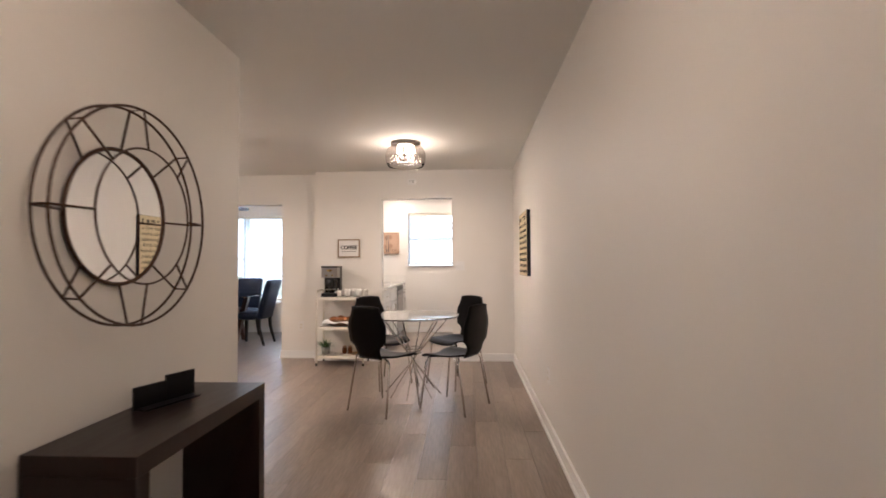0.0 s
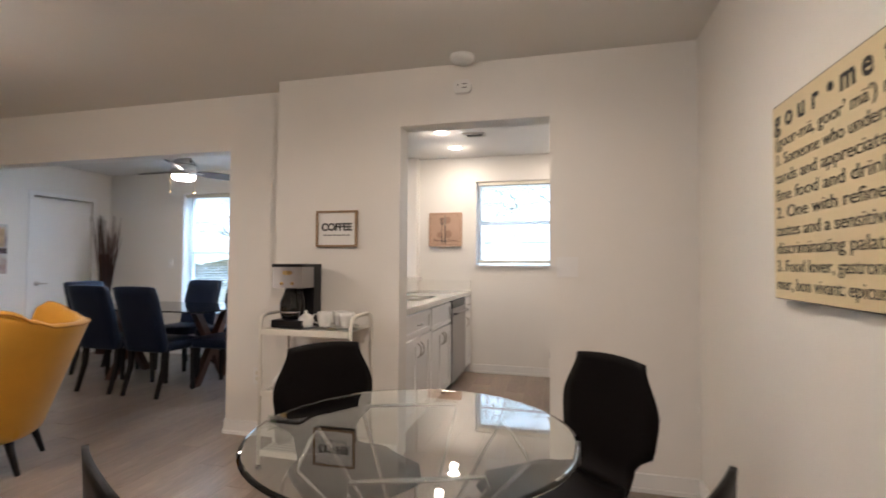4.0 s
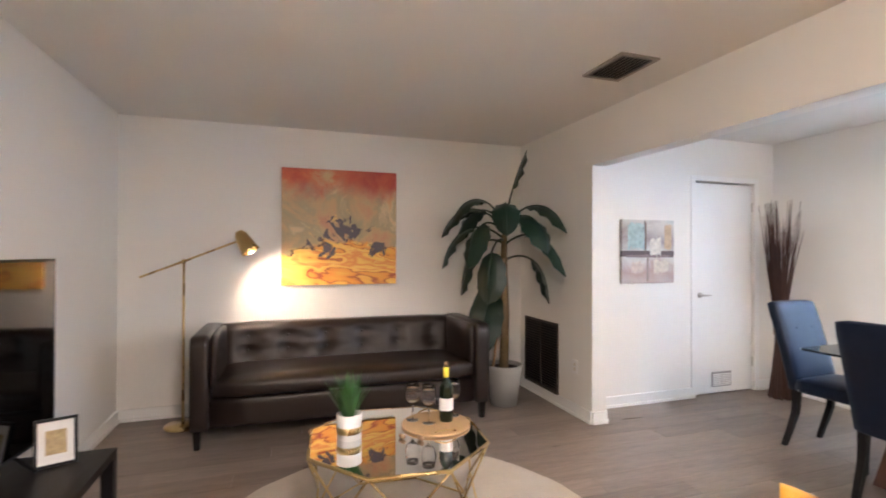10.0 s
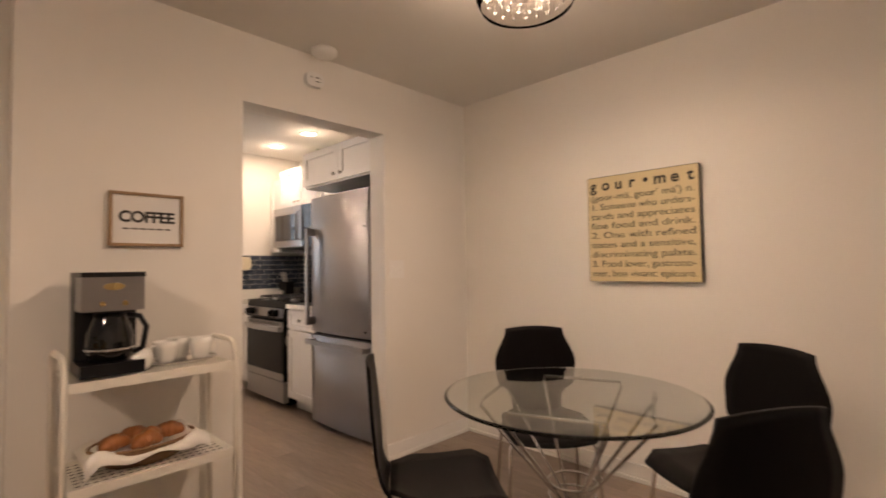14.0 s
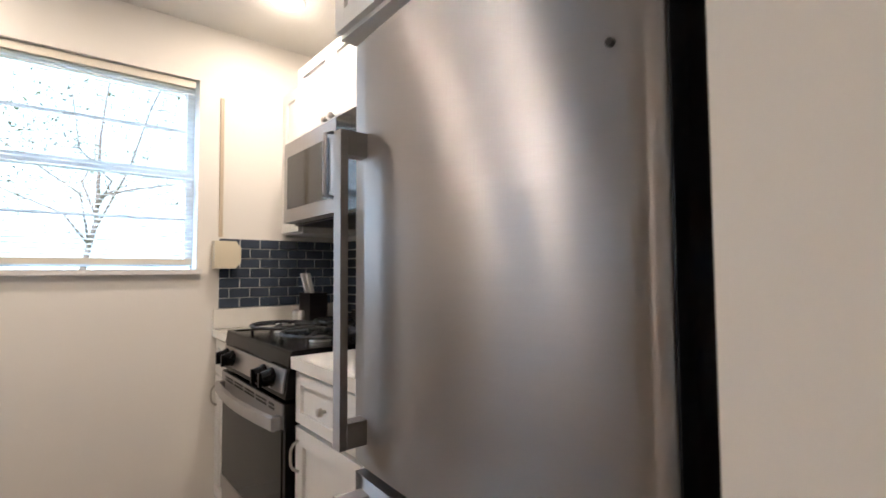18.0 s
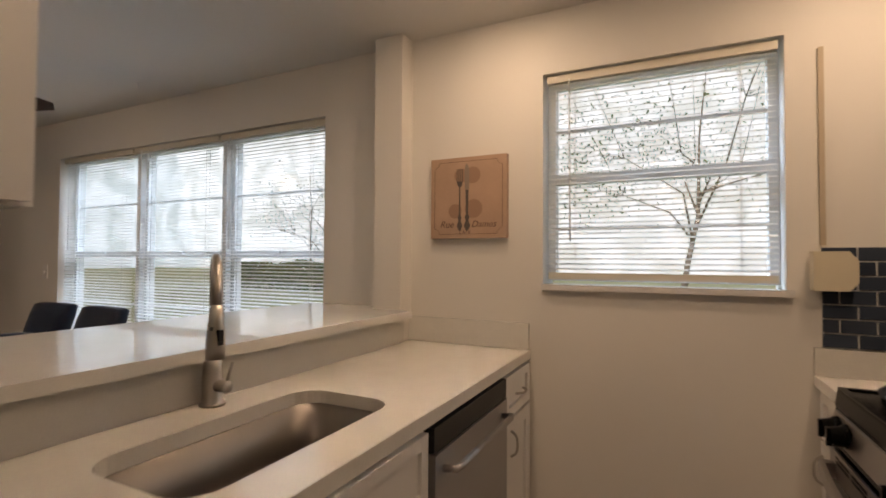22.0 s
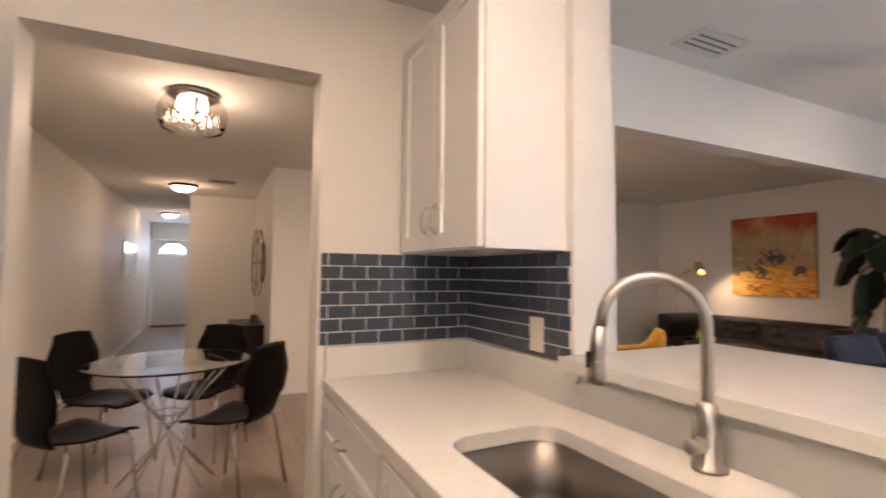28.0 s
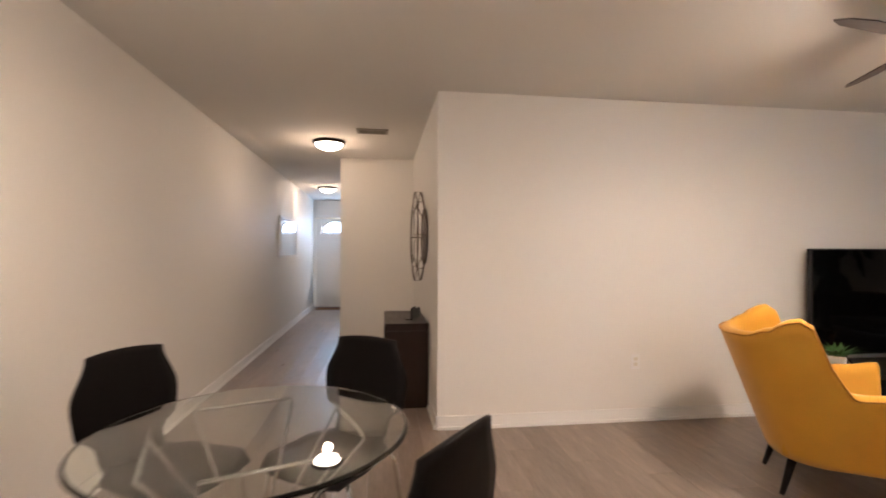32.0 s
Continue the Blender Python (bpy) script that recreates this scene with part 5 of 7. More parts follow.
def ceiling_vent(x, y, wx, wy, label, dark=True):
    v = thing("ceiling_vent", label, "vent", pose(x, y, H))
    mt = mat("dull_vent_metal", (0.30, 0.27, 0.23) if dark else (0.62, 0.60, 0.55), 0.5, vary=0.1)
    part("backing", boxes((-wx / 2 + 0.02, wx / 2 - 0.02, -wy / 2 + 0.02, wy / 2 - 0.02, -0.003, -0.0005)), M["black"], v)
    part("frame", boxes((-wx / 2, wx / 2, -wy / 2, -wy / 2 + 0.025, -0.012, -0.0005), (-wx / 2, wx / 2, wy / 2 - 0.025, wy / 2, -0.012, -0.0005), (-wx / 2, -wx / 2 + 0.025, -wy / 2 + 0.025, wy / 2 - 0.025, -0.012, -0.0005), (wx / 2 - 0.025, wx / 2, -wy / 2 + 0.025, wy / 2 - 0.025, -0.012, -0.0005)), mt, v, "", False, 0.002)
    n = int((wy - 0.06) / (0.024 if dark else 0.032))
    for k in range(n):
        yy = -wy / 2 + 0.035 + k * (wy - 0.07) / max(1, n - 1)
        bm = boxes((-wx / 2 + 0.026, wx / 2 - 0.026, -0.009, 0.009, -0.001, 0.001))
        bmesh.ops.transform(bm, matrix=pose(0, yy, -0.010, 35), verts=bm.verts)
        part("slat", bm, mt, v)
    return v


ceiling_vent(-5.755, -0.27, 0.36, 0.26, "dark metal ceiling vent in the living room")
ceiling_vent(-1.41, -4.60, 0.30, 0.16, "brown metal ceiling vent in the hall")
ceiling_vent(-3.46, 0.525, 0.33, 0.19, "pale metal ceiling vent in the dining room", False)
ceiling_vent(-6.10, 0.66, 0.32, 0.20, "dark metal ceiling vent near the closet wall")
ceiling_vent(-1.51, 1.57, 0.20, 0.14, "small metal ceiling vent in the kitchen", False)

con = thing("console_table", "dark espresso wooden waterfall console table", "console table", pose(-1.885, -4.72, 0))
CL, CD = 0.85, 0.355
part("tabletop", boxes((0, CD, 0, CL, 0.630, 0.69)), M["dark_wood"], con, "", False, 0.004)
for y in (0.0, CL - 0.055):
    part("leg_panel", boxes((0, CD, y, y + 0.055, 0.0, 0.629)), M["dark_wood"], con, "", False, 0.004)
it = thing("wall_pocket", "small black two-leaf holder standing on the console", "holder", pose(-1.795, -4.186, 0.69, 0, 0, -20))
part("leaf", boxes((-0.012, 0.0, -0.13, -0.002, 0.0, 0.085)), M["black"], it, "", False, 0.002)
bm = boxes((-0.012, 0.0, 0.002, 0.13, 0.0, 0.105))
part("leaf", bm, M["black"], it, "", False, 0.002)
part("foot", boxes((-0.02, 0.05, -0.12, 0.12, 0.0, 0.006)), M["black"], it)

# round wire mirror
mi = thing("wire_mirror", "round wall mirror in an open bronze wire frame", "mirror", pose(XM, -4.33, 1.42, 0, 90, 0))
wire = mat("bronze_wire", (0.07, 0.035, 0.02), 0.4, metal=0.6, vary=0.2)


def ring(r, z, t, name, label=""):
    bm = bmesh.new()
    tube(bm, [(r * math.cos(a), r * math.sin(a), z) for a in (2 * math.pi * k / 56 for k in range(57))], t, 6, False)
    return part(name, bm, wire, mi, label, True)


bm = bmesh.new()
lathe(bm, [(0, 0.012), (0.245, 0.012), (0.245, 0.008), (0, 0.008)], 56)
part("glass", bm, mat("mirror_silver", (0.86, 0.87, 0.88), 0.02, metal=1.0, vary=0.0, rough_vary=0.0), mi, "round mirror glass")
bm = bmesh.new()
lathe(bm, [(0, 0.007), (0.25, 0.007), (0.25, 0.001), (0, 0.001)], 48)
part("backing", bm, M["black"], mi)
ring(0.252, 0.012, 0.008, "inner_ring")
ring(0.252, 0.12, 0.004, "front_inner_ring")
ring(0.402, 0.045, 0.005, "outer_ring")
ring(0.402, 0.10, 0.005, "front_outer_ring")
for k in range(8):
    a = k * math.pi / 4
    c_, s_ = math.cos(a), math.sin(a)
    bm = bmesh.new()
    tube(bm, [(0.252 * c_, 0.252 * s_, 0.012), (0.402 * c_, 0.402 * s_, 0.045), (0.406 * c_, 0.406 * s_, 0.10), (0.252 * c_, 0.252 * s_, 0.12)], 0.0045, 6)
    part("spoke", bm, wire, mi, "", True)

# hall mirror near the front door
hm = thing("hall_mirror", "tall narrow white-framed mirror on the hall wall", "mirror", pose(-0.002, -8.70, 1.18, 90, 0, -90) @ pose(-1.45, 0, 0))
part("frame", boxes((0, 0.035, 0, 0.63, 0, 0.025), (1.415, 1.45, 0, 0.63, 0, 0.025), (0.035, 1.415, 0, 0.035, 0, 0.025), (0.035, 1.415, 0.595, 0.63, 0, 0.025)), M["trim"], hm, "", False, 0.003)
part("glass", boxes((0.035, 1.415, 0.035, 0.595, 0.004, 0.012)), bpy.data.materials["mirror_silver"], hm, "mirror glass")
# ---- living room ----
def soft_box(x0, x1, y0, y1, z0, z1, r=0.05, puff=0.0, cuts=3):
    """A rounded upholstered block, a little bulged."""
    bm = bmesh.new()
    box(bm, x0, x1, y0, y1, z0, z1)
    bmesh.ops.subdivide_edges(bm, edges=bm.edges[:], cuts=cuts, use_grid_fill=True)
    c = Vector(((x0 + x1) / 2, (y0 + y1) / 2, (z0 + z1) / 2))
    half = Vector(((x1 - x0) / 2, (y1 - y0) / 2, (z1 - z0) / 2))
    rr = min(r, min(half) * 0.98)
    for v in bm.verts:
        d = v.co - c
        core = Vector([max(-(h - rr), min(h - rr, q)) for q, h in zip(d, half)])
        e = d - core
        if e.length > 1e-6:
            e = e.normalized() * rr
        bul = Vector([puff * q / h * math.prod([1 - (d[j] / half[j]) ** 2 for j in range(3) if j != i]) if h else 0 for i, (q, h) in enumerate(zip(d, half))])
        v.co = c + core + e + bul
    return bm


sf = thing("sofa", "dark brown tufted leather three-seat sofa with track arms", "sofa", pose(-7.76, -2.74, 0))
SL, SD = 2.20, 0.78
part("base", soft_box(0.0, SD - 0.04, 0.12, SL - 0.12, 0.13, 0.34, 0.03, cuts=6), M["leather"], sf, "", True)
for y in (0.0, SL - 0.13):
    part("arm", soft_box(0.0, SD, y, y + 0.13, 0.13, 0.775, 0.03, 0.006, 8), M["leather"], sf, "", True)
    part("arm_pad", soft_box(0.12, SD - 0.03, (y + 0.12 if y == 0 else y - 0.05), (y + 0.18 if y == 0 else y + 0.01), 0.40, 0.765, 0.028, 0.01, 6), M["leather"], sf, "", True)
part("seat_cushion", soft_box(0.18, SD + 0.0, 0.14, SL - 0.14, 0.34, 0.475, 0.045, 0.02, 10), M["leather"], sf, "", True)
bm = bmesh.new()
NU, NV = 60, 24
tuft = [(u, v) for v in (0.36, 0.70) for u in (0.1, 0.26, 0.42, 0.58, 0.74, 0.9)]
grid = [[None] * (NV + 1) for _ in range(NU + 1)]
for i in range(NU + 1):
    for j in range(NV + 1):
        u, v = i / NU, j / NV
        dip = sum(0.040 * math.exp(-((u - a) * 1.92) ** 2 / 0.0035 - ((v - b) * 0.36) ** 2 / 0.0035) for a, b in tuft)
        edge = 0.05 * (max(0, v - 0.82) / 0.18) ** 2.2 + 0.03 * (max(0, abs(2 * u - 1) - 0.93) / 0.07) ** 2
        crease = 0.006 * noise.noise(Vector((u * 18, v * 7, 1.3)))
        grid[i][j] = bm.verts.new((0.235 - 0.05 * v - dip - edge + crease, 0.14 + u * (SL - 0.28), 0.44 + 0.325 * v))
for i in range(NU):
    for j in range(NV):
        bm.faces.new((grid[i][j], grid[i + 1][j], grid[i + 1][j + 1], grid[i][j + 1]))
part("tufted_back", bm, M["leather"], sf, "button-tufted leather back", True)
part("back", soft_box(0.0, 0.15, 0.10, SL - 0.10, 0.13, 0.768, 0.03, 0, 6), M["leather"], sf, "", True)
for a, b in tuft:
    bm = bmesh.new()
    bmesh.ops.create_uvsphere(bm, u_segments=10, v_segments=6, radius=0.011)
    bmesh.ops.transform(bm, matrix=pose(0.202 - 0.05 * b, 0.14 + a * (SL - 0.28), 0.44 + 0.325 * b), verts=bm.verts)
    part("button", bm, M["leather"], sf, "", True)
for x in (0.05, SD - 0.07):
    for y in (0.05, SL - 0.05):
        bm = bmesh.new()
        tube(bm, [(x, y, 0.14), (x, y, 0.0)], 0.028, 4, True, [0.036, 0.026])
        part("leg", bm, M["black_wood"], sf, "dark tapered wooden leg")


def wing_chair(m, label):
    """Barrel wing chair facing +y."""
    c = thing("armchair", label, "armchair", m, "mustard armchairs")
    n2, nv = 64, 14
    tops = [(0, 0.845), (0.20, 0.855), (0.31, 0.895), (0.37, 0.945), (0.405, 0.955), (0.435, 0.92), (0.475, 0.72), (0.51, 0.60), (0.56, 0.585), (0.8, 0.60), (1, 0.625)]

    def shell(u, v, inner):
        k, s = abs(2 * u - 1), math.copysign(1, 2 * u - 1)
        z = 0.205 + (lerp_table(k, tops) - 0.205) * v
        w = (z - 0.205) / 0.75
        hw, bd = 0.315 + 0.10 * min(1, w * 1.5), 0.25 + 0.27 * w
        if k < 0.5:
            th = k / 0.5 * math.pi / 2
            x, y = s * hw * math.sin(th) ** 0.8, -0.03 - bd * max(0.0, math.cos(th)) ** 0.8
            n = Vector((math.sin(th) * s, -math.cos(th), 0))
        else:
            x, y = s * (hw + 0.012 * (k - 0.5)), -0.03 + (k - 0.5) / 0.5 * (0.36 + 0.02 * w)
            n = Vector((s, 0, 0))
        t = 0.075 if k < 0.5 else 0.085
        return Vector((x, y, z)) - n * (t if inner else 0)
    bm = bmesh.new()
    g = {}
    for i in range(n2 + 1):
        for j in range(nv + 1):
            for inner in (0, 1):
                g[inner, i, j] = bm.verts.new(shell(i / n2, 0.965 * j / nv, inner))
        a, b = g[0, i, nv].co, g[1, i, nv].co
        for q, f, h in ((2, 0.25, 0.020), (3, 0.5, 0.027), (4, 0.75, 0.020)):
            g[q, i, nv] = bm.verts.new(a.lerp(b, f) + Vector((0, 0, h)))
    for i in range(n2):
        for j in range(nv):
            bm.faces.new((g[0, i, j], g[0, i + 1, j], g[0, i + 1, j + 1], g[0, i, j + 1]))
            bm.faces.new((g[1, i, j], g[1, i, j + 1], g[1, i + 1, j + 1], g[1, i + 1, j]))
        for p, q in ((0, 2), (2, 3), (3, 4), (4, 1)):
            bm.faces.new((g[p, i, nv], g[p, i + 1, nv], g[q, i + 1, nv], g[q, i, nv]))
        bm.faces.new((g[0, i + 1, 0], g[0, i, 0], g[1, i, 0], g[1, i + 1, 0]))
    for i in (0, n2):
        for j in range(nv):
            bm.faces.new((g[0, i, j], g[0, i, j + 1], g[1, i, j + 1], g[1, i, j]))
        bm.faces.new([g[q, i, nv] for q in (0, 2, 3, 4, 1)])
    part("shell", bm, M["velvet"], c, "", True)
    part("seat_base", soft_box(-0.245, 0.245, -0.26, 0.325, 0.205, 0.345, 0.03, 0.0, 4), M["velvet"], c, "", True)
    part("seat_cushion", soft_box(-0.275, 0.275, -0.26, 0.355, 0.34, 0.465, 0.045, 0.025, 6), M["velvet"], c, "", True)
    bm = bmesh.new()
    tube(bm, [shell(i / n2, 0.972, 0) + Vector((0, 0, 0.003)) for i in range(n2 + 1)], 0.0055, 6)
    part("piping", bm, mat("ochre_piping", (0.42, 0.19, 0.015), 0.7), c, "darker mustard piping", True)
    for sx in (-1, 1):
        for x0, x1, y0, y1 in ((0.255, 0.29, 0.25, 0.28), (0.175, 0.20, -0.19, -0.25)):
            bm = bmesh.new()
            tube(bm, [(sx * x0, y0, 0.215), (sx * x1, y1, 0.0)], 0.02, 10, True, [0.024, 0.013])
            part("leg", bm, M["black_wood"], c, "dark tapered wooden leg", True)
    return c


wc = wing_chair(facing(-3.92, -2.30, -0.86, 0.51), "mustard yellow velvet wing armchair on dark splayed legs")
copy_thing(wc, facing(-4.03, -0.735, -0.78, -0.625))

# round rug
bm = bmesh.new()
prev = None
outer = [(0.99 + 0.012 * noise.noise(Vector((math.cos(a) * 6, math.sin(a) * 6, 0)))) for a in (2 * math.pi * k / 120 for k in range(120))]
lo = [bm.verts.new((r * math.cos(2 * math.pi * k / 120), r * math.sin(2 * math.pi * k / 120), 0.0)) for k, r in enumerate(outer)]
mid = [bm.verts.new((r * 0.995 * math.cos(2 * math.pi * k / 120), r * 0.995 * math.sin(2 * math.pi * k / 120), 0.012)) for k, r in enumerate(outer)]
bm.faces.new(mid)
for k in range(120):
    bm.faces.new((lo[k], lo[(k + 1) % 120], mid[(k + 1) % 120], mid[k]))
rg = tagged(part("round_rug", bm, M["rug"]), "round cream shaggy rug under the coffee table", "rug")
rg.location = (-5.61, -1.57, 0.001)

# octagonal coffee table
tbl = thing("coffee_table", "octagonal mirrored coffee table on a gold wire base", "coffee table", pose(-5.78, -1.59, 0.013))
octo = lambda r, z, a0=0.30: [(r * math.cos(a0 + k * math.pi / 4), r * math.sin(a0 + k * math.pi / 4), z) for k in range(8)]
bm = bmesh.new()
prism(bm, [(x, y) for x, y, z in octo(0.448, 0)], 0.408, 0.418)
part("tabletop", bm, bpy.data.materials["mirror_silver"], tbl, "mirrored glass top")
T8, M8, B8 = octo(0.455, 0.412), octo(0.38, 0.20, 0.30 + math.pi / 8), octo(0.43, 0.006)
bm = bmesh.new()
tube(bm, T8 + [T8[0]], 0.009, 6, False)
part("rim", bm, M["brass"], tbl, "gold rim", True)
for k in range(8):
    for a, b in ((T8[k], M8[k]), (T8[(k + 1) % 8], M8[k]), (M8[k], B8[k]), (M8[k], B8[(k + 1) % 8])):
        bm = bmesh.new()
        tube(bm, [a, b], 0.0055, 6)
        part("rod", bm, M["brass"], tbl, "", True)
bm = bmesh.new()
tube(bm, B8 + [B8[0]], 0.0055, 6, False)
part("foot_ring", bm, M["brass"], tbl, "", True)

TZ = 0.432
gp = mat("white_ceramic_gold", (0.76, 0.74, 0.71), 0.35, vary=0.05)
pp = pot_plant("potted_grass", "tufted green grass in a white and gold pot on the coffee table", -5.83, -1.82, TZ, 0.062, 0.12, gp, 110, 0.20, 0.005, 0.35, 1.25, mat("grass_blade", (0.035, 0.10, 0.02), 0.5, vary=0.3, island=0.25), taper=0.96)
bm = bmesh.new()
lathe(bm, [(0.0600, 0.03), (0.0625, 0.03), (0.0630, 0.062), (0.061, 0.062)], 28)
part("gold_band", bm, M["brass"], pp, "gold leaf band", True)
sb = thing("serving_board", "round pale wooden serving board on the coffee table", "serving board", pose(-5.86, -1.36, TZ))
bm = bmesh.new()
lathe(bm, [(0, 0), (0.175, 0), (0.182, 0.005), (0.182, 0.011), (0.175, 0.014), (0, 0.014)], 48)
part("board", bm, mat("pale_wood", (0.52, 0.33, 0.15), 0.45, vary=0.15, scale=5, stretch=(1, 6, 1), grain=0.1), sb, "", True)
bm = bmesh.new()
for a in (0.0, math.pi):
    tube(bm, [(0.165 * math.cos(a + t), 0.165 * math.sin(a + t), 0.02 + 0.012 * math.sin(math.pi * (t + 0.35) / 0.7)) for t in (-0.35, -0.2, 0, 0.2, 0.35)], 0.004, 6)
part("handle", bm, M["brass"], sb, "gold wire handles", True)
M["wineglass"] = glass("wine_glass", (1, 1, 1), 0.0, 1.45)


def wine_glass(x, y):
    g = thing("wine_glass", "empty clear stemmed wine glass", "wine glass", pose(x, y, TZ + 0.0145), "wine glasses")
    bm = bmesh.new()
    lathe(bm, [(0, 0), (0.034, 0), (0.034, 0.002), (0.006, 0.006), (0.004, 0.012), (0.004, 0.075), (0.012, 0.085), (0.034, 0.105), (0.041, 0.135), (0.036, 0.175), (0.032, 0.20), (0.0308, 0.20), (0.0348, 0.175), (0.0396, 0.135), (0.033, 0.107), (0.010, 0.087), (0, 0.085)], 28)
    part("glass", bm, M["wineglass"], g, "", True)


for p in ((-5.93, -1.47), (-5.86, -1.40), (-5.93, -1.24)):
    wine_glass(*p)
wb = thing("wine_bottle", "dark glass wine bottle with a yellow neck foil", "bottle", pose(-5.87, -1.30, TZ + 0.0145))
bm = bmesh.new()
lathe(bm, [(0, 0), (0.035, 0), (0.037, 0.01), (0.037, 0.17), (0.030, 0.20), (0.015, 0.225), (0.0135, 0.29), (0, 0.29)], 28)
part("bottle", bm, mat("dark_bottle_glass", (0.010, 0.016, 0.008), 0.06), wb, "", True)
bm = bmesh.new()
lathe(bm, [(0.0150, 0.232), (0.0150, 0.287), (0.0, 0.288)], 24)
part("foil", bm, mat("yellow_foil", (0.72, 0.60, 0.04), 0.35), wb, "yellow foil", True)
bm = bmesh.new()
lathe(bm, [(0, 0.289), (0.011, 0.289), (0.0115, 0.315), (0, 0.316)], 16)
part("cork", bm, M["oak"], wb, "", True)
bm = bmesh.new()
lathe(bm, [(0.0375, 0.06), (0.0378, 0.06), (0.0378, 0.125), (0.0375, 0.125)], 28)
part("label", bm, M["paper"], wb, "cream paper label")
for i, (x, y) in enumerate(((-5.75, -1.58), (-5.70, -1.50))):
    bm = bmesh.new()
    tube(bm, [(0, 0, 0), (0.03, 0.012, 0)], 0.011, 12)
    ck = tagged(part("loose_cork", bm, M["oak"], None, "", True), "loose wine cork on the mirrored table top", "cork")
    ck.location = (x, y, TZ + 0.0115)

# television and its stand
ts_ = thing("tv_stand", "low black wooden television stand with an open shelf", "tv stand", pose(-6.05, -3.375, 0))
TL, TD = 1.38, 0.505
part("top", boxes((0, TL, 0, TD, 0.395, 0.43)), M["black_wood"], ts_, "", False, 0.003)
part("bottom_shelf", boxes((0.03, TL - 0.03, 0.01, TD - 0.02, 0.13, 0.155)), M["black_wood"], ts_, "", False, 0.002)
for x in (0.0, TL - 0.05):
    for y in (0.0, TD - 0.05):
        part("leg", boxes((x, x + 0.05, y, y + 0.05, 0.0, 0.394)), M["black_wood"], ts_, "", False, 0.003)
part("back_panel", boxes((0.05, TL - 0.05, 0.004, 0.012, 0.155, 0.394)), M["black_wood"], ts_)
part("divider", boxes((TL / 2 - 0.012, TL / 2 + 0.012, 0.02, TD - 0.03, 0.155, 0.394)), M["black_wood"], ts_)
tv = thing("television", "large black flat-screen television, switched off, on the stand", "television", pose(-5.47, -3.21, 0.43, 0, 0, -3.9))
TWd = 0.68
part("case", boxes((-TWd, TWd, -0.03, 0.012, 0.07, 0.885)), M["black"], tv, "", False, 0.006)
part("screen", boxes((-TWd + 0.012, TWd - 0.012, 0.0125, 0.014, 0.085, 0.873)), mat("dark_screen", (0.002, 0.002, 0.002), 0.05, vary=0.02, rough_vary=0.02, spec=0.3), tv, "glossy dark screen")
part("back_housing", boxes((-0.45, 0.45, -0.065, -0.03, 0.12, 0.60)), M["black"], tv, "", False, 0.01)
for sx in (-0.40, 0.40):
    bm = bmesh.new()
    tube(bm, [(sx, -0.01, 0.075), (sx + 0.02, 0.09, 0.006)], 0.008, 6)
    tube(bm, [(sx, -0.01, 0.075), (sx + 0.02, -0.10, 0.006)], 0.008, 6)
    part("foot", bm, M["black"], tv)


def photo_frame(x, y, z, turn):
    p = thing("photo_frame", "black-framed small print with a white mat, leaning back", "picture frame", pose(x, y, z, 0, 0, turn))
    m = pose(0, 0, 0.002, 78)
    bm = boxes((-0.075, -0.062, 0, 0.20, 0, 0.014), (0.062, 0.075, 0, 0.20, 0, 0.014), (-0.062, 0.062, 0, 0.013, 0, 0.014), (-0.062, 0.062, 0.187, 0.20, 0, 0.014))
    bmesh.ops.transform(bm, matrix=m, verts=bm.verts)
    part("frame", bm, M["black"], p, "", False, 0.001)
    bm = boxes((-0.062, 0.062, 0.013, 0.187, 0.0, 0.007))
    bmesh.ops.transform(bm, matrix=m, verts=bm.verts)
    part("mat_board", bm, M["paper"], p)
    bm = boxes((-0.036, 0.036, 0.05, 0.15, 0.007, 0.0078))
    bmesh.ops.transform(bm, matrix=m, verts=bm.verts)
    part("print", bm, mat("sepia_photo", (0.42, 0.32, 0.16), 0.6, vary=0.6, scale=45), p, "faded ochre print")
    bm = boxes((-0.02, 0.02, 0.0, 0.15, -0.004, 0.0))
    bmesh.ops.transform(bm, matrix=pose(0, 0.075, 0.002, 108), verts=bm.verts)
    part("strut", bm, M["black"], p)


photo_frame(-5.90, -3.05, 0.43, 112)
pot_plant("potted_plant", "small green plant in a white faceted pot on the stand", -4.77, -3.03, 0.43, 0.08, 0.11, M["china"], 40, 0.13, 0.011, 0.9, 0.8, M["leaf"], True, 0.9)
for k in range(3):
    bm = boxes((-0.11, 0.11, -0.15, 0.15, 0, 0.012))
    b = tagged(part("magazine", bm, mat("magazine_cover", ((0.55, 0.58, 0.60), (0.65, 0.60, 0.52), (0.35, 0.42, 0.50))[k], 0.35, vary=0.4, scale=20), None, "", False, 0.001), "thin glossy magazine stacked on the low shelf", "magazine", "magazines")
    b.matrix_world = pose(-5.86, -2.99, 0.1555 + k * 0.0125, 0, 0, 90 + 9 * k)

# floor lamp
fl_ = thing("floor_lamp", "slim brass floor lamp with a tilting boom and cone shade, lit", "floor lamp", pose(-7.56, -2.87, 0))
bm = bmesh.new()
lathe(bm, [(0, 0), (0.125, 0), (0.13, 0.006), (0.128, 0.020), (0.02, 0.028), (0, 0.028)], 36)
part("base", bm, M["brass"], fl_, "", True)
bm = bmesh.new()
tube(bm, [(0, 0, 0.02), (0, 0, 1.275)], 0.009, 10)
part("pole", bm, M["brass"], fl_, "", True)
bm = bmesh.new()
tube(bm, [(-0.01, -0.30, 1.155), (0.0, 0.0, 1.275), (0.09, 0.42, 1.445)], 0.008, 8)
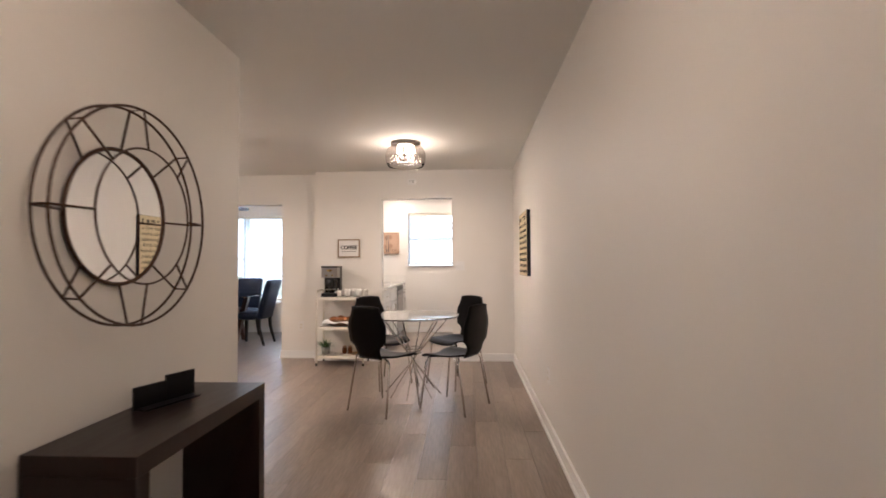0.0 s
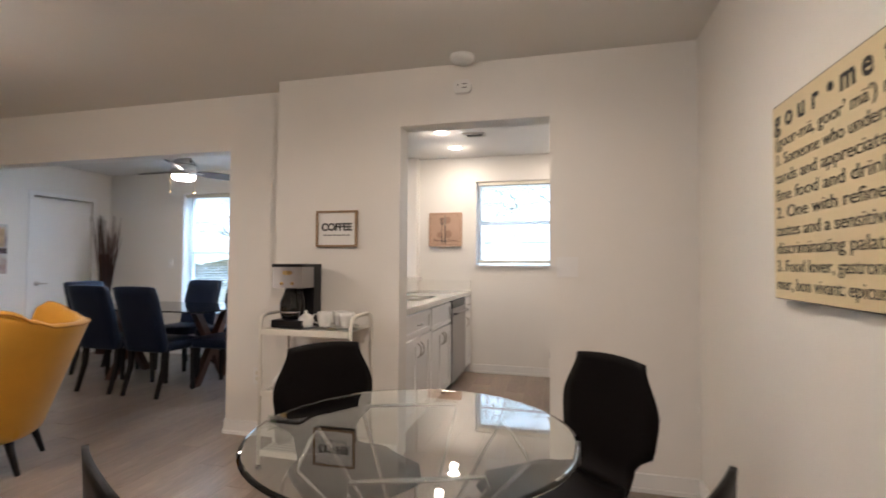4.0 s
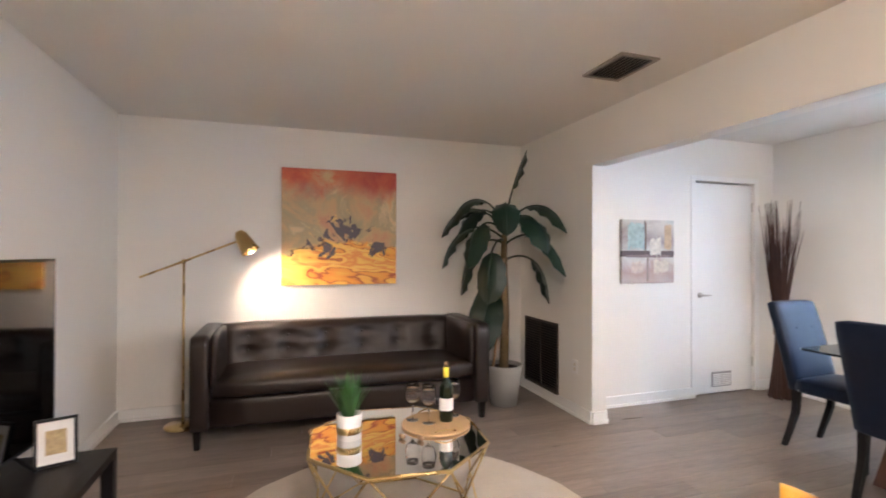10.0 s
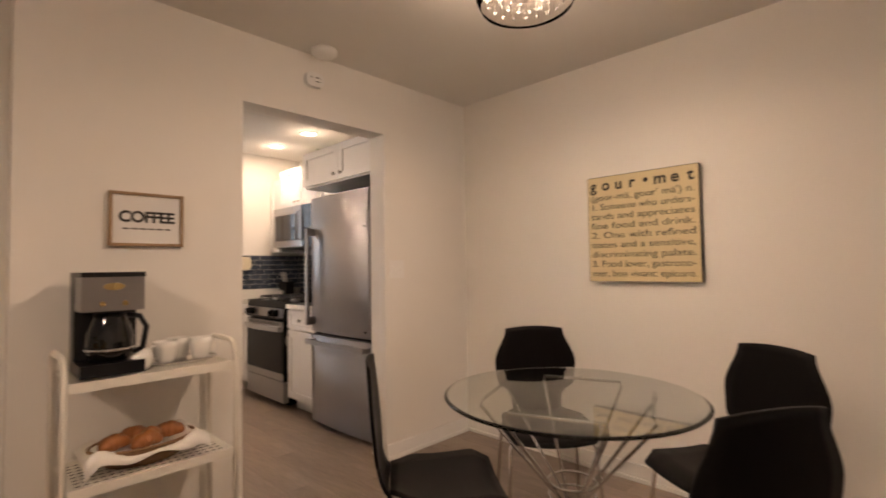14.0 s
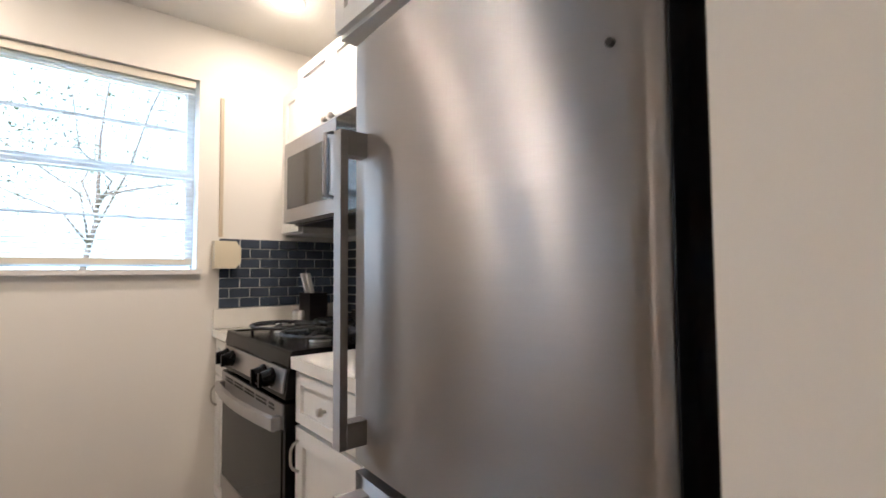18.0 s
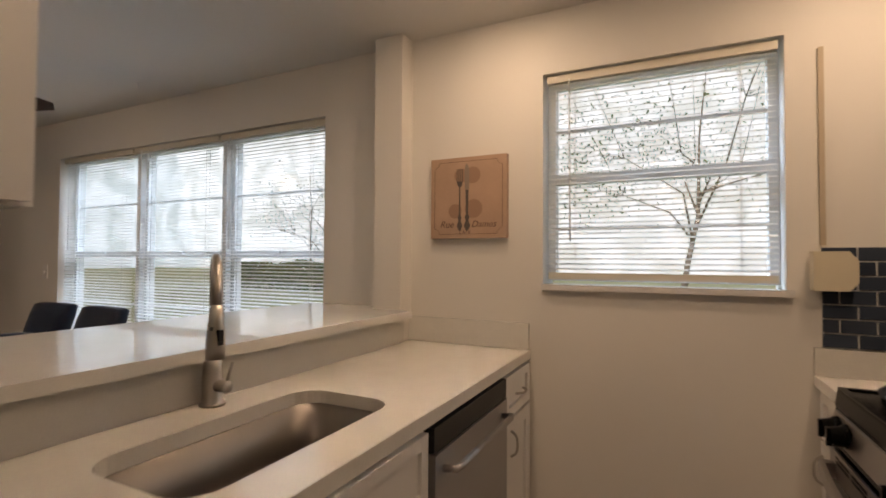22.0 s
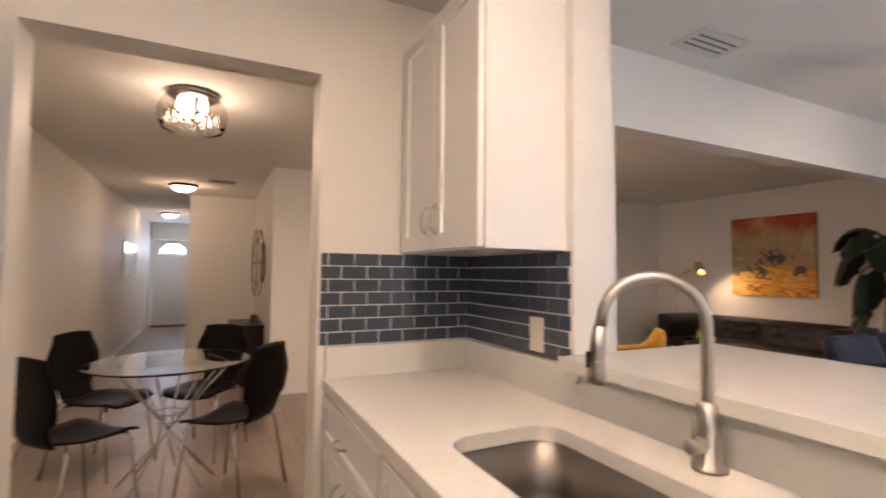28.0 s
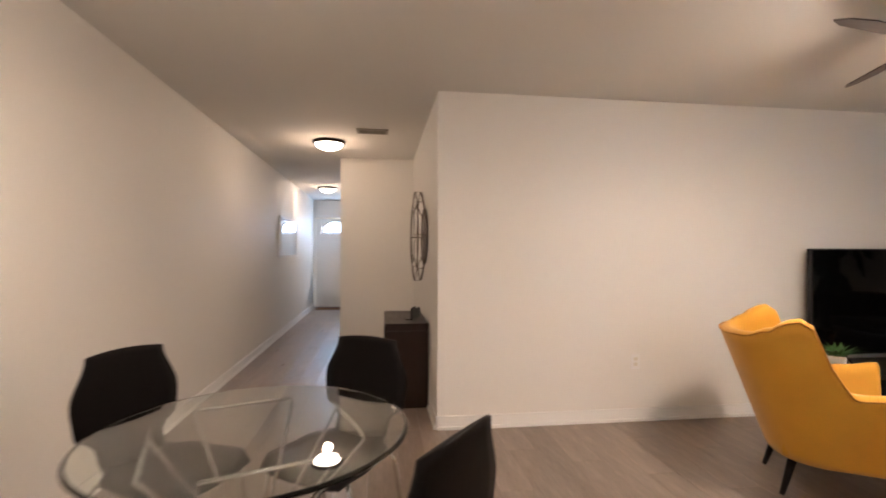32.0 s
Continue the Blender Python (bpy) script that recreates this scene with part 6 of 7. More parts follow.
part("boom", bm, M["brass"], fl_, "", True)
bm = bmesh.new()
bmesh.ops.create_uvsphere(bm, u_segments=10, v_segments=8, radius=0.018)
bmesh.ops.translate(bm, vec=(0, 0, 1.275), verts=bm.verts)
part("joint", bm, M["brass"], fl_, "", True)
bm = bmesh.new()
ax = [Vector((0.07, 0.40, 1.50)), Vector((0.115, 0.485, 1.355))]
tube(bm, [ax[0], ax[0].lerp(ax[1], 0.12), ax[1]], 0.05, 24, False, [0.030, 0.047, 0.072])
tube(bm, [ax[0], ax[0].lerp(ax[1], 0.14), ax[1]], 0.05, 24, False, [0.027, 0.044, 0.069])
tube(bm, [ax[0] + (ax[0] - ax[1]) * 0.03, ax[0] + (ax[1] - ax[0]) * 0.03], 0.030, 24)
part("shade", bm, M["brass"], fl_, "brass cone shade", True)
bm = bmesh.new()
bmesh.ops.create_uvsphere(bm, u_segments=14, v_segments=10, radius=0.032)
bmesh.ops.translate(bm, vec=ax[0].lerp(ax[1], 0.62), verts=bm.verts)
part("bulb", bm, glow("lit_lamp_bulb", (1.0, 0.82, 0.55), 12), fl_, "glowing bulb", True)

# paintings
def art(name, ramp, dark, seed, swirl):
    m = bpy.data.materials.new(name)
    m.use_nodes = True
    n, l = m.node_tree.nodes, m.node_tree.links
    b = n["Principled BSDF"]
    b.inputs["Roughness"].default_value = 0.5
    tc = n.new("ShaderNodeTexCoord")
    mp = n.new("ShaderNodeMapping")
    mp.inputs["Location"].default_value = (seed, seed * 0.7, 0)
    l.new(tc.outputs["Object"], mp.inputs[0])
    nz = n.new("ShaderNodeTexNoise")
    nz.inputs["Scale"].default_value, nz.inputs["Detail"].default_value, nz.inputs["Distortion"].default_value = 3.2, 8, swirl
    l.new(mp.outputs[0], nz.inputs[0])
    sp_ = n.new("ShaderNodeSeparateXYZ")
    l.new(tc.outputs["Object"], sp_.inputs[0])
    ad = n.new("ShaderNodeMath")
    ad.operation = "MULTIPLY_ADD"
    l.new(nz.outputs["Fac"], ad.inputs[0])
    ad.inputs[1].default_value = 0.55
    l.new(sp_.outputs["Y"], ad.inputs[2])
    cr = n.new("ShaderNodeValToRGB")
    while len(cr.color_ramp.elements) < len(ramp):
        cr.color_ramp.elements.new(0.5)
    for e, (p, c) in zip(cr.color_ramp.elements, ramp):
        e.position, e.color = p, (*c, 1)
    sc = n.new("ShaderNodeMapRange")
    sc.inputs[1].default_value, sc.inputs[2].default_value = 0.2, 1.35
    l.new(ad.outputs[0], sc.inputs[0])
    l.new(sc.outputs[0], cr.inputs[0])
    n2 = n.new("ShaderNodeTexNoise")
    n2.inputs["Scale"].default_value, n2.inputs["Detail"].default_value, n2.inputs["Distortion"].default_value = 6.5, 9, 1.2
    l.new(mp.outputs[0], n2.inputs[0])
    band = n.new("ShaderNodeMath")
    band.operation = "COMPARE"
    l.new(sp_.outputs["Y"], band.inputs[0])
    band.inputs[1].default_value, band.inputs[2].default_value = dark[1], dark[2]
    gt = n.new("ShaderNodeMapRange")
    gt.inputs[1].default_value, gt.inputs[2].default_value = dark[3], dark[3] + 0.05
    l.new(n2.outputs["Fac"], gt.inputs[0])
    mk = n.new("ShaderNodeMath")
    mk.operation = "MULTIPLY"
    l.new(band.outputs[0], mk.inputs[0]), l.new(gt.outputs[0], mk.inputs[1])
    mx = n.new("ShaderNodeMix")
    mx.data_type = "RGBA"
    l.new(mk.outputs[0], mx.inputs["Factor"])
    l.new(cr.outputs[0], mx.inputs["A"])
    mx.inputs["B"].default_value = (*dark[0], 1)
    l.new(mx.outputs["Result"], b.inputs["Base Color"])
    bp = n.new("ShaderNodeBump")
    bp.inputs["Strength"].default_value = 0.25
    l.new(n2.outputs["Fac"], bp.inputs["Height"])
    l.new(bp.outputs[0], b.inputs["Normal"])
    return m


def warm_abstract():
    """Flowing yellow and orange below, dark and gold flakes in the middle, olive to red above."""
    m = bpy.data.materials.new("warm_abstract")
    m.use_nodes = True
    n, l = m.node_tree.nodes, m.node_tree.links
    b = n["Principled BSDF"]
    b.inputs["Roughness"].default_value = 0.45
    tc = n.new("ShaderNodeTexCoord")
    xyz = n.new("ShaderNodeSeparateXYZ")
    l.new(tc.outputs["Object"], xyz.inputs[0])

    def tex(scale, detail, distortion, shift, squash=(1, 1, 1)):
        mp, t = n.new("ShaderNodeMapping"), n.new("ShaderNodeTexNoise")
        mp.inputs["Location"].default_value, mp.inputs["Scale"].default_value = (shift, shift * 0.6, 0), squash
        l.new(tc.outputs["Object"], mp.inputs[0])
        l.new(mp.outputs[0], t.inputs[0])
        t.inputs["Scale"].default_value, t.inputs["Detail"].default_value, t.inputs["Distortion"].default_value = scale, detail, distortion
        t.inputs["Roughness"].default_value = 0.62
        return t.outputs["Fac"]

    def math_(op, p, q):
        k = n.new("ShaderNodeMath")
        k.operation = op
        for i, v in enumerate((p, q)):
            if isinstance(v, float):
                k.inputs[i].default_value = v
            else:
                l.new(v, k.inputs[i])
        return k.outputs[0]

    def step(v, lo, hi):
        k = n.new("ShaderNodeMapRange")
        k.interpolation_type = "SMOOTHSTEP"
        k.inputs[1].default_value, k.inputs[2].default_value = lo, hi
        l.new(v, k.inputs[0])
        return k.outputs[0]

    def ramp(v, stops):
        r = n.new("ShaderNodeValToRGB")
        while len(r.color_ramp.elements) < len(stops):
            r.color_ramp.elements.new(0.5)
        for e, (p, c) in zip(r.color_ramp.elements, stops):
            e.position, e.color = p, (*c, 1)
        l.new(v, r.inputs[0])
        return r.outputs[0]

    def blend(f, p, q):
        k = n.new("ShaderNodeMix")
        k.data_type = "RGBA"
        l.new(f, k.inputs["Factor"])
        l.new(p, k.inputs["A"])
        if isinstance(q, tuple):
            k.inputs["B"].default_value = (*q, 1)
        else:
            l.new(q, k.inputs["B"])
        return k.outputs["Result"]
    y = xyz.outputs["Y"]
    wob = tex(2.2, 4, 0.8, 1.3)
    height = math_("ADD", y, math_("MULTIPLY", math_("SUBTRACT", wob, 0.5), 0.5))
    low = ramp(tex(1.5, 2.5, 1.9, 7.1, (0.7, 2.3, 1)), [(0.30, (0.78, 0.42, 0.05)), (0.41, (0.76, 0.30, 0.03)), (0.445, (0.34, 0.06, 0.02)), (0.46, (0.80, 0.40, 0.05)), (0.54, (0.84, 0.54, 0.10)), (0.60, (0.70, 0.24, 0.04)), (0.68, (0.82, 0.50, 0.08))])
    high = ramp(tex(2.8, 6, 0.7, 4.2), [(0.34, (0.50, 0.24, 0.12)), (0.45, (0.50, 0.33, 0.15)), (0.53, (0.36, 0.29, 0.15)), (0.60, (0.58, 0.42, 0.22)), (0.70, (0.60, 0.28, 0.10))])
    red = ramp(tex(3.0, 5, 0.5, 2.0), [(0.35, (0.40, 0.04, 0.015)), (0.56, (0.55, 0.12, 0.03)), (0.68, (0.56, 0.34, 0.14))])
    col = blend(step(height, 0.30, 0.36), low, high)
    col = blend(step(height, 0.72, 0.96), col, red)
    flake = tex(5.5, 9, 0.9, 9.4)
    near = math_("SUBTRACT", 1.0, math_("ABSOLUTE", math_("MULTIPLY", math_("SUBTRACT", height, 0.45), 4.2), 0.0))
    side = math_("SUBTRACT", 1.0, math_("ABSOLUTE", math_("MULTIPLY", math_("SUBTRACT", xyz.outputs["X"], 0.55), 1.9), 0.0))
    core = math_("MINIMUM", near, side)
    mask = math_("ADD", flake, math_("MULTIPLY", core, 0.30))
    col = blend(step(mask, 0.68, 0.71), col, (0.085, 0.065, 0.07))
    gold = math_("ADD", tex(9.0, 8, 0.8, 5.5), math_("MULTIPLY", core, 0.10))
    col = blend(step(gold, 0.66, 0.69), col, (0.78, 0.50, 0.12))
    seam = math_("SUBTRACT", 0.010, math_("ABSOLUTE", math_("SUBTRACT", height, 0.33), 0.0))
    col = blend(step(math_("MULTIPLY", seam, step(flake, 0.47, 0.53)), 0.002, 0.005), col, (0.12, 0.06, 0.03))
    l.new(col, b.inputs["Base Color"])
    bp = n.new("ShaderNodeBump")
    bp.inputs["Strength"].default_value, bp.inputs["Distance"].default_value = 0.3, 0.004
    l.new(flake, bp.inputs["Height"])
    l.new(bp.outputs[0], b.inputs["Normal"])
    return m


pt = thing("painting", "square abstract canvas in red, orange and yellow over the sofa", "painting", pose(XS + 0.002, -2.16, 1.058, 90, 0, 90))
part("canvas", boxes((0, 1.015, 0, 1.028, 0, 0.038)), warm_abstract(), pt, "", False, 0.003)
pt = thing("painting", "small square abstract canvas in blue and cream by a door", "painting", pose(XC + 0.002, 0.672, 1.078, 90, 0, 90))
COOL = [(0.0, (0.55, 0.50, 0.46)), (0.18, (0.42, 0.30, 0.26)), (0.30, (0.60, 0.58, 0.54)), (0.44, (0.30, 0.24, 0.24)), (0.56, (0.62, 0.60, 0.56)), (0.68, (0.16, 0.34, 0.44)), (0.80, (0.58, 0.52, 0.42)), (0.92, (0.30, 0.36, 0.38)), (1.0, (0.46, 0.36, 0.22))]
part("canvas", boxes((0, 0.568, 0, 0.565, 0, 0.03)), art("cool_abstract", COOL, ((0.09, 0.06, 0.06), 0.26, 0.03, 0.40), 9.1, 0.9), pt, "", False, 0.003)
# uneven brush patches on the small canvas
for x0, x1, y0, y1, c in ((0.06, 0.24, 0.31, 0.53, (0.36, 0.47, 0.48)), (0.30, 0.42, 0.25, 0.40, (0.64, 0.60, 0.53)), (0.235, 0.262, 0.28, 0.55, (0.16, 0.12, 0.10)), (0.04, 0.53, 0.232, 0.252, (0.20, 0.14, 0.14)), (0.26, 0.285, 0.02, 0.24, (0.30, 0.24, 0.22)), (0.10, 0.22, 0.10, 0.19, (0.56, 0.47, 0.40)), (0.34, 0.50, 0.09, 0.20, (0.60, 0.54, 0.45)), (0.46, 0.54, 0.30, 0.52, (0.50, 0.36, 0.22))):
    bm = bmesh.new()
    n_, wob = 24, 0.035
    jag = lambda k, q: wob * noise.noise(Vector((k * 0.55, x0 * 31 + q, y0 * 17))) + 0.4 * wob * noise.noise(Vector((k * 1.9, x1 * 23 + q, y1 * 11)))
    thin = min(1.0, (y1 - y0) / 0.06)
    prism(bm, [(x0 + (x1 - x0) * k / n_, y0 + jag(k, 0) * thin) for k in range(n_ + 1)] + [(x1 - (x1 - x0) * k / n_, y1 + jag(n_ - k, 5 if thin == 1 else 0.3) * thin) for k in range(n_ + 1)], 0.0302, 0.0309)
    part("brush_patch", bm, mat("patch_paint", c, 0.6, vary=0.45, scale=26, grain=0.15), pt)

# banana palm
pm = thing("palm_plant", "tall artificial banana palm in a grey pot beside the sofa", "potted plant", pose(-7.30, -0.27, 0))
bm = bmesh.new()
lathe(bm, [(0, 0), (0.115, 0), (0.165, 0.34), (0.168, 0.355), (0.15, 0.355), (0.145, 0.32), (0, 0.32)], 32)
part("pot", bm, M["terra"], pm, "grey tapered pot", True)
bm = bmesh.new()
lathe(bm, [(0, 0.322), (0.144, 0.322), (0.1445, 0.3205)], 24)
part("soil", bm, mat("dark_soil", (0.03, 0.02, 0.014), 0.95, vary=0.3, bump=0.8), pm)
bm = bmesh.new()
tube(bm, [(0, 0, 0.32), (0.01, 0.01, 0.8), (0.0, 0.0, 1.30), (0.0, 0.01, 1.66)], 0.03, 12, True, [0.042, 0.036, 0.030, 0.022])
part("trunk", bm, mat("palm_trunk", (0.16, 0.11, 0.05), 0.7, vary=0.35, scale=12, stretch=(1, 1, 5), bump=0.6, bump_scale=40), pm, "brown fibrous trunk", True)
bm = bmesh.new()
tube(bm, [(0.03, -0.12, 0.32), (0.04, -0.05, 0.9), (0.02, -0.01, 1.3)], 0.012, 8)
part("side_stem", bm, M["oak"], pm, "", True)
M["palm"] = mat("banana_leaf", (0.007, 0.026, 0.014), 0.34, vary=0.35, scale=5, island=0.15, bump=0.25, bump_scale=50)


def banana_leaf(az, elev, length, width, droop, z0, stem=0.30):
    bm = bmesh.new()
    p = Vector((0.012 * math.cos(az), 0.012 * math.sin(az), z0))
    d = Vector((math.cos(az) * math.cos(elev), math.sin(az) * math.cos(elev), math.sin(elev)))
    side = Vector((-math.sin(az), math.cos(az), 0))
    n = 16
    cen = []
    for k in range(n + 1):
        cen.append((p.copy(), d.copy()))
        p = p + d * (length + stem) / n
        d = (d + Vector((0, 0, -droop / n * (1 + k / n)))).normalized()
    tube(bm, [c[0] for c in cen], 0.006, 6, True, [0.011 * (1 - 0.8 * k / n) for k in range(n + 1)])
    k0 = max(1, int(n * stem / (length + stem)))
    prev = None
    for k in range(k0, n + 1):
        t = (k - k0) / (n - k0)
        w_ = 1.2 * width * max(0.02, math.sin(math.pi * min(1, 0.06 + 0.94 * t)) ** 0.55) * (1 + 0.10 * noise.noise(Vector((k * 1.7, az * 5, 0))))
        c0, dd = cen[k]
        up = side.cross(dd).normalized() * -1
        wave = 0.012 * math.sin(k * 2.1 + az)
        row = [bm.verts.new(c0 + side * (s * w_) + up * (-abs(s) * 0.45 * w_ + (wave if abs(s) == 1 else 0))) for s in (-1, -0.5, 0, 0.5, 1)]
        if prev:
            for q in range(4):
                bm.faces.new((prev[q], prev[q + 1], row[q + 1], row[q]))
        prev = row
    for v_ in bm.verts:
        v_.co.y = min(v_.co.y, 0.40)
    part("leaf", bm, M["palm"], pm, "broad dark green leaf", True)


for az, el, ln, wd, dr, z in ((-2.05, 1.0, 0.46, 0.105, 2.3, 1.45), (-1.9, 0.7, 0.48, 0.11, 2.4, 1.38), (-1.2, 0.8, 0.42, 0.115, 3.2, 1.42), (0.95, 1.35, 0.34, 0.06, 0.5, 1.55), (0.6, 1.0, 0.48, 0.105, 2.2, 1.45), (0.25, 0.9, 0.46, 0.115, 2.5, 1.42), (0.5, 0.6, 0.50, 0.085, 2.0, 1.32), (-2.6, 1.0, 0.42, 0.10, 2.6, 1.48), (-0.9, 0.1, 0.42, 0.12, 3.8, 1.36), (-1.1, -0.3, 0.36, 0.115, 2.6, 1.14), (-0.4, 1.1, 0.40, 0.10, 3.0, 1.50), (-1.6, 1.15, 0.42, 0.10, 2.7, 1.50), (-1.5, -0.5, 0.46, 0.115, 1.6, 1.22), (-1.0, -0.7, 0.50, 0.12, 1.2, 1.18), (1.3, 0.5, 0.40, 0.09, 3.0, 1.28), (-2.3, 0.35, 0.46, 0.10, 3.2, 1.34)):
    banana_leaf(az, el, ln, wd, dr, z + (0.10 if z > 1.3 else 0.0))

# return air grille
gr = thing("return_grille", "large dark louvred return air grille low on the wall", "grille", pose(-7.70, YO - 0.001, 0.09, 90))
gm = mat("dark_grille", (0.055, 0.045, 0.04), 0.5, vary=0.15)
gw, gh = 0.60, 0.63
part("backing", boxes((0.02, gw - 0.02, 0.02, gh - 0.02, 0.001, 0.003)), M["black"], gr)
part("frame", boxes((0, gw, 0, 0.025, 0, 0.014), (0, gw, gh - 0.025, gh, 0, 0.014), (0, 0.025, 0.025, gh - 0.025, 0, 0.014), (gw - 0.025, gw, 0.025, gh - 0.025, 0, 0.014), (gw / 2 - 0.006, gw / 2 + 0.006, 0.025, gh - 0.025, 0, 0.013)), gm, gr, "", False, 0.002)
for k in range(24):
    bm = boxes((0.026, gw - 0.026, -0.008, 0.008, -0.0008, 0.0008))
    bmesh.ops.transform(bm, matrix=pose(0, 0.04 + k * (gh - 0.08) / 23, 0.008, 40), verts=bm.verts)
    part("slat", bm, gm, gr)


def ceiling_fan(x, y, turn, blade_top, label):
    f = thing("ceiling_fan", label, "ceiling fan", pose(x, y, H, 0, 0, turn))
    bm = bmesh.new()
    lathe(bm, [(0, 0), (0.088, 0), (0.092, -0.02), (0.078, -0.05), (0.066, -0.09), (0.07, -0.115), (0.10, -0.15), (0.115, -0.17), (0.118, -0.235), (0.108, -0.245), (0, -0.245)], 36)
    part("motor_housing", bm, M["nickel"], f, "", True)
    bm = bmesh.new()
    lathe(bm, [(0.119, -0.19), (0.1205, -0.19), (0.1205, -0.196), (0.119, -0.196)], 36)
    part("seam_ring", bm, M["black"], f)
    bm = bmesh.new()
    lathe(bm, [(0, -0.246), (0.120, -0.246), (0.124, -0.262), (0.118, -0.30), (0.11, -0.305), (0, -0.305)], 36)
    part("light_collar", bm, M["nickel"], f, "", True)
    bm = bmesh.new()
    lathe(bm, [(0.112, -0.306), (0.105, -0.335), (0.08, -0.352), (0.03, -0.360), (0, -0.361)], 32)
    part("light_bowl", bm, glow("lit_fan_bowl", (1.0, 0.90, 0.74), 55.0), f, "glowing frosted bowl", True)
    for k in range(3):
        a = radians(120 * k)
        c, s = math.cos(a), math.sin(a)
        bm = bmesh.new()
        nn = 10
        rows = []
        for i in range(nn + 1):
            t = i / nn
            r = 0.13 + 0.43 * t
            hw = lerp_table(t, [(0, 0.035), (0.3, 0.062), (0.8, 0.066), (1.0, 0.03)])
            rows.append([bm.verts.new((r * c - q * hw * s, r * s + q * hw * c, -0.262 - 0.34 * q * hw + z)) for q, z in ((-1, 0), (1, 0), (1, 0.006), (-1, 0.006))])
        for u, v in zip(rows, rows[1:]):
            for q in range(4):
                bm.faces.new((u[q], u[(q + 1) % 4], v[(q + 1) % 4], v[q]))
        bm.faces.new(rows[0][::-1]), bm.faces.new(rows[-1])
        bl = part("blade", bm, blade_top, f, "dark wooden blade")
        bm = bmesh.new()
        box(bm, 0.10, 0.19, -0.02, 0.02, -0.266, -0.262)
        bmesh.ops.transform(bm, matrix=pose(0, 0, 0, 0, 0, 120 * k), verts=bm.verts)
        part("blade_iron", bm, M["nickel"], bl)
    for sx in (-1, 1):
        bm = bmesh.new()
        tube(bm, [(sx * 0.118, 0.03, -0.27), (sx * 0.119, 0.03, -0.47)], 0.0018, 5)
        tube(bm, [(sx * 0.119, 0.03, -0.47), (sx * 0.119, 0.03, -0.478), (sx * 0.119, 0.03, -0.50)], 0.006, 8, True, [0.003, 0.008, 0.005])
        part("pull_chain", bm, M["brass"], f, "pull chain with a brass bob", True)
    return f


M["blade"] = mat("dark_walnut_blade", (0.040, 0.024, 0.018), 0.4, vary=0.3, scale=5, stretch=(3, 1, 1), grain=0.1)
ceiling_fan(-3.80, -1.70, 250, M["blade"], "brushed nickel flush ceiling fan with three dark blades, lit")
ceiling_fan(-4.60, 1.37, 60, M["blade"], "brushed nickel flush ceiling fan over the dining table, lit")

# ---- dining room ----
M["glass_black"] = mat("black_glass_top", (0.006, 0.006, 0.007), 0.05, vary=0.02, rough_vary=0.02)
dt = thing("dining_table", "dark glass-topped dining table on a brown wooden trestle", "dining table", pose(-4.76, 1.40, 0))
bm = bmesh.new()
prism(bm, rounded(-0.82, 0.82, -0.46, 0.46, 0.03, 3), 0.742, 0.755)
part("tabletop", bm, M["glass_black"], dt, "black glass top")
rw = mat("red_brown_wood", (0.085, 0.032, 0.018), 0.4, vary=0.3, scale=5, stretch=(1, 1, 5), grain=0.2)
for sx in (-0.52, 0.52):
    for s in (-1, 1):
        bm = boxes((-0.035, 0.035, -0.035, 0.035, 0.0, 0.86))
        bmesh.ops.transform(bm, matrix=pose(sx + s * 0.036, -s * 0.26, -0.01, -s * 31, 0, 0), verts=bm.verts)
        bmesh.ops.bisect_plane(bm, geom=bm.verts[:] + bm.edges[:] + bm.faces[:], plane_co=(0, 0, 0.0), plane_no=(0, 0, -1), clear_outer=True)
        bmesh.ops.bisect_plane(bm, geom=bm.verts[:] + bm.edges[:] + bm.faces[:], plane_co=(0, 0, 0.741), plane_no=(0, 0, 1), clear_outer=True)
        bmesh.ops.holes_fill(bm, edges=bm.edges[:])
        part("leg", bm, rw, dt, "crossed brown wooden leg")
part("stretcher", boxes((-0.52, 0.52, -0.03, 0.03, 0.34, 0.40)), rw, dt, "", False, 0.004)


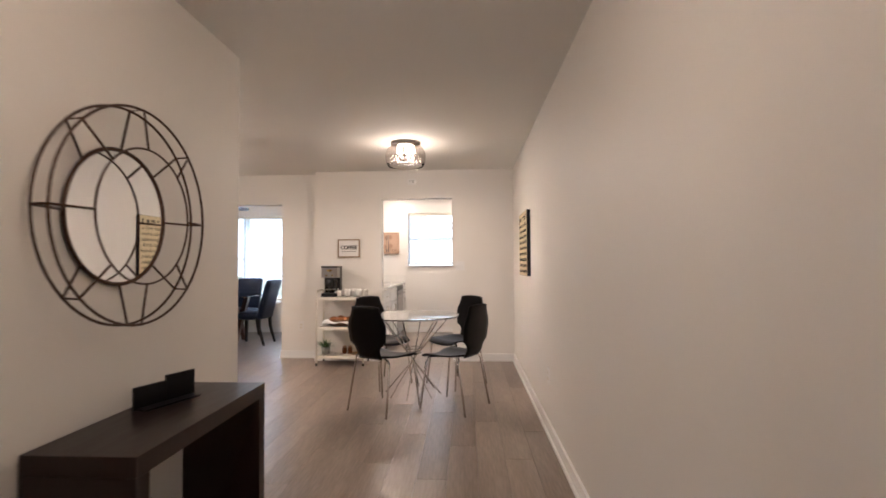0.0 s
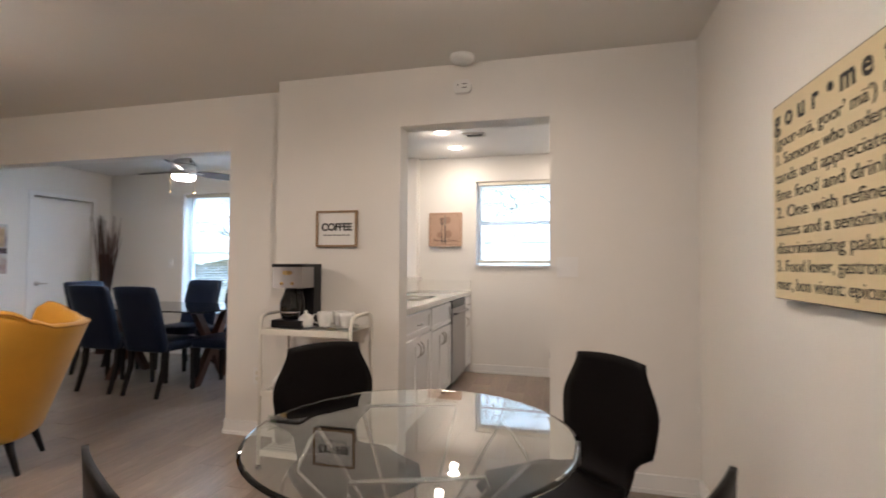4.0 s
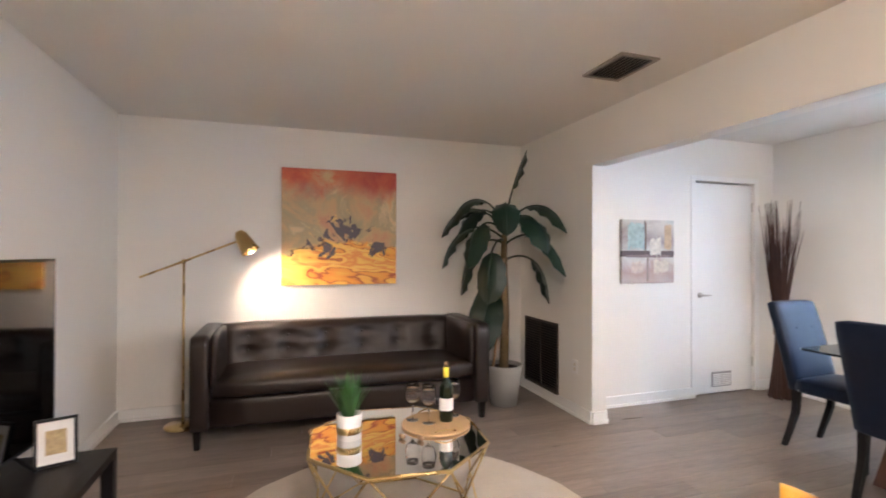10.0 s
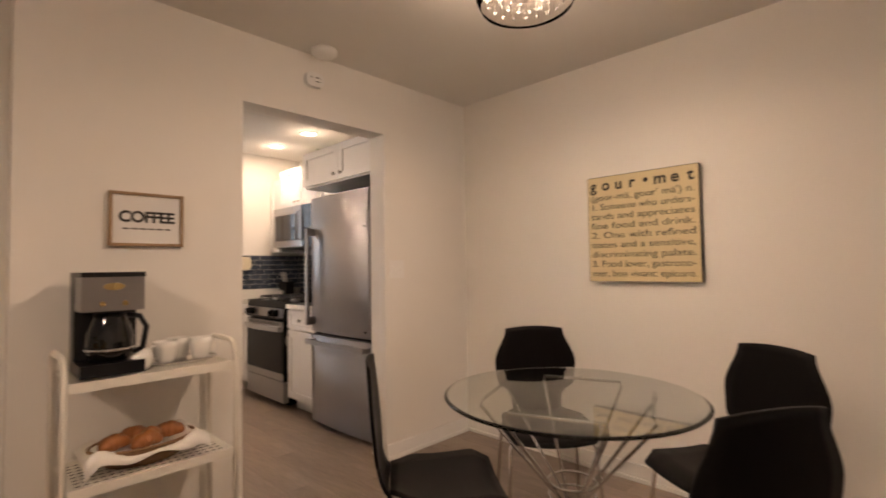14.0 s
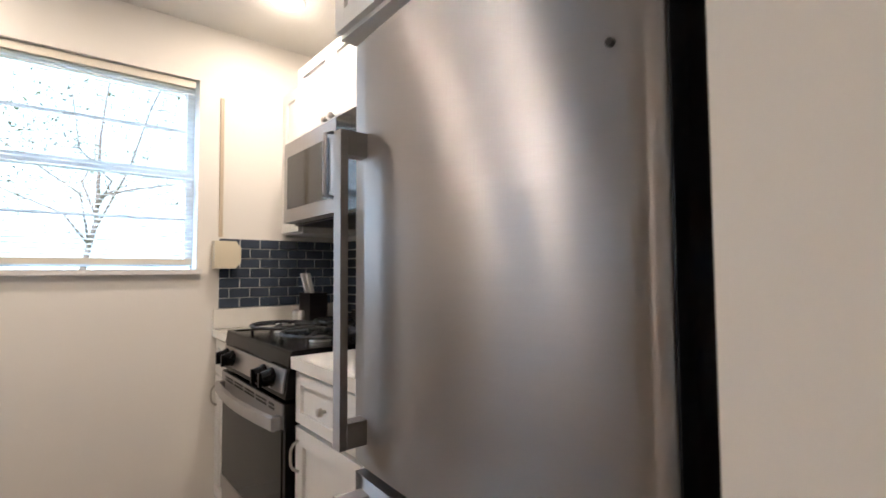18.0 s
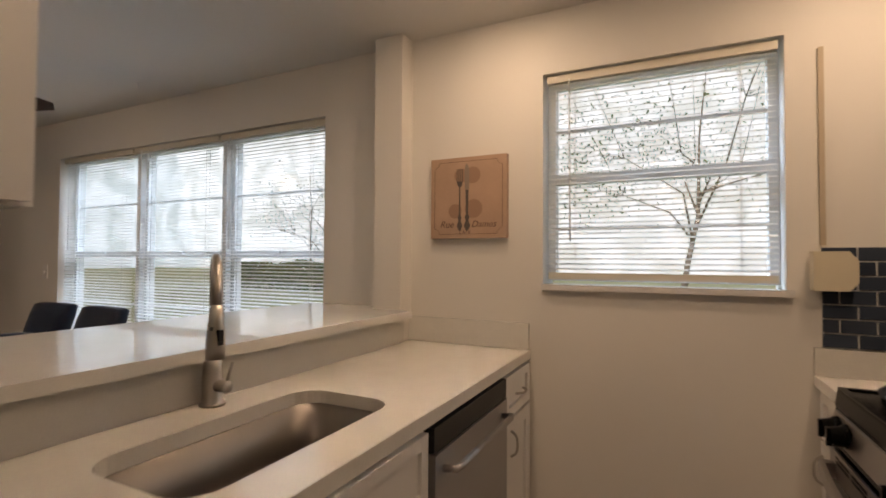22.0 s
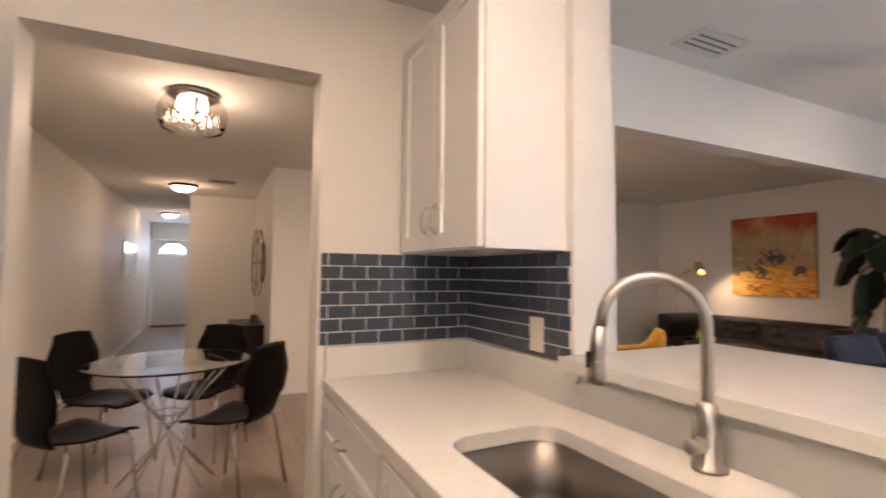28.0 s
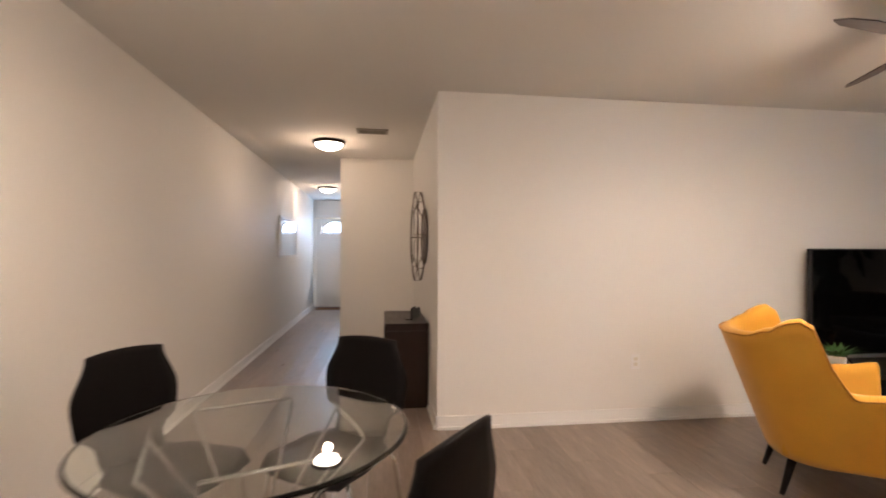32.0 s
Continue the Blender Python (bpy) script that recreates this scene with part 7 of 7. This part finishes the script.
def parsons_chair(m):
    """Upholstered dining chair facing +y."""
    c = thing("dining_chair", "navy leather dining chair with a tall tufted back and dark legs", "chair", m, "chairs round the dining table")
    part("seat", soft_box(-0.225, 0.225, -0.20, 0.235, 0.395, 0.495, 0.03, 0.012, 5), M["navy"], c, "", True)
    bm = soft_box(-0.225, 0.225, -0.04, 0.04, 0.40, 1.00, 0.03, 0.004, 7)
    for v in bm.verts:
        t = max(0, v.co.z - 0.45)
        v.co.y += -0.205 - 0.22 * t - 0.10 * t * t
    part("backrest", bm, M["navy"], c, "", True)
    for sx in (-1, 1):
        for z in (0.68, 0.82):
            t = z - 0.45
            bm = bmesh.new()
            bmesh.ops.create_uvsphere(bm, u_segments=8, v_segments=5, radius=0.009)
            bmesh.ops.translate(bm, vec=(sx * 0.08, -0.165 - 0.22 * t - 0.10 * t * t, z), verts=bm.verts)
            part("button", bm, M["navy"], c, "", True)
        bm = bmesh.new()
        tube(bm, [(sx * 0.19, 0.195, 0.40), (sx * 0.19, 0.20, 0.0)], 0.022, 4, True, [0.030, 0.020])
        part("leg", bm, M["black_wood"], c, "dark wooden leg")
        bm = bmesh.new()
        tube(bm, [(sx * 0.19, -0.19, 0.41), (sx * 0.19, -0.20, 0.25), (sx * 0.19, -0.275, 0.0)], 0.022, 4, True, [0.030, 0.026, 0.019])
        part("leg", bm, M["black_wood"], c, "dark wooden leg")
        for k in range(8):
            bm = bmesh.new()
            bmesh.ops.create_uvsphere(bm, u_segments=6, v_segments=4, radius=0.004)
            bmesh.ops.translate(bm, vec=(sx * 0.226, -0.16 + k * 0.05, 0.415), verts=bm.verts)
            part("stud", bm, M["nickel"], c)
    return c


pc = parsons_chair(facing(-4.95, 0.99, 0, 1))
for q in ((-4.40, 0.98, 0.02, 1), (-5.02, 1.87, 0.03, -1), (-4.46, 1.88, 0, -1), (-5.60, 1.42, 1, 0.05), (-3.97, 1.27, -1, 0.03)):
    copy_thing(pc, facing(*q))

# tied bundle of tall branches
tw = thing("branch_bundle", "tall tied bundle of dry brown branches standing in the corner", "branches", pose(-6.66, 2.26, 0))
twig = mat("dry_twig", (0.060, 0.026, 0.020), 0.8, vary=0.3, island=0.35)
for k in range(90):
    bm = bmesh.new()
    a = random.uniform(0, 2 * math.pi)
    r0, r1 = random.uniform(0.02, 0.10), random.uniform(0.04, 0.19)
    rm = random.uniform(0.0, 0.035)
    b = a + random.uniform(-0.8, 0.8)
    zt = random.uniform(1.45, 1.85)
    tube(bm, [(r0 * math.cos(a), r0 * math.sin(a), 0.0), (rm * math.cos(a), rm * math.sin(a), 0.62), ((rm + r1 * 0.45) * math.cos(b), (rm + r1 * 0.45) * math.sin(b), 1.2), (r1 * math.cos(b), r1 * math.sin(b), zt)], 0.004, 4, True, [0.006, 0.005, 0.004, 0.0015])
    part("branch", bm, twig, tw)
bm = bmesh.new()
lathe(bm, [(0.045, 0.585), (0.05, 0.59), (0.05, 0.655), (0.045, 0.66)], 16)
part("tie", bm, M["oak"], tw, "raffia tie")

# ---- kitchen small things ----
for cx, cy in ((-0.51, 2.04), (-0.50, 1.43), (-1.80, 1.43), (-1.80, 2.03)):
    g = thing("recessed_light", "round white recessed ceiling light, lit", "ceiling light", pose(cx, cy, H), "kitchen recessed lights")
    bm = bmesh.new()
    lathe(bm, [(0.058, -0.001), (0.085, -0.001), (0.083, -0.007), (0.060, -0.005), (0.058, -0.001)], 32)
    part("trim_ring", bm, M["trim"], g, "", True)
    bm = bmesh.new()
    lathe(bm, [(0, -0.0022), (0.058, -0.0022), (0.058, -0.0008)], 28)
    part("lens", bm, glow("lit_lens", (1.0, 0.90, 0.74), 9.0), g, "glowing lens")
pot_plant("potted_plant", "small trailing green plant in a grey pot on the wall cabinet", -0.22, 1.62, 2.2375, 0.05, 0.07, M["terra"], 40, 0.17, 0.011, 1.3, 0.55, M["leaf"])
tagged(part("cable_cover", boxes((-0.668, -0.652, YKW - 0.012, YKW - 0.0005, 1.375, 2.085)), mat("beige_cover", (0.50, 0.42, 0.31), 0.6, vary=0.1), None, "", False, 0.003), "narrow beige vertical cable cover strip on the wall", "cable cover")
bx = thing("wall_box", "beige plastic corner cover on the wall above the stove counter", "box", pose(-0.70, YKW - 0.0095, 1.215, 90))
bm = bmesh.new()
prism(bm, [(0, 0), (0.10, 0), (0.125, 0.03), (0.125, 0.105), (0.10, 0.137), (0, 0.137)], 0, 0.05)
part("case", bm, mat("cream_plastic", (0.70, 0.63, 0.48), 0.45, vary=0.05), bx, "", False, 0.006)
kb = thing("utensil_holder", "dark utensil block with white-handled knives on the counter", "knife block", pose(-0.22, 2.38, 0.914))
part("block", boxes((-0.05, 0.05, -0.07, 0.07, 0, 0.17)), M["black_wood"], kb, "", False, 0.006)
for k in range(4):
    bm = boxes((-0.008, 0.008, -0.011, 0.011, 0.0, 0.11))
    bmesh.ops.transform(bm, matrix=pose(-0.03 + 0.02 * (k % 2), -0.048 + k * 0.032, 0.168, 0, -14, 0), verts=bm.verts)
    part("knife", bm, M["china"], kb, "white handled knife", False, 0.003)
tagged(part("salt_shaker", lathe(bmesh.new(), [(0, 0), (0.02, 0), (0.02, 0.075), (0.014, 0.085), (0, 0.088)], 16), M["china"], None, "", True), "small white shaker beside the utensil block", "shaker").location = (-0.33, 2.34, 0.914)
tagged(part("pepper_shaker", lathe(bmesh.new(), [(0, 0), (0.02, 0), (0.02, 0.075), (0.014, 0.085), (0, 0.088)], 16), M["china"], None, "", True), "small white shaker beside the utensil block", "shaker").location = (-0.33, 2.28, 0.914)
pot_plant("trailing_plant", "small pale green plant in a black tray on the wall cabinets", -0.16, 1.75, 2.236, 0.06, 0.05, M["black"], 60, 0.13, 0.006, 1.0, 0.9, mat("pale_leaf", (0.22, 0.30, 0.07), 0.5, vary=0.2, island=0.2))
bm = bmesh.new()
tube(bm, [(0, 0, 0), (0, 0, -0.02), (0.008, 0, -0.034), (0, 0, -0.042), (-0.006, 0, -0.034)], 0.0025, 6)
hk = tagged(part("ceiling_hook", bm, M["trim"], None, "", True), "small white hook screwed into the dining room ceiling", "hook")
hk.location = (-4.2, 2.25, H)

# ---- tiled backsplash ----
def tile_wall(name, m, length, rows, z0, label, first=0.0):
    """Running-bond tiles, each a piece; along local x from 0 to length."""
    w_ = thing(name, label, "tiled wall", m, kind="structure")
    th, tw_, gap = 0.0476, 0.0990, 0.003
    part("grout_bed", boxes((0, length, -0.004, -0.0005, z0, z0 + rows * (th + gap))), M["grout"], w_)
    cache = {}
    for r in range(rows):
        u = -(tw_ + gap) / 2 if r % 2 else 0.0
        u += first
        if u > 0:
            u -= tw_ + gap
        while u < length:
            a, b = max(0.0005, u), min(length - 0.0005, u + tw_)
            if b - a > 0.012:
                k = round(b - a, 4)
                if k not in cache:
                    bm = bmesh.new()
                    e, f = 0.002, 0.0075
                    lo = [bm.verts.new(p) for p in ((0, -0.003, 0), (k, -0.003, 0), (k, -0.003, th), (0, -0.003, th))]
                    hi = [bm.verts.new(p) for p in ((e, -f, e), (k - e, -f, e), (k - e, -f, th - e), (e, -f, th - e))]
                    for i in range(4):
                        bm.faces.new((lo[i], lo[(i + 1) % 4], hi[(i + 1) % 4], hi[i]))
                    bm.faces.new(hi)
                    bmesh.ops.recalc_face_normals(bm, faces=bm.faces)
                    me = bpy.data.meshes.new("tile")
                    bm.to_mesh(me)
                    bm.free()
                    me.materials.append(M["tile"])
                    cache[k] = me
                t = new("tile", cache[k])
                t.parent = w_
                t.matrix_basis = pose(a, 0, z0 + 0.0015 + r * (th + gap), random.uniform(-0.15, 0.15), 0, random.uniform(-0.15, 0.15))
            u += tw_ + gap
    return w_


tile_wall("tiled_wall_pier", pose(XB1 + 0.0005, YKI + 0.0005, 0, 0, 0, 90), 0.67, 7, 1.036, "slate blue subway tiles with white joints on the pier")
tile_wall("tiled_wall_door", pose(XB1 + 0.009, YKI + 0.0005, 0, 0, 0, 0) @ pose(0, 0, 0, 0, 0, 180) @ pose(-0.63, 0, 0), 0.63, 7, 1.036, "slate blue subway tiles with white joints beside the opening", 0.03)
tile_wall("tiled_wall_window", pose(-0.665, YKW - 0.0005, 0), 0.655, 7, 1.014, "dark slate subway tiles on the window wall")
tile_wall("tiled_wall_stove", pose(-0.0005, YKW - 0.010, 0, 0, 0, -90), 1.40, 9, 0.915, "dark slate subway tiles behind the stove")
# ---- outdoors ----
yard = mat("dry_grass_yard", (0.25, 0.28, 0.15), 0.9, vary=0.25, scale=0.5, grain=0.12, grain_scale=20, bump=0.5, bump_scale=25)
bm = bmesh.new()
bm.faces.new([bm.verts.new(p) for p in ((-900, -900, -0.25), (900, -900, -0.25), (900, 1500, -0.25), (-900, 1500, -0.25))])
structure("ground", bm, yard, "pale dry grass yard around the house", "ground")
bark = mat("grey_bark", (0.34, 0.31, 0.27), 0.9, vary=0.35, scale=6, stretch=(1, 1, 0.3), bump=0.8, bump_scale=14)
foliage = mat("tree_leaf", (0.16, 0.21, 0.09), 0.6, vary=0.3, scale=3, island=0.35)


def tree(x, y, height, spread, leaves, seed, lean=0.0):
    rnd = random.Random(seed)
    t = thing("tree", "leafy green broadleaf tree with a forked grey trunk", "tree", pose(x, y, -0.25), "garden trees")
    bm = bmesh.new()
    fork = height * 0.30
    top = (lean * 1.6, -0.2, height * 0.8)
    tube(bm, [(0, 0, 0), (lean * 0.4, 0.05, fork * 0.5), (lean, 0, fork), (lean * 1.1, 0.1, height * 0.55), top], 0.1, 10, True, [0.011 * height, 0.009 * height, 0.007 * height, 0.004 * height, 0.01])
    tips = []
    for k in range(7):
        a = 2 * math.pi * k / 7 + rnd.uniform(-0.3, 0.3)
        r = spread * rnd.uniform(0.5, 0.95)
        z = height * rnd.uniform(0.55, 0.95)
        low = fork * rnd.uniform(0.55, 1.5)
        root = (lean * min(1.0, low / fork), 0, low)
        mid = (lean + r * 0.55 * math.cos(a), r * 0.55 * math.sin(a), low + (z - low) * rnd.uniform(0.25, 0.6))
        bend = (lean + r * 0.22 * math.cos(a + 0.7), r * 0.22 * math.sin(a + 0.7), low + (mid[2] - low) * 0.55)
        tip = (lean + r * math.cos(a), r * math.sin(a), z)
        tube(bm, [root, bend, mid, tip], 0.05, 7, True, [0.0045 * height, 0.0035 * height, 0.0022 * height, 0.006])
        tips += [tip, mid]
        for q in range(6):
            b = a + rnd.uniform(-0.9, 0.9)
            tp = (mid[0] + spread * 0.4 * math.cos(b), mid[1] + spread * 0.4 * math.sin(b), mid[2] + rnd.uniform(-0.3, 0.8))
            tube(bm, [mid, tp], 0.02, 5, True, [0.010, 0.004])
            tips.append(tp)
    part("trunk", bm, bark, t, "forked grey trunk and limbs", True)
    vs, fs = [], []
    for k in range(leaves):
        c = Vector(tips[rnd.randrange(len(tips))]) + Vector([rnd.gauss(0, spread * 0.17) for _ in range(3)])
        d1 = Vector([rnd.uniform(-1, 1) for _ in range(3)]).normalized()
        d2 = d1.orthogonal().normalized()
        s = rnd.uniform(0.035, 0.08)
        i = len(vs)
        vs += [c - d1 * s, c + d2 * s * 0.5, c + d1 * s, c - d2 * s * 0.5]
        fs.append((i, i + 1, i + 2, i + 3))
    me = bpy.data.meshes.new("crown")
    me.from_pydata([tuple(v) for v in vs], [], fs)
    me.materials.append(foliage)
    ob = new("crown", me)
    ob.parent = t
    tagged(ob, "loose crown of small green leaves", kind="stuff")


tree(-14.5, 17.0, 7.5, 3.4, 320, 3, -0.3)
tree(-22.0, 24.0, 9.0, 3.6, 700, 4)
tree(-0.9, 17.0, 10.0, 4.6, 4200, 8, 0.5)


def hedge(x0, x1, y, h, seed):
    rnd = random.Random(seed)
    hg = thing("hedge", "uneven clipped green garden hedge", "hedge", pose(x0, y, -0.25))
    vs, fs = [], []
    n = int((x1 - x0) * 900)
    for k in range(n):
        u = rnd.uniform(0, x1 - x0)
        hh = h * (0.85 + 0.2 * noise.noise(Vector((u * 0.6, seed, 0))))
        c = Vector((u, rnd.gauss(0, 0.28), hh * rnd.random() ** 0.6))
        d1 = Vector([rnd.uniform(-1, 1) for _ in range(3)]).normalized()
        d2 = d1.orthogonal().normalized()
        s = rnd.uniform(0.05, 0.10)
        i = len(vs)
        vs += [c - d1 * s, c + d2 * s * 0.55, c + d1 * s, c - d2 * s * 0.55]
        fs.append((i, i + 1, i + 2, i + 3))
    me = bpy.data.meshes.new("leaves")
    me.from_pydata([tuple(v) for v in vs], [], fs)
    me.materials.append(foliage)
    ob = new("leaves", me)
    ob.parent = hg
    tagged(ob, "dense small green leaves", kind="stuff")
    bm = bmesh.new()
    for k in range(int((x1 - x0) / 0.4)):
        tube(bm, [(0.2 + k * 0.4, 0, 0), (0.2 + k * 0.4 + rnd.uniform(-0.1, 0.1), 0, h * 0.8)], 0.02, 5, True, [0.03, 0.01])
    part("stems", bm, bark, hg)


hedge(-24.0, -14.0, 19.0, 1.7, 11)
# added glowing sheet behind the garden: pale haze and daylight put into its emission
haze = bpy.data.materials.new("glowing_haze")
haze.use_nodes = True
hn, hl = haze.node_tree.nodes, haze.node_tree.links
hb = hn["Principled BSDF"]
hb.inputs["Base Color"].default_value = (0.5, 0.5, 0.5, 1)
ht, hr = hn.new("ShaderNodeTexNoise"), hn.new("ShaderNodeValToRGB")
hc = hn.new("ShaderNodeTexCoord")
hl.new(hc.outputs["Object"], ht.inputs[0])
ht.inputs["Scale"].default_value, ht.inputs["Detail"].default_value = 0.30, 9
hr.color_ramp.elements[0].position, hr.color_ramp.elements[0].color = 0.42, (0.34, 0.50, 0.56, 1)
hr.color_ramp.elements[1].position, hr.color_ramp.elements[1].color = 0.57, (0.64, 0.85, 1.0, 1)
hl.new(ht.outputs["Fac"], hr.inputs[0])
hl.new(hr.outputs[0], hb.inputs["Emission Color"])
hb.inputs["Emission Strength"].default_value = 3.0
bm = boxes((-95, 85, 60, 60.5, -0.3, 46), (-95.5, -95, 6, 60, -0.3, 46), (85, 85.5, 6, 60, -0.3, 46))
structure("backdrop", bm, haze, "glowing sheet painted as hazy bright sky and far pale trees", "backdrop")

# ---- plank floor, laid along the house ----
fl0 = structure("floor", boxes((XS, XR, YT, YKW, -0.012, -0.004), (XM, XR, YJ, YT, -0.012, -0.004), (XJ, XR, YF, YJ, -0.012, -0.004)), M["black"], "grey brown wood-look plank floor", "floor")
PW, PL = 0.178, 1.22
plank_cache = {}
rest_v, rest_f = [], []
count = 0
rndp = random.Random(5)
cols = int(math.ceil((XR - XS) / PW))


def plank_mesh(w, l):
    key = (round(w, 3), round(l, 3))
    if key not in plank_cache:
        bm = bmesh.new()
        e = 0.0012
        hi = [bm.verts.new(p) for p in ((e, e, 0.0), (w - e, e, 0.0), (w - e, l - e, 0.0), (e, l - e, 0.0))]
        lo = [bm.verts.new(p) for p in ((0, 0, -0.004), (w, 0, -0.004), (w, l, -0.004), (0, l, -0.004))]
        bm.faces.new(hi)
        for i in range(4):
            bm.faces.new((lo[i], lo[(i + 1) % 4], hi[(i + 1) % 4], hi[i]))
        bmesh.ops.recalc_face_normals(bm, faces=bm.faces)
        me = bpy.data.meshes.new("plank")
        bm.to_mesh(me)
        bm.free()
        me.materials.append(M["plank"])
        plank_cache[key] = me
    return plank_cache[key]


for c in range(cols):
    x0 = XR - (c + 1) * PW
    x1 = min(XR, x0 + PW)
    x0 = max(XS, x0)
    y = YF - (c * 0.415 % 1.0) * PL
    while y < YKW:
        a, b = max(YF, y), min(YKW, y + PL)
        inside = not (x1 < XM - 0.2 and b < YT - 0.3) and not (x1 < XC - 0.2 and a > YOI + 0.1) and not (x1 < XJ - 0.3 and b < YJ - 0.3)
        if b < YT + 0.4 and x1 < XM + 0.1:
            inside = inside and b > YT
            a = max(a, YT - 0.05)
        if b - a > 0.01 and inside:
            near = a > -4.3 and x0 > -5.6 and a < 2.2
            if near and count < 300:
                p = new("plank", plank_mesh(x1 - x0, b - a))
                p.parent = fl0
                p.location = (x0, a, 0)
                count += 1
            else:
                e, i = 0.0012, len(rest_v)
                rest_v += [(x0 + e, a + e, 0.0), (x1 - e, a + e, 0.0), (x1 - e, b - e, 0.0), (x0 + e, b - e, 0.0), (x0, a, -0.004), (x1, a, -0.004), (x1, b, -0.004), (x0, b, -0.004)]
                rest_f += [(i, i + 1, i + 2, i + 3), (i + 4, i + 5, i + 1, i), (i + 5, i + 6, i + 2, i + 1), (i + 6, i + 7, i + 3, i + 2), (i + 7, i + 4, i, i + 3)]
        y += PL
me = bpy.data.meshes.new("far_planks")
me.from_pydata(rest_v, [], rest_f)
me.materials.append(M["plank"])
ob = new("far_planks", me)
ob.parent = fl0
tagged(ob, "grey brown wood-look planks", kind="stuff")
